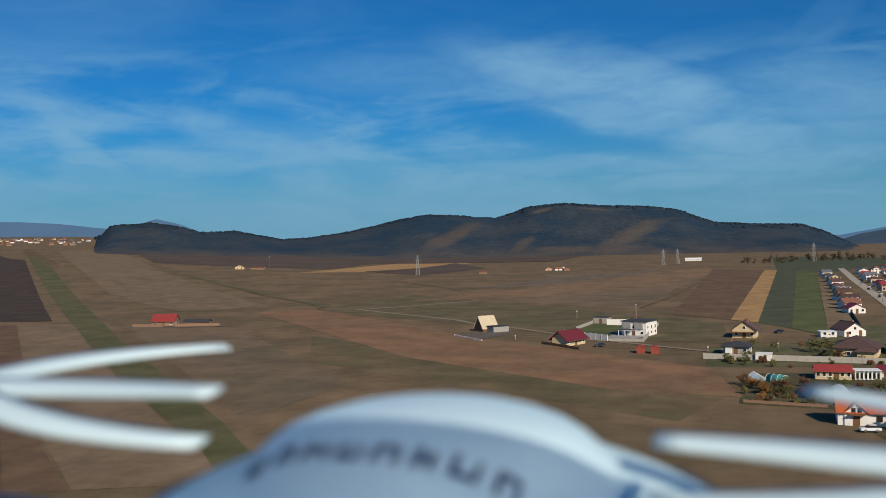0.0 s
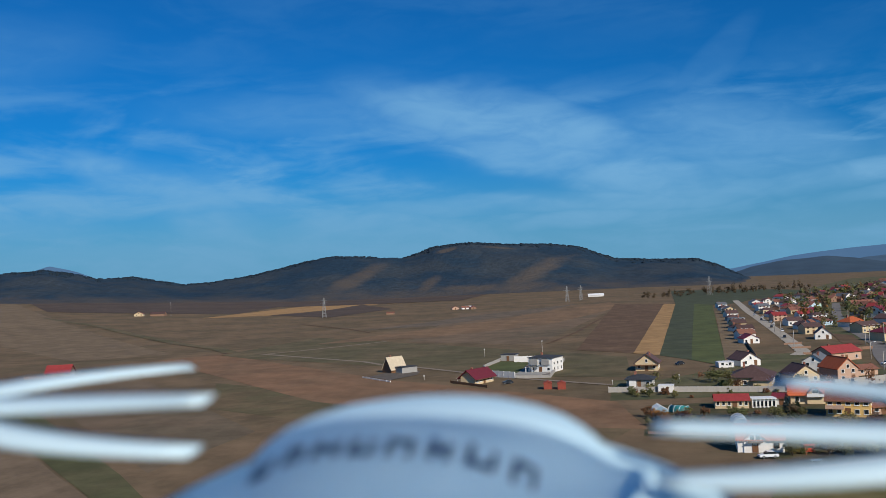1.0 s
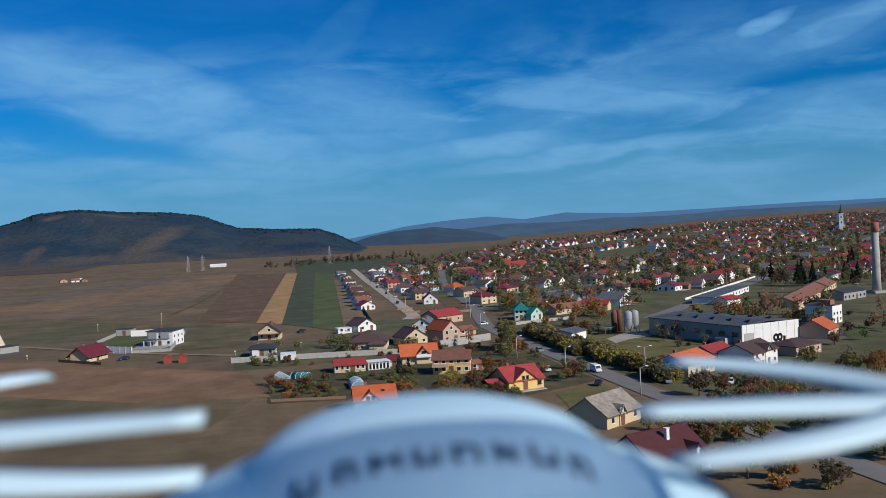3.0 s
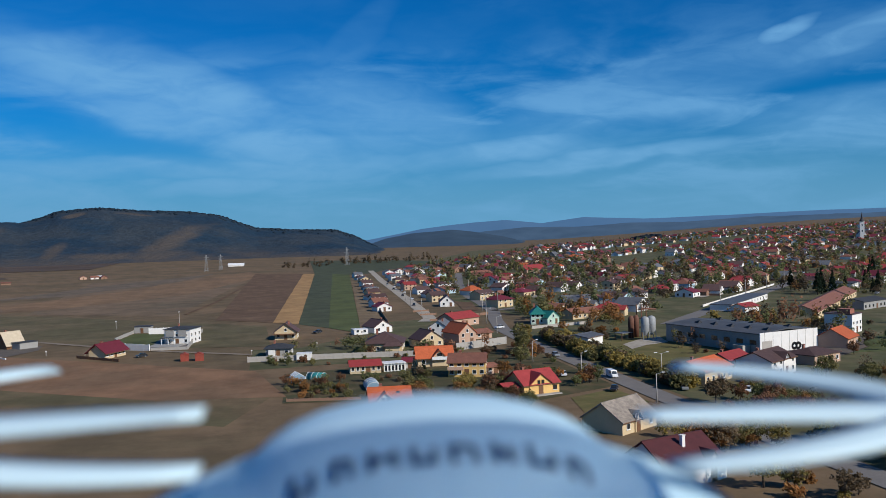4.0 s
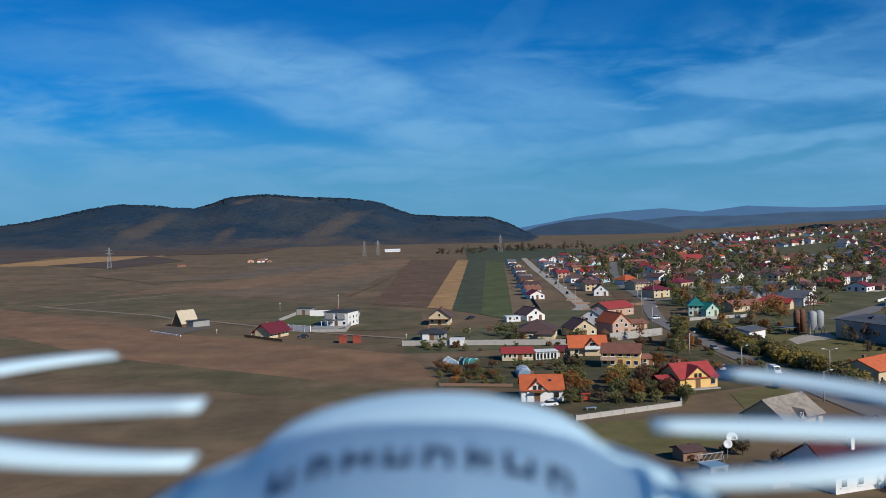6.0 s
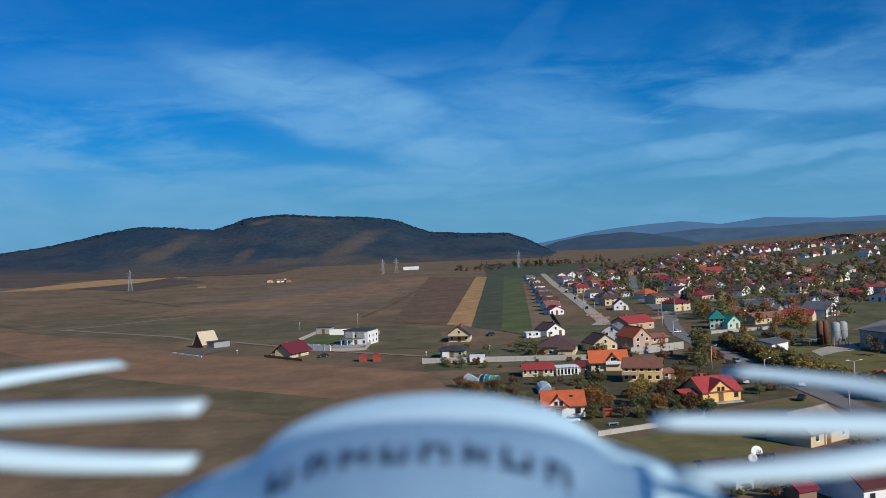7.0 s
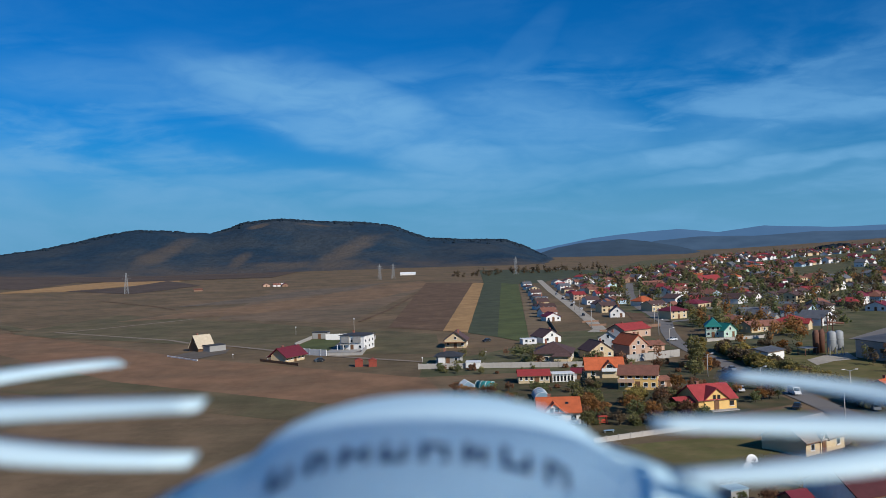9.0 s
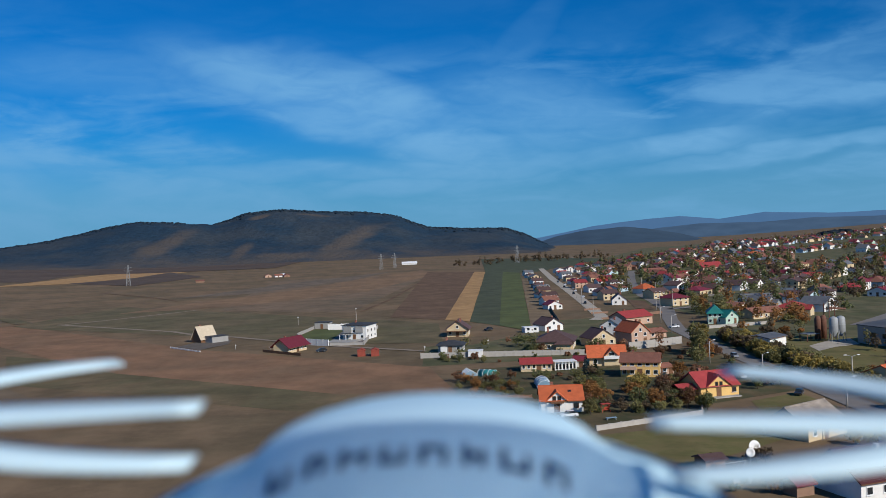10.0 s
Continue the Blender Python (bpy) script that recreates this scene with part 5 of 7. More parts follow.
# long low buildings beyond the works
house((205.4, 319.2), (299.1, 424.6), 11.0, 3.4, 6.4, "gx", "cream_wall", "clay_roof", "very long barn with a rust-brown tiled roof", front=16, side=2, rich=False, chimney=0, category="barn", name="barn")
house((200.7, 363.8), (212, 370.6), 7.0, 2.8, 4.4, "gx", "white_wall", "red_roof", "low shed with a crimson sheet roof", front=0, side=0, chimney=0, category="shed", name="shed")
house((195.7, 368.8), (251.7, 429.9), 9.0, 3.4, 4.0, "flat", "white_wall", "grey_roof", "long white workshop with a flat grey roof", front=12, side=2, rich=False, chimney=0, category="workshop", name="workshop")
house((248.9, 351.1), (269.6, 362), 10.0, 4.0, 5.6, "gx", "grey_wall", "dark_roof", "long grey store with a dark roof", front=6, side=2, rich=False, chimney=0, category="store", name="store")
house((310.6, 447), (326.6, 463.2), 11.0, 5.0, 6.4, "flat", "white_wall", "dark_roof", "white office block with dark bays", front=6, side=3, rich=False, chimney=0, category="office", name="office")


def factory_chimney():
    top = new("factory_chimney")
    top.matrix_world = Matrix.Translation((285.2, 376.2, 0))
    tagged(top, "tall grey concrete factory chimney", "chimney")
    bm = bmesh.new()
    lathe(bm, [(0, -0.5), (2.1, -0.5), (1.9, 8), (1.5, 33), (0, 33)], 24)
    part("shaft", bm, M["concrete"], top)
    bm = bmesh.new()
    lathe(bm, [(1.55, 28.5), (1.72, 28.6), (1.66, 33.2), (1.2, 33.3), (1.2, 32)], 24)
    part("crown", bm, M["brick"], top, "red-brown brick crown")
    part("plinth", block(-3.2, 3.2, -3.2, 3.2, -0.5, 1.2), M["concrete"], top)
    KEEP.append((281.3, 378.7, 8))


factory_chimney()


def church():
    x, y = 833.0, 1172.0
    top = new("church")
    top.matrix_world = Matrix.Translation((x, y, rise(x, y))) @ Matrix.Rotation(radians(-30), 4, "Z")
    tagged(top, "white village church with a tall tower and dark spire", "church")
    KEEP.append((x, y, 30))
    part("tower", block(-3.0, 3.0, -3.0, 3.0, -1, 27), M["white_wall"], top, "white bell tower")
    bm = bmesh.new()
    lathe(bm, [(4.0, 27.003), (3.2, 28.5), (1.6, 31), (1.2, 34), (0, 41)], 8)
    part("spire", bm, M["dark_roof"], top, "dark spire")
    part("nave", gable_bm(12, 24, 9, 15, "y"), M["white_wall"], top, "white nave", Matrix.Translation((-6, 3.0, 0)))
    part("nave_roof", roof_bm(12, 24, 9, 15, "y"), M["clay_roof"], top, "red nave roof", Matrix.Translation((-6, 3.0, 0)))
    for z in (12, 20):
        for a in (0, 90):
            m = Matrix.Rotation(radians(a), 4, "Z") @ Matrix.Translation((0, -3.0, z))
            window(top, m, 1.4, 3.0, False)


church()


# ---------------------------------------------------------------- the village behind, plot by plot
ribbon("road", [(152.2, 333.8), (212, 403.3), (314.5, 519.1), (418.5, 633.3), (640.8, 872.7), (933.4, 1190.2)], 8.0, M["asphalt"], 0.15, "grey main road into the village", "road")
yard_wall((199.4, 399.7), (308.1, 521.1), 1.1, "white_wall", "long white roadside fence", "roadside_fence", 24)
ribbon("road", [(104.5, 430), (151.2, 463.3), (233, 544.8), (335.5, 691.9)], 5.0, M["asphalt"], 0.14, "narrow grey village street", "road")

ROADS = [((88.4, 89), (85.5, 302.1)), ((85.5, 302.1), (87.4, 345.4)), ((87.4, 345.4), (104.5, 430)), ((104.5, 430), (114.4, 529.5)), ((114.4, 529.5), (140.5, 687.2)), ((140.5, 687.2), (175.6, 859)), ((152.2, 333.8), (314.5, 519.1)), ((314.5, 519.1), (640.8, 872.7)), ((640.8, 872.7), (933.4, 1190.2)), ((64.1, 391.3), (89.1, 755.8)),
         ((104.5, 430), (151.2, 463.3)), ((151.2, 463.3), (233, 544.8)), ((233, 544.8), (335.5, 691.9))]


def off_road(x, y, gap):
    for (x0, y0), (x1, y1) in ROADS:
        a, b, p = Vector((x0, y0)), Vector((x1, y1)), Vector((x, y))
        k = max(0.0, min(1.0, (p - a).dot(b - a) / (b - a).length_squared))
        if (p - a - (b - a) * k).length < gap:
            return False
    return True


def free(x, y, r):
    return all((x - a) ** 2 + (y - b) ** 2 > (r + c) ** 2 for a, b, c in KEEP)


def inside(x, y, poly):
    hit = False
    for (x0, y0), (x1, y1) in zip(poly, poly[1:] + poly[:1]):
        if (y0 > y) != (y1 > y) and x < (x1 - x0) * (y - y0) / (y1 - y0) + x0:
            hit = not hit
    return hit


VILLAGE = [(112.8, 372.4), (98.3, 514.7), (112.2, 684.8), (140.2, 976.8), (240.8, 1153.9), (402.1, 1543.2), (604.2, 1986.5), (808.9, 2076.1), (1253.4, 2390.7), (1614.6, 2139.9), (1146.5, 1343.3), (436.7, 531.9), (311, 400.4), (229.5, 427.6), (162.1, 380)]
WORKS = [(96.4, 210.3), (95.6, 346.3), (152, 354.8), (209.1, 388.8), (299.7, 408.9), (248.9, 318.1), (186.8, 235.8)]
OPEN = [(331.8, 1235.7), (422.8, 1426.3), (917.2, 1745.1), (1027, 1596.1), (630.2, 1306.3)]
MEADOW = [(303.2, 803.6), (434.7, 1131.3), (527.4, 1182.4), (406.5, 845)]
rng = random.Random(11)
WALLS = ["white_wall"] * 14 + ["cream_wall"] * 3 + ["peach_wall", "grey_wall", "grey_wall", "mint_wall", "blue_wall", "brown_wall", "brown_wall", "brown_wall"]
ROOFS = ["red_roof"] * 6 + ["clay_roof"] * 9 + ["maroon_roof"] * 8 + ["brown_roof"] * 17 + ["grey_roof"] * 4 + ["orange_roof"]
ROOF_WORD = {"red_roof": "red tiled", "clay_roof": "weathered clay tiled", "maroon_roof": "dark maroon", "brown_roof": "brown tiled", "grey_roof": "grey sheet", "orange_roof": "bright orange"}
WALL_WORD = {"white_wall": "white", "cream_wall": "cream", "yellow_wall": "yellow", "peach_wall": "pink", "grey_wall": "grey", "mint_wall": "pale green", "blue_wall": "pale blue", "brown_wall": "brown timber"}
plots = []
ca, sa = math.cos(radians(45)), math.sin(radians(45))
for iv in range(-40, 60):
    for iu in range(4, 150):
        u, v = iu * 22.0 + rng.uniform(-5, 5), iv * 33.0 + rng.uniform(-6, 6)
        x, y = u * ca - v * sa, u * sa + v * ca
        d = math.hypot(x, y)
        drop = 0.12 if d < 730 else 0.16 if d < 1200 else 0.35 if d < 1800 else 0.65
        if rng.random() < drop or not inside(x, y, VILLAGE) or inside(x, y, WORKS) or inside(x, y, OPEN) or inside(x, y, MEADOW):
            continue
        if off_road(x, y, 11) and free(x, y, 8.0):
            plots.append((d, x, y))
            KEEP.append((x, y, 7.5))
plots.sort()
bulk = {}    # walls and roofs of the farthest houses, by material


def bulk_add(mat, bm, m):
    bm.transform(m)
    verts, faces = bulk.setdefault(mat, ([], []))
    k = len(verts)
    bm.verts.index_update()
    verts.extend(tuple(v.co) for v in bm.verts)
    faces.extend(tuple(v.index + k for v in f.verts) for f in bm.faces)
    bm.free()


for rank, (d, x, y) in enumerate(plots):
    wl, rf = rng.choice(WALLS), rng.choice(ROOFS)
    yaw = radians(45 + rng.choice((0, 0, 90, -90, 0)) + rng.uniform(-7, 7))
    if math.cos(yaw - math.atan2(y, x) + math.pi / 2) < 0:
        yaw += math.pi
    w, dep = rng.uniform(10.0, 16.5), rng.uniform(8.5, 12.5)
    eave = rng.choice((3.0, 3.2, 3.4, 3.8, 5.4))
    ridge_h = eave + rng.uniform(2.4, 4.0)
    st = rng.choice(("gx", "gx", "gy", "gy", "hip"))
    t = Vector((math.cos(yaw), math.sin(yaw)))
    c = Vector((x, y)) - t * w / 2 - Vector((-t.y, t.x)) * dep / 2
    if rank < 215:
        n = (3, 2) if d < 610 else (2, 1)
        made_house = house(c, c + t * w, dep, eave, ridge_h, st, wl, rf, f"{WALL_WORD[wl]} village house with a {ROOF_WORD[rf]} roof", front=n[0], side=n[1], rich=False, chimney=1, door=d < 610, attic=True, group="village houses")
        if rng.random() < 0.35:   # a cross wing
            hw, hd, he, hr = rng.uniform(3.6, 5.0), rng.uniform(3.0, 4.5), eave * 0.8, eave * 0.8 + rng.uniform(1.2, 1.9)
            top = made_house
            at = Matrix.Translation((rng.uniform(0.3, max(0.4, w * 0.87 - hw - 0.3)), -hd + 0.02, 0))
            part("wing_wall", gable_bm(hw, hd, he, hr, "y"), M[wl], top, "", at)
            part("wing_roof", roof_bm(hw, hd + 1.2, he, hr, "y", 0.3), M[rf], top, "", at)
        if rng.random() < 0.4:   # a low shed or barn behind
            s = c + Vector((-t.y, t.x)) * (dep + 3) + t * rng.uniform(-6, 8)
            m = Matrix.Translation((s.x, s.y, rise(s.x, s.y))) @ Matrix.Rotation(yaw + 0.05, 4, "Z")
            sw, sd = rng.uniform(5, 9), rng.uniform(4, 6)
            bulk_add("brown_wall", gable_bm(sw, sd, 2.2, 3.6, "x"), m)
            bulk_add(rng.choice(("clay_roof", "brown_roof", "grey_roof")), roof_bm(sw, sd, 2.2, 3.6, "x", 0.3), m)
    else:
        m = Matrix.Translation((c.x, c.y, rise(c.x, c.y))) @ Matrix.Rotation(yaw, 4, "Z")
        if st == "hip":
            bulk_add(wl, block(0, w, 0, dep, -0.6, eave), m)
            bulk_add(rf, hip_bm(w, dep, eave, ridge_h), m)
        else:
            bulk_add(wl, gable_bm(w, dep, eave, ridge_h, st[1]), m)
            bulk_add(rf, roof_bm(w, dep, eave, ridge_h, st[1]), m)
        if d < 1450:
            for s in (0.3, 0.7):
                bulk_add("window_dark", block(w * s - 0.6, w * s + 0.6, -0.06, 0.0, 1.0, 2.2), m)
for i in range(44):
    az, d = radians(rng.uniform(-44.0, -39.0)), rng.uniform(2620, 3520)
    x, y = d * math.sin(az), d * math.cos(az)
    m = Matrix.Translation((x, y, rise(x, y))) @ Matrix.Rotation(rng.uniform(-0.5, 1.5), 4, "Z")
    bulk_add(rng.choice(("grey_wall", "cream_wall", "brown_wall", "white_wall")), gable_bm(12, 9, 4, 7.5, "x"), m)
    bulk_add(rng.choice(("grey_roof", "clay_roof", "brown_roof")), roof_bm(12, 9, 4, 7.5, "x"), m)


def far_roofs():
    me = bpy.data.meshes.new("far_houses")
    verts, faces, slots = [], [], []
    for i, (mat, (vs, fs)) in enumerate(bulk.items()):
        me.materials.append(M[mat])
        k = len(verts)
        verts += vs
        faces += [tuple(q + k for q in f) for f in fs]
        slots += [i] * len(fs)
    me.from_pydata(verts, [], faces)
    me.polygons.foreach_set("material_index", slots)
    tagged(new("far_houses", me), "far houses and sheds of the village with red and brown roofs", "houses", kind="stuff")


far_roofs()

# plank and wire fences between the plots
for k in range(130):
    d, x, y = plots[int(rng.random() * min(len(plots), 190))]
    a = radians(45 + rng.choice((0, 90)))
    ox, oy = rng.uniform(8, 12) * math.cos(a + 1.57), rng.uniform(8, 12) * math.sin(a + 1.57)
    ln = rng.uniform(8, 16)
    p, q = (x + ox - ln / 2 * math.cos(a), y + oy - ln / 2 * math.sin(a)), (x + ox + ln / 2 * math.cos(a), y + oy + ln / 2 * math.sin(a))
    if off_road(*p, 4) and off_road(*q, 4) and free((p[0] + q[0]) / 2, (p[1] + q[1]) / 2, -3.5):
        yard_wall(p, q, rng.uniform(1.1, 1.6), rng.choice(("brown_wall", "brown_wall", "stone_wall", "white_wall")), "garden fence between village plots", "fence", thick=0.1)

# paved yards, vegetable beds and lawns round the houses
for k in range(150):
    d, x, y = plots[int(rng.random() * 200)]
    a = radians(45 + rng.choice((0, 90)))
    s, c = math.sin(a), math.cos(a)
    side = rng.choice((-1, 1))
    w, dep = rng.uniform(2.5, 5), rng.uniform(4, 8)
    ox, oy = x + side * (7 + w / 2) * c, y + side * (7 + w / 2) * s
    if off_road(ox, oy, 10) and not inside(ox, oy, WORKS):
        corners = [(ox + p * w * c - q * dep * s, oy + p * w * s + q * dep * c) for p, q in ((-1, -1), (1, -1), (1, 1), (-1, 1))]
        kind, mat, label = rng.choice((("yard", "gravel", "pale gravel yard beside a house"), ("yard", "concrete", "grey paved yard beside a house"), ("lawn", "lawn", "dry garden lawn"), ("vegetable_bed", "plough", "dug vegetable bed"), ("vegetable_bed", "furrow", "raked vegetable bed"), ("yard", "dirt", "bare dirt yard")))
        sheet(kind, corners, M[mat], 0.03 + 0.0006 * k, label, kind.replace("_", " "))

# sheds and stores in the back gardens
for k in range(70):
    d, x, y = plots[int(rng.random() * 110)]
    a = radians(45 + rng.choice((0, 90)) + rng.uniform(-8, 8))
    x, y = x + rng.choice((-1, 1)) * rng.uniform(8.5, 12), y + rng.choice((-1, 1)) * rng.uniform(4, 11)
    if free(x, y, -1.0) and off_road(x, y, 6):
        w = rng.uniform(3, 6)
        house((x, y), (x + w * math.cos(a), y + w * math.sin(a)), rng.uniform(2.5, 4), 2.0, rng.uniform(2.5, 3.4), rng.choice(("gx", "gx", "flat")), rng.choice(("brown_wall", "grey_wall", "white_wall", "peach_wall")), rng.choice(("clay_roof", "brown_roof", "grey_roof", "grey_roof", "maroon_roof")), "small shed in a village back garden", front=0, side=0, rich=False, chimney=0, category="shed", name="shed", group="garden sheds", over=0.2)

# a far hamlet and lone farms on the plain
house((-626.3, 1057.9), (-613.6, 1062.5), 8, 3.0, 6.5, "gy", "cream_wall", "clay_roof", "lone farmhouse on the plain", front=2, side=1, rich=False, chimney=0)
house((-606.8, 1062.6), (-586.2, 1066.4), 9, 3.0, 6.0, "gx", "brown_wall", "brown_roof", "dark timber barn on the plain", front=0, side=0, rich=False, chimney=0, category="barn", name="barn")
for x, y, w, st, wl, rf in ((-208, 1044, 8, "gy", "peach_wall", "clay_roof"), (-196, 1040, 9, "gx", "white_wall", "clay_roof"), (-184, 1032, 7, "gy", "brown_wall", "maroon_roof"), (-199, 1090, 6, "flat", "white_wall", "white_roof")):
    house((x, y), (x + w, y + 3), 6, 2.4, 4.4, st, wl, rf, "farmhouse of a small farm on the plain", front=1, side=1, rich=False, chimney=0, group="farm buildings")
house((-66, 1350), (-40, 1351), 10, 2.6, 5.4, "gx", "white_wall", "white_roof", "long low white barn below the hill", front=0, side=0, rich=False, chimney=0, category="barn", name="barn")
house((-268, 970), (-258, 972), 6, 2.2, 3.4, "gx", "brown_wall", "clay_roof", "small brown hut on the plain", front=0, side=0, rich=False, chimney=0, category="hut", name="hut")
M["red_hut"] = material("red_stained_boards", (0.26, 0.055, 0.035), 0.8, 6.0, 0.2, 0.3, (0.15, 0.04, 0.03))
for x, y in ((-30.2, 298.4), (-25.6, 297.6)):
    house((x, y), (x + 3.0, y + 0.3), 2.8, 2.3, 3.0, "gy", "red_hut", "red_hut", "small red-stained timber hut", front=0, side=0, rich=False, chimney=0, category="hut", name="hut", over=0.15)
# ---------------------------------------------------------------- trees and hedges
def leaf_mat(name, color, second):
    m = bpy.data.materials.new(name)
    m.use_nodes = True
    nt = m.node_tree
    n, l = nt.nodes.new, nt.links.new
    b = nt.nodes["Principled BSDF"]
    b.inputs["Roughness"].default_value, b.inputs["Specular IOR Level"].default_value = 0.75, 0.15
    geo, info = n("ShaderNodeNewGeometry"), n("ShaderNodeObjectInfo")
    mx = n("ShaderNodeMix"); mx.data_type = "RGBA"
    mx.inputs[6].default_value, mx.inputs[7].default_value = (*color, 1), (*second, 1)
    l(geo.outputs["Random Per Island"], mx.inputs[0])
    r = n("ShaderNodeMapRange")
    r.inputs[3].default_value, r.inputs[4].default_value = 0.7, 1.25
    l(info.outputs["Random"], r.inputs[0])
    hs = n("ShaderNodeHueSaturation")
    l(mx.outputs[2], hs.inputs["Color"]); l(r.outputs[0], hs.inputs["Value"])
    l(hs.outputs[0], b.inputs["Base Color"])
    tl, sh = n("ShaderNodeBsdfTranslucent"), n("ShaderNodeMixShader")   # light through thin leaves
    sh.inputs[0].default_value = 0.48
    l(hs.outputs[0], tl.inputs[0]); l(b.outputs[0], sh.inputs[1]); l(tl.outputs[0], sh.inputs[2])
    l(sh.outputs[0], nt.nodes["Material Output"].inputs[0])
    return m


LEAF = {
    "orange": leaf_mat("orange_leaves", (0.42, 0.20, 0.065), (0.28, 0.155, 0.06)),
    "rust": leaf_mat("rust_leaves", (0.27, 0.135, 0.072), (0.21, 0.12, 0.07)),
    "yellow": leaf_mat("yellow_leaves", (0.40, 0.30, 0.08), (0.27, 0.22, 0.075)),
    "olive": leaf_mat("olive_leaves", (0.28, 0.25, 0.10), (0.19, 0.18, 0.075)),
    "green": leaf_mat("green_leaves", (0.15, 0.17, 0.07), (0.20, 0.20, 0.085)),
    "brown": leaf_mat("brown_twigs", (0.21, 0.15, 0.09), (0.15, 0.115, 0.07)),
    "conifer": leaf_mat("dark_needles", (0.018, 0.032, 0.020), (0.032, 0.048, 0.026)),
    "blue_conifer": leaf_mat("blue_needles", (0.07, 0.11, 0.12), (0.045, 0.075, 0.08)),
}
M["bark"] = material("grey_brown_bark", (0.09, 0.07, 0.055), 0.9, 8.0, 0.3, bump=0.02)


def trunk_bm(h, r, seed, limbs=5, lean=0.05):
    bm = bmesh.new()
    g = random.Random(seed)

    def limb(p, q, r0, r1, n=6):
        p, q = Vector(p), Vector(q)
        k = (q - p).to_track_quat("Z", "Y").to_matrix()
        rows = [[bm.verts.new(c + k @ Vector((rr * math.cos(2 * math.pi * i / n), rr * math.sin(2 * math.pi * i / n), 0))) for i in range(n)] for c, rr in ((p, r0), ((p + q) / 2 + Vector((g.uniform(-1, 1), g.uniform(-1, 1), 0)) * r0, (r0 + r1) / 2), (q, r1))]
        for a, b in zip(rows, rows[1:]):
            for i in range(n):
                bm.faces.new((a[i], a[(i + 1) % n], b[(i + 1) % n], b[i])).smooth = True
        bm.faces.new(rows[0][::-1]); bm.faces.new(rows[-1])

    tip = Vector((g.uniform(-lean, lean) * h, g.uniform(-lean, lean) * h, h))
    limb((0, 0, -0.4), tip, r, r * 0.25)
    for i in range(limbs):
        z = h * g.uniform(0.35, 0.8)
        a = 2 * math.pi * (i + g.random()) / max(1, limbs)
        s = h * g.uniform(0.22, 0.38)
        limb(tip * (z / h), tip * (z / h) + Vector((math.cos(a) * s, math.sin(a) * s, s * g.uniform(0.5, 1.0))), r * 0.4, r * 0.1, 5)
    return bm


def crown_mesh(name, kind, seed, rx, h, z0, clumps, per, size, mat):
    """Leaves in clumps, set unevenly through a crown with gaps."""
    g = random.Random(seed)
    verts, faces = [], []
    for c in range(clumps):
        while True:
            p = Vector((g.uniform(-1, 1), g.uniform(-1, 1), g.uniform(-1, 1)))
            if 0.25 < p.length < 1.0:
                break
        if kind == "cone":
            k = (p.z + 1) / 2
            a, q = g.uniform(0, 2 * math.pi), (1 - k) ** 0.9 * g.uniform(0.55, 1.05)
            pos = Vector((math.cos(a) * q * rx, math.sin(a) * q * rx, z0 + k * h))
            rad = rx * 0.22 * (1.1 - k)
        else:
            f = 1 + 0.35 * noise.noise(p * 1.7 + Vector((seed, 0, 0)))
            pos = Vector((p.x * rx * f, p.y * rx * f, z0 + (p.z * f + 1) / 2 * h))
            rad = min(rx, h) * g.uniform(0.16, 0.30)
        for i in range(per):
            o = Vector((g.gauss(0, 1), g.gauss(0, 1), g.gauss(0, 0.8))) * rad * 0.55
            n = (o + Vector((g.gauss(0, .4), g.gauss(0, .4), 0.3 + g.gauss(0, .4))) * rad).normalized()
            t = n.orthogonal().normalized()
            t = (Matrix.Rotation(g.uniform(0, 6.28), 3, n) @ t)
            b = n.cross(t)
            s = size * g.uniform(0.6, 1.3)
            e = pos + o
            k = len(verts)
            verts += [e - t * s - b * s * 0.3, e + b * s * 0.75, e + t * s - b * s * 0.2, e - b * s * 0.8]
            faces.append((k, k + 1, k + 2, k + 3))
    me = bpy.data.meshes.new(name)
    me.from_pydata(verts, [], faces)
    me.materials.append(mat)
    return me


TREES = {}


def tree_kind(kind, variant, leaf):
    key = (kind, variant, leaf)
    if key in TREES:
        return TREES[key]
    s = 17 * variant + len(kind) * 5
    spec = {   # trunk height, radius, crown radius, crown height, crown base, clumps, leaves each, leaf size, shape
        "round": (5.0, 0.20, 2.7, 4.6, 1.7, 60, 20, 0.26, "round"),
        "tall": (9.5, 0.24, 2.0, 8.6, 1.9, 80, 20, 0.28, "round"),
        "fruit": (3.0, 0.13, 1.8, 2.8, 0.9, 40, 18, 0.21, "round"),
        "bush": (1.0, 0.06, 1.4, 2.0, 0.0, 34, 18, 0.22, "round"),
        "hedge": (1.6, 0.08, 2.1, 3.4, 0.0, 56, 20, 0.25, "round"),
        "bare": (5.4, 0.18, 2.6, 4.6, 1.5, 46, 9, 0.18, "round"),
        "conifer": (8.0, 0.18, 2.0, 9.2, 0.5, 90, 16, 0.30, "cone"),
    }[kind]
    tr = mesh_of("trunk", trunk_bm(spec[0], spec[1], s, 0 if kind == "conifer" else 9 if kind == "bare" else 5), (M["bark"],))
    cr = crown_mesh("crown", spec[8], s, spec[2], spec[3], spec[4], spec[5], spec[6], spec[7], LEAF[leaf])
    TREES[key] = (tr, cr)
    return TREES[key]


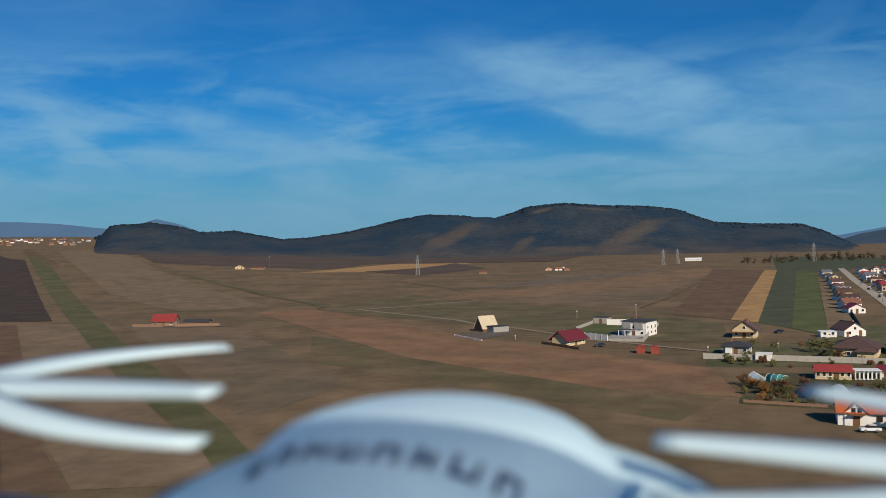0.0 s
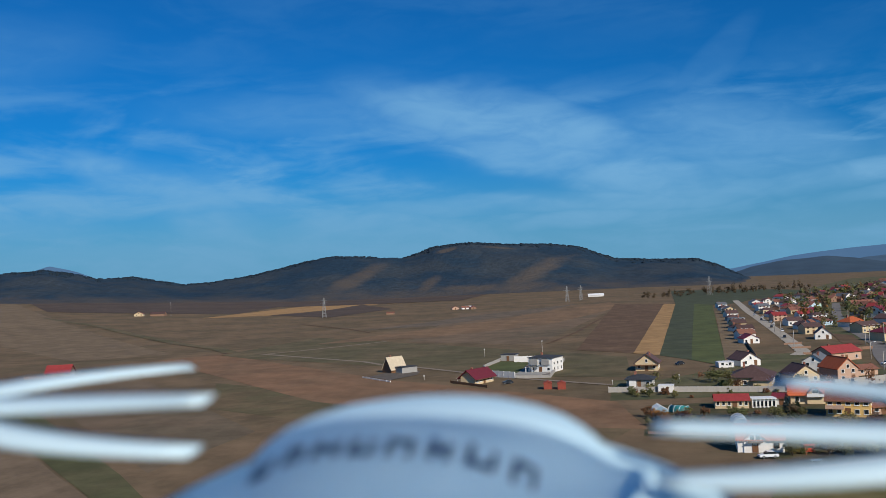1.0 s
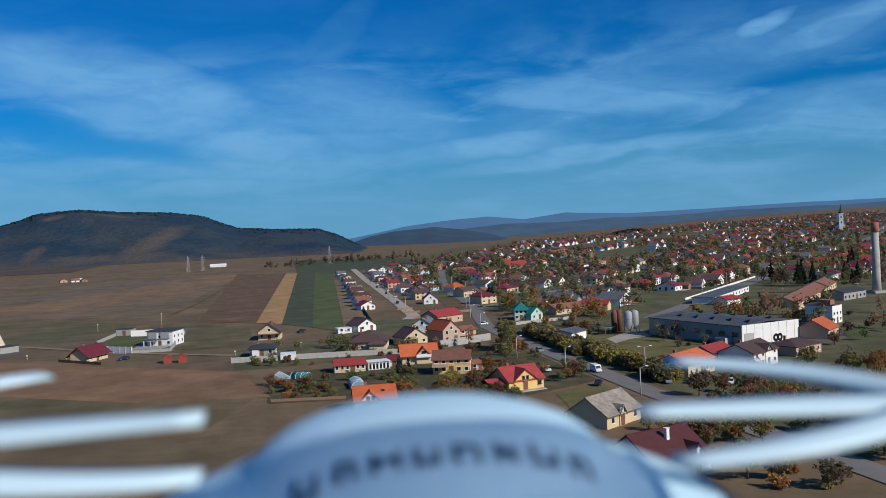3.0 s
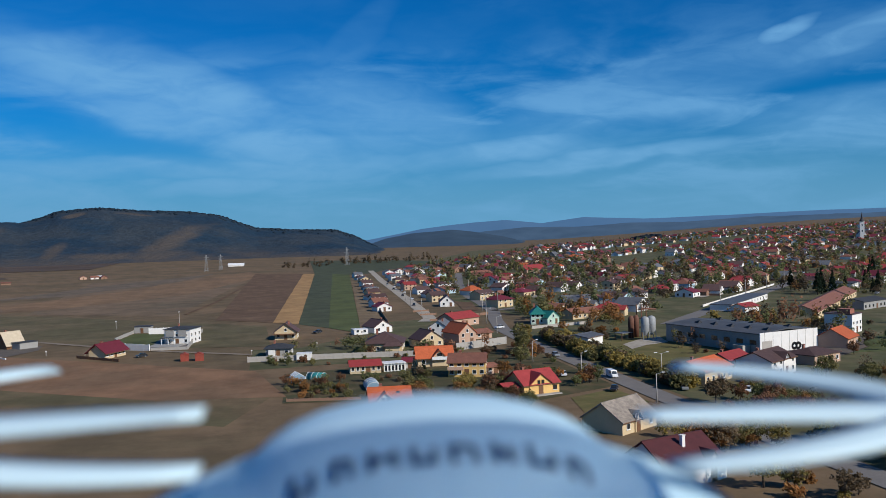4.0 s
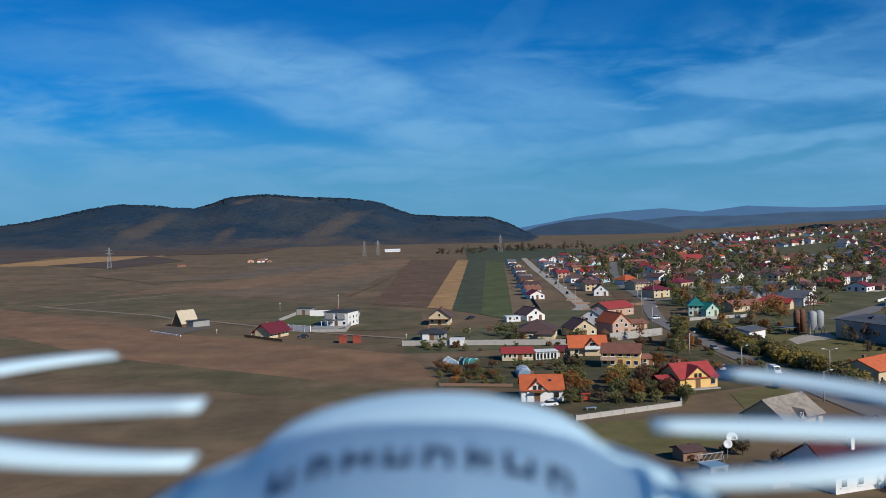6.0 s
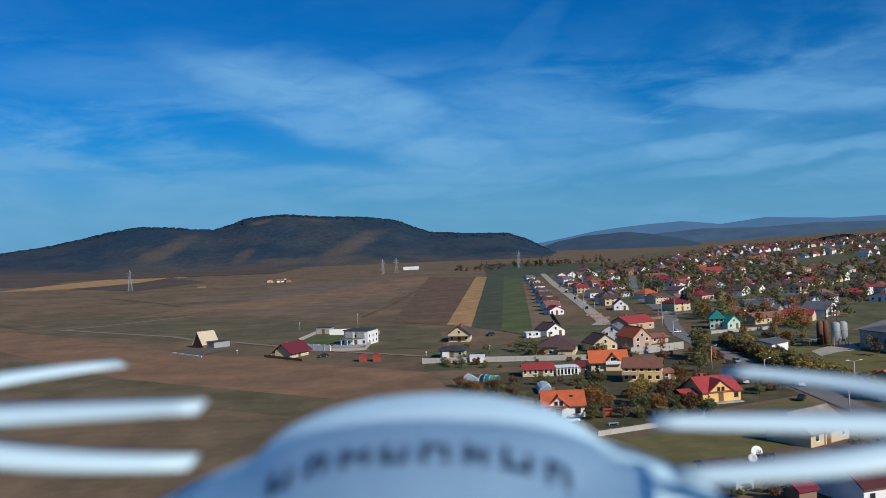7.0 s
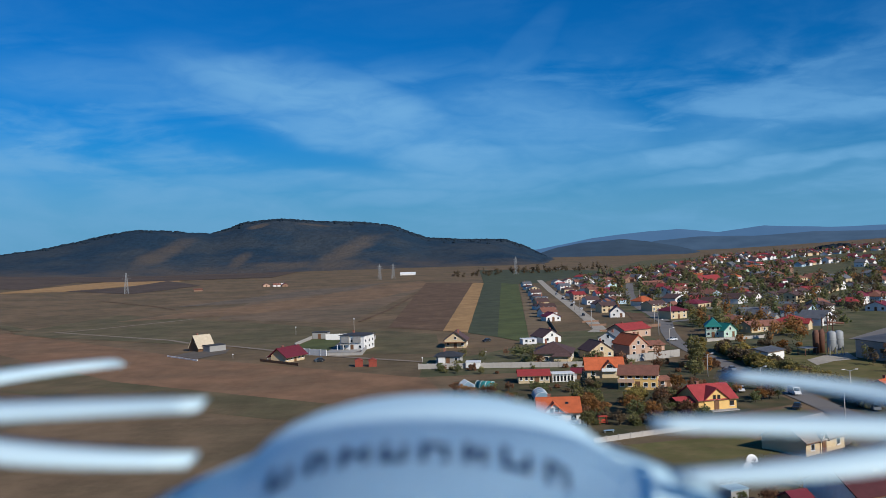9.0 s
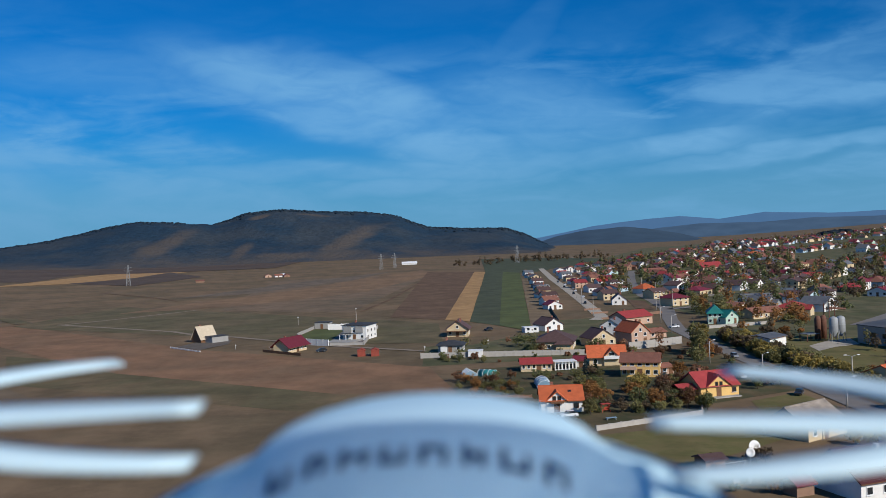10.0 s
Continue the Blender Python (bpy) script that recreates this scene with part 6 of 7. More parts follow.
LEAF_WORD = {"orange": "orange autumn leaves", "rust": "rust-red autumn leaves", "yellow": "yellow autumn leaves", "olive": "fading olive leaves", "green": "dark green leaves", "brown": "few brown leaves", "conifer": "dark green needles", "blue_conifer": "blue-grey needles"}
KIND_WORD = {"round": "broad tree", "tall": "tall slender tree", "fruit": "small fruit tree", "bush": "garden bush", "hedge": "roadside hedge shrub", "bare": "half-bare tree", "conifer": "conifer"}
trng = random.Random(5)


far_leaf = {}


def far_tree(x, y, leaf, s):
    kind = trng.choice(("round", "round", "tall", "fruit"))
    rx, hh, z0 = {"round": (2.7, 4.6, 1.2), "tall": (2.0, 8.0, 1.0), "fruit": (1.9, 2.8, 0.6)}[kind]
    verts, faces = far_leaf.setdefault(leaf, ([], []))
    g = rise(x, y)
    near_by = math.hypot(x, y) < 640
    for _ in range(120 if near_by else 46):
        p = Vector((trng.gauss(0, 0.36), trng.gauss(0, 0.36), trng.gauss(0, 0.38)))
        o = Vector((x + p.x * rx * s * 1.2, y + p.y * rx * s * 1.2, g + (z0 + hh * (0.5 + p.z * 0.6)) * s))
        n = Vector((p.x + trng.gauss(0, .3), p.y + trng.gauss(0, .3), p.z + 0.3 + trng.gauss(0, .3))).normalized()
        t = n.orthogonal().normalized()
        b = n.cross(t)
        q = (0.44 if near_by else 0.78) * s * trng.uniform(0.6, 1.3)
        k = len(verts)
        verts += [o - t * q, o + b * q * 0.8, o + t * q, o - b * q * 0.8]
        faces.append((k, k + 1, k + 2, k + 3))


def tree(x, y, kind, leaf, scale=1.0, group=""):
    if kind in ("round", "tall", "fruit", "bare") and math.hypot(x, y) > 295:
        return far_tree(x, y, leaf, scale)
    tr, cr = tree_kind(kind, trng.randrange(3), leaf)
    top = new("bush" if kind in ("bush", "hedge") else "tree")
    top.matrix_world = Matrix.Translation((x, y, rise(x, y))) @ Matrix.Rotation(trng.uniform(0, 6.28), 4, "Z") @ Matrix.Diagonal((scale * trng.uniform(0.78, 0.98), scale * trng.uniform(0.78, 0.98), scale * 0.88, 1))
    tagged(top, f"{KIND_WORD[kind]} with {LEAF_WORD[leaf]}", "bush" if kind in ("bush", "hedge") else "tree", group)
    for nm, me in (("trunk", tr), ("crown", cr)):
        ob = new(nm, me)
        ob.parent = top


def orchard(x0, x1, y0, y1, n, kinds, leaves, lo=0.7, hi=1.2, gap=0.6, group=""):
    made = 0
    for _ in range(n * 8):
        x, y = trng.uniform(x0, x1), trng.uniform(y0, y1)
        if free(x, y, gap) and off_road(x, y, 5.0):
            tree(x, y, trng.choice(kinds), trng.choice(leaves), trng.uniform(lo, hi), group)
            made += 1
            if made >= n:
                return


# gardens between the orange house and the long wall
orchard(2, 18, 214, 243, 38, ("fruit", "bush", "bush"), ("orange", "rust", "olive", "olive", "brown", "orange"), 0.55, 0.85, group="garden trees")
orchard(29, 55, 187, 220, 66, ("fruit", "fruit", "bush", "round"), ("orange", "olive", "rust", "yellow", "olive", "brown", "green"), 0.6, 0.9, group="garden trees")
orchard(10, 40, 234, 246, 14, ("bush", "fruit"), ("olive", "rust", "green", "brown"), 0.6, 0.9, group="garden trees")
orchard(55, 81, 209, 253, 22, ("fruit", "round", "bush"), ("rust", "olive", "orange", "brown", "green"), 0.6, 1.0, group="garden trees")
orchard(-3, 51, 271, 319, 46, ("bush", "fruit"), ("green", "olive", "rust", "olive"), 0.5, 0.9, group="garden trees")
orchard(42, 81, 253, 295, 30, ("bush", "fruit"), ("olive", "brown", "rust"), 0.6, 0.9, group="garden trees")
tree(36.1, 240, "conifer", "blue_conifer", 0.62)
tree(39.1, 242.1, "conifer", "conifer", 0.5)
tree(8, 280.7, "bush", "rust", 1.2)
tree(31.5, 202.2, "round", "orange", 0.72)
tree(34.1, 199.4, "fruit", "orange", 1.1)
tree(50.8, 197.4, "bush", "yellow", 1.3)
tree(44.1, 211.2, "round", "yellow", 0.85)
for x, y, s, lf in ((74.9, 269.7, 0.95, "olive"), (76.7, 274.1, 1.1, "yellow"), (75.8, 279.4, 1.0, "olive"), (77.4, 285.6, 0.8, "yellow"), (74.5, 258.9, 0.7, "orange")):
    tree(x, y, "tall", lf, s)

# the roadside hedge
for i in range(96):
    k = i / 95
    x, y = 92.4 + trng.uniform(-1.0, 5.5) + 1.2 * math.sin(k * 9), 199 + 116 * k
    tree(x, y, "hedge", trng.choice(("olive", "yellow", "yellow", "brown", "olive")), trng.uniform(0.85, 1.45), "roadside hedge")
orchard(98, 126, 295, 339, 16, ("hedge", "bush", "bare"), ("olive", "brown", "orange", "brown"), 0.7, 1.1, group="meadow shrubs")
orchard(98, 120, 192, 221, 20, ("bush", "hedge", "bare", "fruit"), ("olive", "yellow", "brown", "orange"), 0.6, 1.0, group="yard shrubs")
orchard(82, 118, 126, 183, 40, ("fruit", "bush", "round", "bare"), ("olive", "yellow", "brown", "rust", "green", "orange"), 0.7, 1.1, group="garden trees")
orchard(124, 166, 166, 216, 30, ("round", "bush", "bare", "fruit"), ("olive", "brown", "orange", "green"), 0.7, 1.1, group="garden trees")
orchard(67, 82, 111, 157, 26, ("fruit", "bush", "round"), ("yellow", "olive", "orange", "olive", "brown"), 0.7, 1.1, group="garden trees")
orchard(91, 116, 111, 147, 24, ("fruit", "bush", "round"), ("yellow", "olive", "green", "brown"), 0.7, 1.1, group="garden trees")
orchard(196, 309, 309, 435, 60, ("round", "bare", "bush", "fruit"), ("olive", "brown", "orange", "olive", "yellow", "green"), 0.7, 1.2, group="trees behind the works")
orchard(118, 142, 252, 283, 10, ("bush", "bare"), ("olive", "brown", "rust"), 0.6, 1.0, group="yard shrubs")
orchard(40, 57, 121, 147, 12, ("bush", "fruit"), ("rust", "brown", "green", "orange"), 0.6, 0.9, group="garden trees")
orchard(121, 144, 342, 411, 18, ("round", "tall", "bare", "bare"), ("orange", "brown", "olive", "yellow", "orange"), 0.9, 1.3, group="trees behind the works")
orchard(96, 141, 367, 427, 22, ("round", "fruit", "bare"), ("olive", "brown", "orange", "yellow"), 0.8, 1.2, group="trees behind the works")
orchard(154, 206, 234, 306, 26, ("bush", "bare", "round"), ("brown", "olive", "rust", "green"), 0.6, 1.1, group="yard shrubs")
orchard(174, 241, 300, 390, 36, ("round", "bare", "bush", "tall"), ("orange", "brown", "rust", "olive", "yellow"), 0.8, 1.4, group="trees behind the works")
for x, y, s in ((293.1, 477.8, 1.5), (296.5, 474, 1.2), (283.6, 436.9, 1.6), (288.8, 441.5, 1.7), (293.2, 438, 1.4), (298.4, 445.9, 1.5), (304.9, 444, 1.1), (340.6, 477.2, 1.2), (351, 488.7, 1.3), (320.3, 438.6, 1.2), (312.9, 432.3, 1.0), (341, 466, 1.2), (410.9, 570.5, 1.4), (425.5, 587.4, 1.5), (118.6, 459.1, 1.1), (121.6, 464.3, 0.9)):
    tree(x, y, "conifer", "conifer", s, "conifers in the village")
# through the village: the nearest as trees of their own, the far ones joined
near, far = 0, 0
for _ in range(90000):
    x, y = trng.uniform(100, 1500), trng.uniform(350, 2150)
    d = math.hypot(x, y)
    if not inside(x, y, VILLAGE) or inside(x, y, WORKS) or inside(x, y, OPEN) or inside(x, y, MEADOW) or trng.random() > min(1.0, 800 / d) or not free(x, y, -1.5) or not off_road(x, y, 5.5):
        continue
    leaf = trng.choice(("brown", "olive", "brown", "brown", "olive", "green", "orange", "green", "olive", "green", "brown", "green"))
    if d < 575 and near < 60:
        tree(x, y, trng.choice(("round", "round", "fruit", "bare", "tall")), leaf, trng.uniform(0.8, 1.35), "village trees")
        near += 1
    elif far < 3200:
        far_tree(x, y, leaf, trng.uniform(0.9, 1.5))
        far += 1
for i in range(80):
    k = trng.random()
    far_tree(10 + 230 * k + trng.uniform(-6, 6), 1210 + 140 * k + trng.uniform(-50, 50), "brown", trng.uniform(0.7, 1.6))
for leaf, (verts, faces) in far_leaf.items():
    me = bpy.data.meshes.new("far_trees")
    me.from_pydata(verts, [], faces)
    me.materials.append(LEAF[leaf])
    tagged(new("far_trees", me), f"far village trees with {LEAF_WORD[leaf]}", "trees", kind="stuff")
# a few bushes on the plain
for x, y in ((-212, 1050), (-205, 1036), (-190, 1046), (-176, 1036), (-168, 1040), (-215, 1040), (-160, 1052), (-538, 850), (-541, 853), (-590, 1062), (-557, 850), (-75, 1352), (-84, 1356), (-28, 1352), (-60, 1362), (-45, 1364)):
    tree(x, y, "round", trng.choice(("brown", "olive", "brown")), 1.3)


def woodland(name, spots, label, mat, seed):
    """Far woods: many small crowns joined into one sheet of forest."""
    g = random.Random(seed)
    verts, faces = [], []
    for x, y, z, s in spots:
        n = 5
        k = len(verts)
        r, hh = s * g.uniform(0.6, 1.0), s * g.uniform(0.75, 1.2)
        a0 = g.uniform(0, 6.28)
        for zz, rr in ((-0.1, 0.75), (0.45, 1.0), (0.85, 0.75)):
            for i in range(n):
                a = a0 + 2 * math.pi * i / n
                q = rr * r * g.uniform(0.75, 1.25)
                verts.append((x + q * math.cos(a), y + q * math.sin(a), z + hh * (zz + g.uniform(-0.08, 0.08))))
        verts.append((x, y, z + hh * 0.98))
        for lv in (0, 1):
            for i in range(n):
                j = (i + 1) % n
                faces.append((k + lv * n + i, k + lv * n + j, k + (lv + 1) * n + j, k + (lv + 1) * n + i))
        for i in range(n):
            faces.append((k + 2 * n + i, k + 2 * n + (i + 1) % n, k + 3 * n))
    me = bpy.data.meshes.new(name)
    me.from_pydata(verts, [], faces)
    me.materials.append(mat)
    me.polygons.foreach_set("use_smooth", [True] * len(me.polygons))
    return tagged(new(name, me), label, "woodland", kind="stuff")


# far crowns take the same painted-in haze blue as the hill
M["far_leaf"] = leaf_mat("haze_blue_crowns", (0.019, 0.037, 0.060), (0.030, 0.045, 0.060))
wr = random.Random(21)
spots = []
hv = [v.co.copy() for v in hill.data.vertices]
for f in hill.data.polygons:   # the crest and the edges of the wood, where single crowns stand out
    c = f.center
    d = math.hypot(c.x, c.y)
    if c.z > rise(c.x, c.y) + 9 and d < 2660 and wr.random() < max(0.0, (d - 2420) / 230) and openness(c) < -0.1:
        vs = [hv[i] for i in f.vertices]
        for _ in range(5):
            a, b = wr.random(), wr.random()
            p = vs[0] * (1 - a) * (1 - b) + vs[1] * a * (1 - b) + vs[2] * a * b + vs[3] * (1 - a) * b
            spots.append((p.x, p.y, p.z - 3.0, wr.uniform(3.4, 6.4)))
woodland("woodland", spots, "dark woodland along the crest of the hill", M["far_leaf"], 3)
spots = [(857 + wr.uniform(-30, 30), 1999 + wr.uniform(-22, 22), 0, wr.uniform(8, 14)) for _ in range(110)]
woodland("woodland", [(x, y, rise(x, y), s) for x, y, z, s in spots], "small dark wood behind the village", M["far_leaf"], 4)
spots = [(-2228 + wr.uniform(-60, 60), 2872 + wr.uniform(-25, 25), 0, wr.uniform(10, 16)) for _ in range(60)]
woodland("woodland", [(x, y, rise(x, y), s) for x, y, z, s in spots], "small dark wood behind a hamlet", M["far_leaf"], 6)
# ---------------------------------------------------------------- lamps, poles, vehicles, garden things
def street_lamp(x, y, turn, height=8.0, heads=1):
    top = new("street_lamp")
    top.matrix_world = Matrix.Translation((x, y, rise(x, y))) @ Matrix.Rotation(radians(turn), 4, "Z")
    tagged(top, "pale concrete street lamp beside the road", "street lamp", "street lamps")
    bm = bmesh.new()
    lathe(bm, [(0, -0.3), (0.16, -0.3), (0.10, height), (0, height)], 10)
    part("pole", bm, M["stone_wall"], top)
    for s in ((1,), (1, -1))[heads - 1]:
        bm = bmesh.new()
        tube(bm, (0, 0, height - 0.15), (s * 1.3, 0, height + 0.25), 0.05, 6)
        part("arm", bm, M["zinc"], top)
        part("lamp_head", block(-0.35, 0.35, -0.14, 0.14, -0.08, 0.08), M["trim_white"], top, "", Matrix.Translation((s * 1.6, 0, height + 0.27)))


for x, y, turn, n in ((77.7, 224.5, 20, 1), (73.1, 253.9, 20, 1), (81.3, 185.6, 0, 1), (95.9, 215.6, 0, 2), (80, 291.8, 10, 1), (82.2, 332.8, 10, 1), (102.7, 159.6, 0, 1), (86.9, 369.3, 10, 1), (99.4, 430.6, 10, 1)):
    street_lamp(x, y, turn, 6.3, n)


def pylon(x, y, h):
    top = new("pylon")
    top.matrix_world = Matrix.Translation((x, y, rise(x, y))) @ Matrix.Rotation(radians(25), 4, "Z")
    tagged(top, "grey steel lattice power pylon on the plain", "pylon", "pylons")
    b = h * 0.1
    for sx, sy in ((1, 1), (1, -1), (-1, 1), (-1, -1)):
        bm = bmesh.new()
        tube(bm, (sx * b, sy * b, -0.5), (sx * b * 0.2, sy * b * 0.2, h), 0.14, 5)
        part("leg", bm, M["zinc"], top)
    n = 7
    for i in range(n):
        z0, z1 = h * i / n, h * (i + 1) / n
        q0, q1 = b * (1 - 0.8 * i / n), b * (1 - 0.8 * (i + 1) / n)
        for s in (1, -1):
            bm = bmesh.new()
            tube(bm, (-q0, s * q0, z0), (q1, s * q1, z1), 0.08, 4)
            tube(bm, (q0, s * q0, z0), (-q1, s * q1, z1), 0.08, 4)
            part("brace", bm, M["zinc"], top)
    for z, w in ((h * 0.72, 4.5), (h * 0.86, 3.5)):
        bm = bmesh.new()
        tube(bm, (-w, 0, z), (w, 0, z), 0.12, 5)
        part("cross_arm", bm, M["zinc"], top)


pylon(-333, 952.4, 22)
pylon(-83, 1180, 20)
pylon(-67, 1209, 20)
pylon(98, 1229.1, 24)


def mast(x, y, h, label="thin pale post on the plain"):
    top = new("post")
    top.matrix_world = Matrix.Translation((x, y, rise(x, y)))
    tagged(top, label, "post")
    bm = bmesh.new()
    lathe(bm, [(0, -0.3), (0.12, -0.3), (0.08, h), (0, h)], 8)
    part("shaft", bm, M["stone_wall"], top)
    part("cap", block(-0.22, 0.22, -0.15, 0.15, h, h + 0.35), M["trim_white"], top, "white box on the post")


mast(-582.5, 1074.3, 17)
mast(-69.4, 421.9, 3.4)
mast(-40.9, 408, 7.5)
for x, y in ((-78.3, 333.6), (-63.2, 321.3), (-8, 306.2), (14, 318.5)):
    mast(x, y, 1.3, "small white marker post in the grass")
for x, y in ((95.4, 406.2), (108, 434), (116.5, 504.5), (120.4, 558.9), (66.1, 409.6), (70.1, 470.3), (75.1, 525), (214, 410.6), (250.1, 451.5), (286.4, 492.4), (322.7, 533.4)):
    top = new("utility_pole")
    top.matrix_world = Matrix.Translation((x, y, rise(x, y)))
    tagged(top, "grey concrete utility pole beside a street", "utility pole", "utility poles")
    bm = bmesh.new()
    lathe(bm, [(0, -0.3), (0.17, -0.3), (0.11, 9), (0, 9)], 8)
    part("pole", bm, M["concrete"], top)
    part("cross_bar", block(-0.8, 0.8, -0.06, 0.06, 8.2, 8.35), M["trim_brown"], top)

M["car_white"] = material("white_car_paint", (0.72, 0.73, 0.74), 0.25, 20.0, 0.03, spec=0.6)
M["car_dark"] = material("dark_car_paint", (0.025, 0.028, 0.035), 0.25, 20.0, 0.05, spec=0.6)
M["car_silver"] = material("silver_car_paint", (0.42, 0.44, 0.46), 0.3, 20.0, 0.04, metal=0.5)
M["rubber"] = material("black_rubber", (0.015, 0.015, 0.015), 0.8, 20.0, 0.2)


def car(x, y, turn, paint, van=False):
    top = new("van" if van else "car")
    top.matrix_world = Matrix.Translation((x, y, 0.16)) @ Matrix.Rotation(radians(turn), 4, "Z") @ Matrix.Diagonal((0.8, 0.8, 0.8, 1) if van else (0.88, 0.88, 0.88, 1))
    word = {"car_white": "white", "car_dark": "dark", "car_silver": "silver"}[paint]
    tagged(top, f"{word} delivery van parked on the road" if van else f"{word} car parked beside the road", "van" if van else "car")
    ln, wd = (5.6, 2.0) if van else (4.3, 1.75)
    side = [(0, 0.35), (0, 0.95), (0.75, 1.15), (1.35, 2.35), (5.5, 2.4), (5.6, 0.35)] if van else [(0, 0.3), (0, 0.75), (1.1, 0.92), (4.15, 0.95), (4.3, 0.7), (4.3, 0.3)]
    cab = None if van else [(1.1, 0.92), (1.8, 1.42), (3.4, 1.45), (4.1, 0.95)]

    def slab(sec, w0):
        bm = bmesh.new()
        a = [bm.verts.new((px - ln / 2, -w0 / 2, pz)) for px, pz in sec]
        b = [bm.verts.new((px - ln / 2, w0 / 2, pz)) for px, pz in sec]
        bm.faces.new(a); bm.faces.new(b[::-1])
        for i in range(len(sec)):
            j = (i + 1) % len(sec)
            bm.faces.new((a[i], a[j], b[j], b[i]))
        bmesh.ops.recalc_face_normals(bm, faces=bm.faces)
        bmesh.ops.bevel(bm, geom=bm.edges[:], offset=0.07, segments=2, affect="EDGES")
        return bm

    part("body", slab(side, wd), M[paint], top)
    if cab:
        part("cabin", slab(cab, wd * 0.88), M["window_dark"], top, "dark cabin glass")
        part("roof", block(-0.32, 1.2, -0.7, 0.7, 1.44, 1.49), M[paint], top)
    else:
        part("windscreen", block(-0.02, 0.02, -0.85, 0.85, 0, 1.0), M["window_dark"], top, "", Matrix.Translation((-2.02, 0, 1.2)) @ Matrix.Rotation(radians(27), 4, "Y"))
        for s in (-1, 1):
            part("side_window", block(-1.35, -0.5, s * 1.0 - 0.01, s * 1.0 + 0.01, 1.35, 2.0), M["window_dark"], top)
    for px in (0.9, ln - 0.95):
        for s in (-1, 1):
            bm = bmesh.new()
            tube(bm, (px - ln / 2, s * (wd / 2 - 0.2), 0.32), (px - ln / 2, s * (wd / 2 + 0.01), 0.32), 0.32, 14)
            w = part("wheel", bm, M["rubber"], top)
            bm = bmesh.new()
            tube(bm, (px - ln / 2, s * (wd / 2 + 0.012), 0.32), (px - ln / 2, s * (wd / 2 + 0.03), 0.32), 0.18, 10)
            part("rim", bm, M["zinc"], w)


car(84.5, 220.6, 92, "car_white", True)
for x, y, turn, p in ((73.6, 227.2, 80, "car_white"), (77.8, 201.9, 60, "car_dark"), (87.2, 348.9, 20, "car_white"), (93.5, 197.5, 70, "car_silver"), (83.1, 263.6, 90, "car_silver"), (-44.1, 314.9, 15, "car_dark"), (24.3, 186.7, 10, "car_white"), (16.5, 364.7, 40, "car_dark"), (122.8, 209.7, 30, "car_dark"), (154.1, 237.2, 20, "car_dark"), (73.6, 482.6, 80, "car_dark"), (79.6, 527.7, 80, "car_white"), (78.7, 561.5, 80, "car_dark"), (83.5, 586, 80, "car_white"), (84.7, 606.7, 80, "car_silver"), (82.6, 634.4, 80, "car_dark"), (87.5, 664.9, 80, "car_white"), (86.1, 697.5, 80, "car_silver"), (91.1, 731.7, 80, "car_dark"), (245.1, 437.8, 40, "car_dark"), (105.2, 189.9, 60, "car_white"), (172.4, 272, 30, "car_dark"), (176.6, 275.2, 30, "car_silver"), (180.9, 277.3, 30, "car_dark"), (170, 247.6, 120, "car_dark"), (156.1, 244.4, 10, "car_dark"), (309.9, 424.9, 40, "car_silver"), (316.2, 432, 40, "car_dark")):
    car(x, y, turn, p)


def greenhouse(x, y, turn, w, d, label, arched, glass):
    top = new("greenhouse")
    top.matrix_world = Matrix.Translation((x, y, 0)) @ Matrix.Rotation(radians(turn), 4, "Z")
    tagged(top, label, "greenhouse")
    KEEP.append((x, y, 2.5))
    bm = bmesh.new()
    n = 12
    if arched:
        sec = [(w / 2 * math.cos(math.pi * i / n), 0.2 + w * 0.48 * math.sin(math.pi * i / n)) for i in range(n + 1)]
    else:
        sec = [(w / 2, 0), (w / 2, 1.7), (0, 2.7), (-w / 2, 1.7), (-w / 2, 0)]
    a = [bm.verts.new((px, -d / 2, pz)) for px, pz in sec]
    b = [bm.verts.new((px, d / 2, pz)) for px, pz in sec]
    bm.faces.new(a); bm.faces.new(b[::-1])
    for i in range(len(sec) - 1):
        bm.faces.new((a[i], a[i + 1], b[i + 1], b[i])).smooth = arched
    bmesh.ops.recalc_face_normals(bm, faces=bm.faces)
    part("cover", bm, glass, top)
    for k in range(4):
        y0 = -d / 2 + d * k / 3
        bm = bmesh.new()
        bars = [[bm.verts.new((px * q, y0 + o, pz * q)) for q, o in ((0.99, -0.05), (1.03, -0.05), (1.03, 0.05), (0.99, 0.05))] for px, pz in sec]
        for p, q in zip(bars, bars[1:]):
            for i in range(4):
                bm.faces.new((p[i], p[(i + 1) % 4], q[(i + 1) % 4], q[i]))
        bm.faces.new(bars[0][::-1]); bm.faces.new(bars[-1])
        bmesh.ops.recalc_face_normals(bm, faces=bm.faces)
        part("hoop", bm, M["trim_white"], top)


M["film"] = material("blue_grey_film", (0.20, 0.30, 0.38), 0.3, 2.0, 0.12, 0.3, (0.32, 0.4, 0.45), spec=0.6)
M["teal_tarp"] = material("teal_tarpaulin", (0.03, 0.20, 0.20), 0.5, 2.0, 0.15, 0.3, (0.05, 0.28, 0.28))
greenhouse(5.2, 242.4, 12, 3.4, 4.2, "small glasshouse with a white frame", False, M["film"])
greenhouse(10.4, 246.3, 60, 3.4, 4.6, "rounded teal tarpaulin shelter", True, M["teal_tarp"])
greenhouse(23.4, 226.6, 0, 3.8, 8.0, "polytunnel covered in blue-grey film", True, M["film"])

M["red_paint"] = material("red_paint", (0.45, 0.06, 0.03), 0.5, 6.0, 0.15)


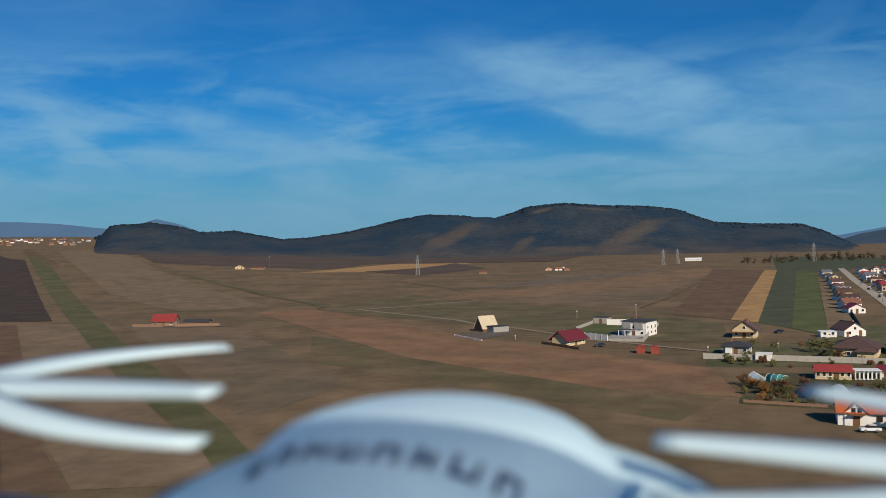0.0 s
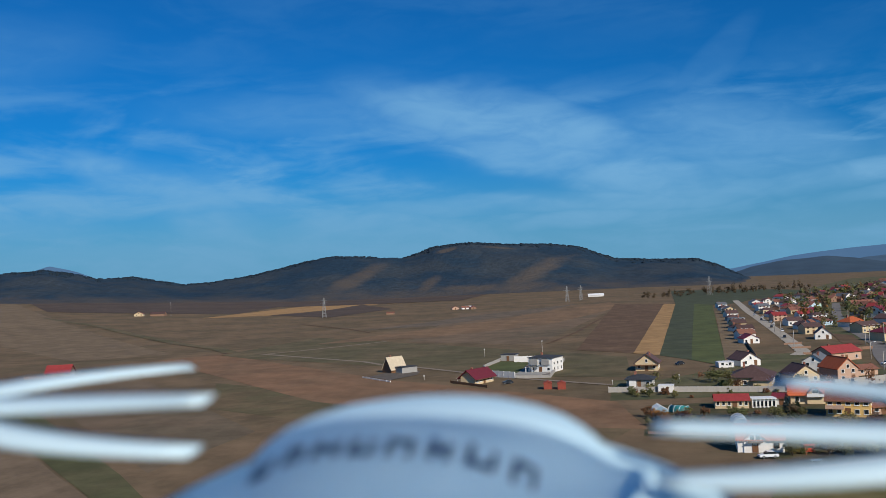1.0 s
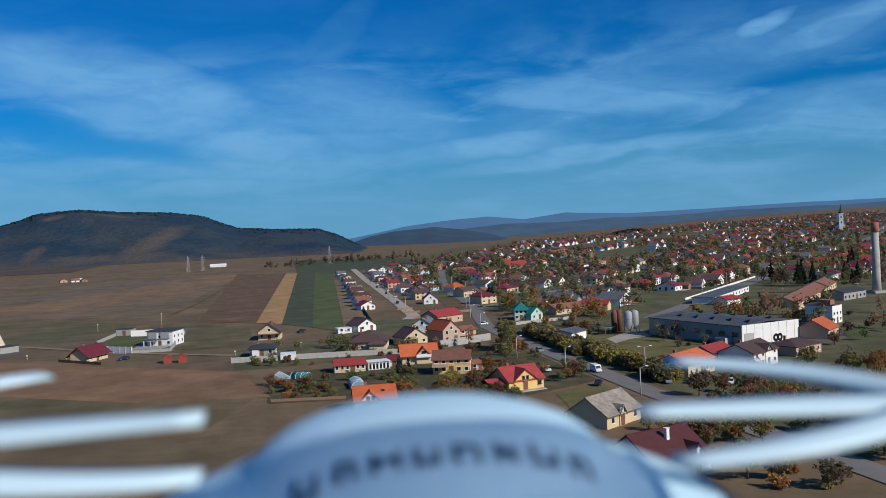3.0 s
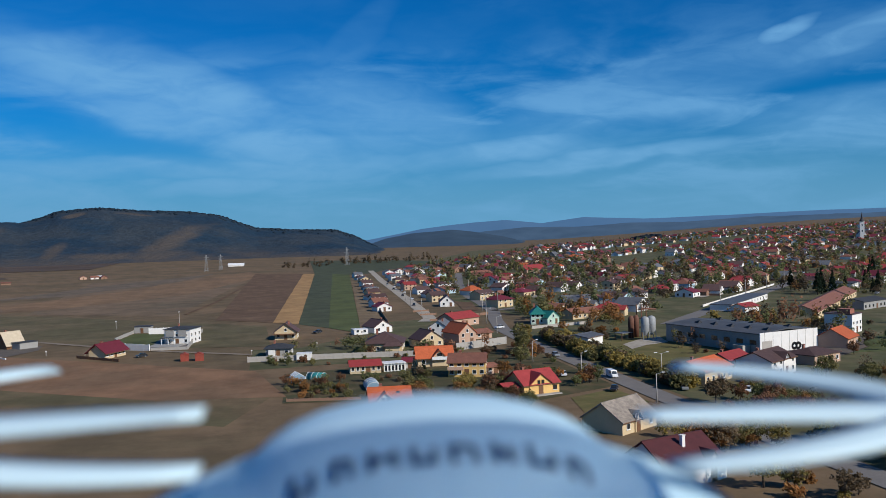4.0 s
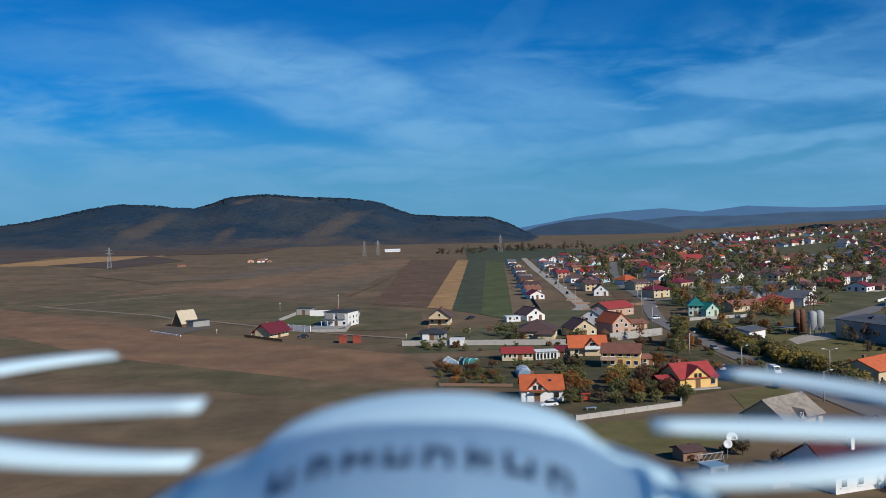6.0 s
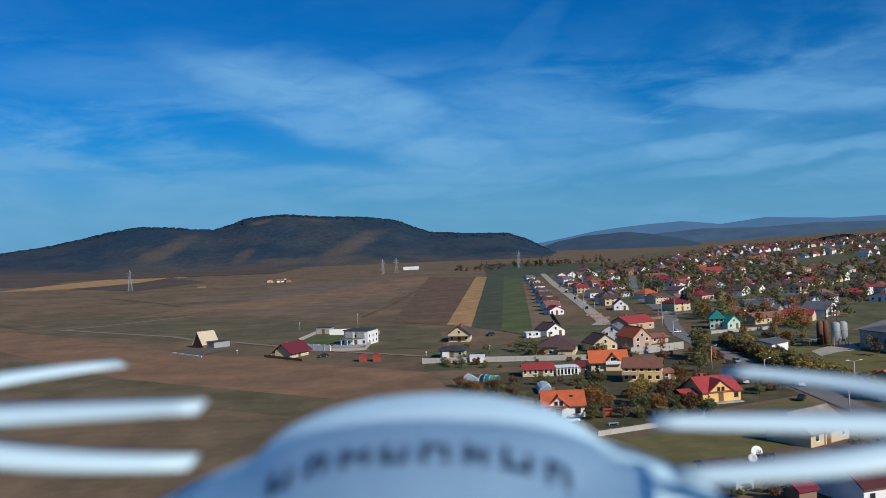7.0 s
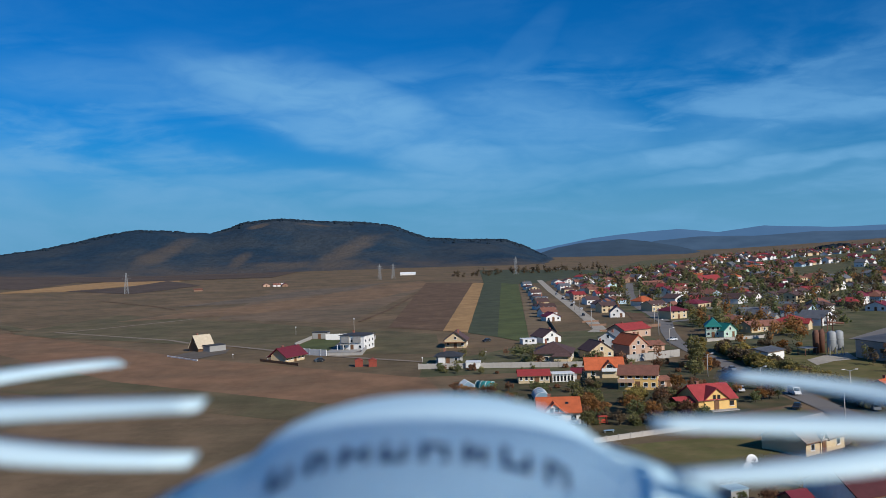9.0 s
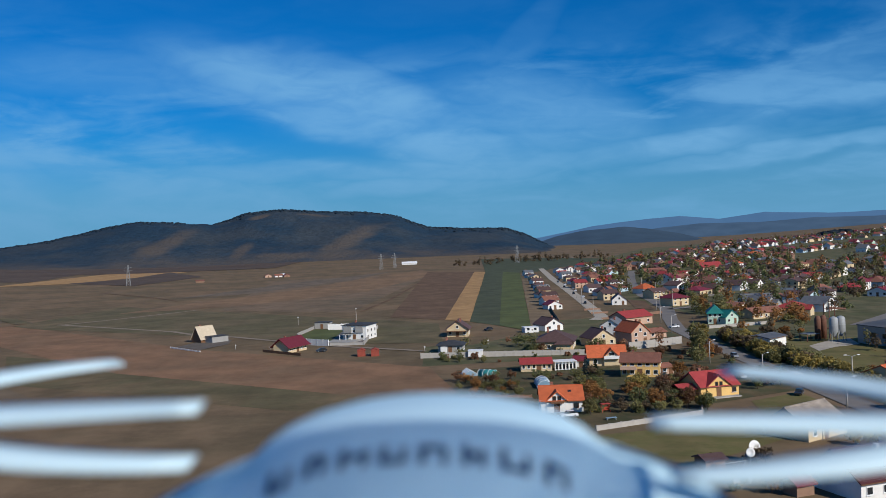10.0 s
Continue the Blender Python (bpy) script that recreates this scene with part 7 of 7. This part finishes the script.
def swing(x, y):
    top = new("garden_swing")
    top.matrix_world = Matrix.Translation((x, y, 0)) @ Matrix.Rotation(radians(15), 4, "Z")
    tagged(top, "red garden swing seat on the grass", "swing")
    for s in (-0.9, 0.9):
        for k in (-0.7, 0.7):
            bm = bmesh.new()
            tube(bm, (s, k, -0.1), (s, 0, 1.8), 0.05, 6)
            part("leg", bm, M["red_paint"], top)
    part("canopy", block(-1.0, 1.0, -0.6, 0.6, 1.8, 1.87), M["red_paint"], top)
    part("seat", block(-0.75, 0.75, -0.25, 0.25, 0.5, 0.6), M["red_paint"], top)
    part("backrest", block(-0.75, 0.75, 0.27, 0.33, 0.6, 1.1), M["red_paint"], top)


swing(32.6, 190.9)
bt = new("bench")
bt.matrix_world = Matrix.Translation((32.4, 182.9, 0)) @ Matrix.Rotation(radians(12), 4, "Z")
tagged(bt, "pale grey garden bench on the lawn", "bench")
part("seat", block(-1.1, 1.1, -0.35, 0.35, 0.42, 0.55), M["film"], bt)
for s in (-0.9, 0.9):
    part("leg", block(s - 0.06, s + 0.06, -0.3, 0.3, -0.05, 0.419), M["concrete"], bt)


def dish(x, y, r, turn):
    top = new("satellite_dish")
    top.matrix_world = Matrix.Translation((x, y, 0)) @ Matrix.Rotation(radians(turn), 4, "Z")
    tagged(top, "round white dish on a pole in a yard", "dish")
    bm = bmesh.new()
    tube(bm, (0, 0, -0.2), (0, 0, 2.4), 0.06, 8)
    part("pole", bm, M["zinc"], top)
    bm = bmesh.new()
    lathe(bm, [(0, 0.0), (r * 0.5, 0.06), (r * 0.85, 0.18), (r, 0.27), (r * 0.98, 0.30), (r * 0.5, 0.10), (0, 0.04)], 24)
    part("reflector", bm, M["trim_white"], top, "", Matrix.Translation((0, -0.12, 2.4)) @ Matrix.Rotation(radians(75), 4, "X"))


dish(48.8, 146.5, 1.0, 10)
dish(47, 142.7, 0.7, -10)


def scrap_trestle():
    top = new("trestle")
    top.matrix_world = Matrix.Translation((43.5, 140.4, 0)) @ Matrix.Rotation(radians(20), 4, "Z")
    tagged(top, "pale steel trestle lying in a cluttered yard", "trestle")
    for z in (0.4, 1.5):
        bm = bmesh.new()
        tube(bm, (-2.5, 0, z), (2.5, 0, z), 0.07, 6)
        part("rail", bm, M["zinc"], top)
    for i in range(5):
        bm = bmesh.new()
        tube(bm, (-2.5 + i, 0, 0.4), (-1.5 + i, 0, 1.5), 0.05, 6)
        part("brace", bm, M["zinc"], top)
    for x in (-2.3, 2.3):
        bm = bmesh.new()
        tube(bm, (x, -0.5, -0.1), (x, 0, 1.5), 0.06, 6)
        tube(bm, (x, 0.5, -0.1), (x, 0, 1.5), 0.06, 6)
        part("foot", bm, M["zinc"], top)


scrap_trestle()
house((39.3, 141.3), (43.2, 142.5), 3.0, 1.9, 2.6, "gx", "brown_wall", "brown_roof", "dark wooden yard shed", front=0, side=0, rich=False, chimney=0, category="shed", name="shed")
house((40.9, 132.5), (44.3, 133.8), 2.6, 1.5, 1.8, "flat", "grey_wall", "film", "low yard store with a blue cover", front=0, side=0, rich=False, chimney=0, category="shed", name="shed", over=0.1)
house((47.6, 125.8), (50.9, 127.1), 2.6, 2.0, 3.0, "gx", "brown_wall", "maroon_roof", "little shed with a dark red roof", front=0, side=0, rich=False, chimney=0, category="shed", name="shed")
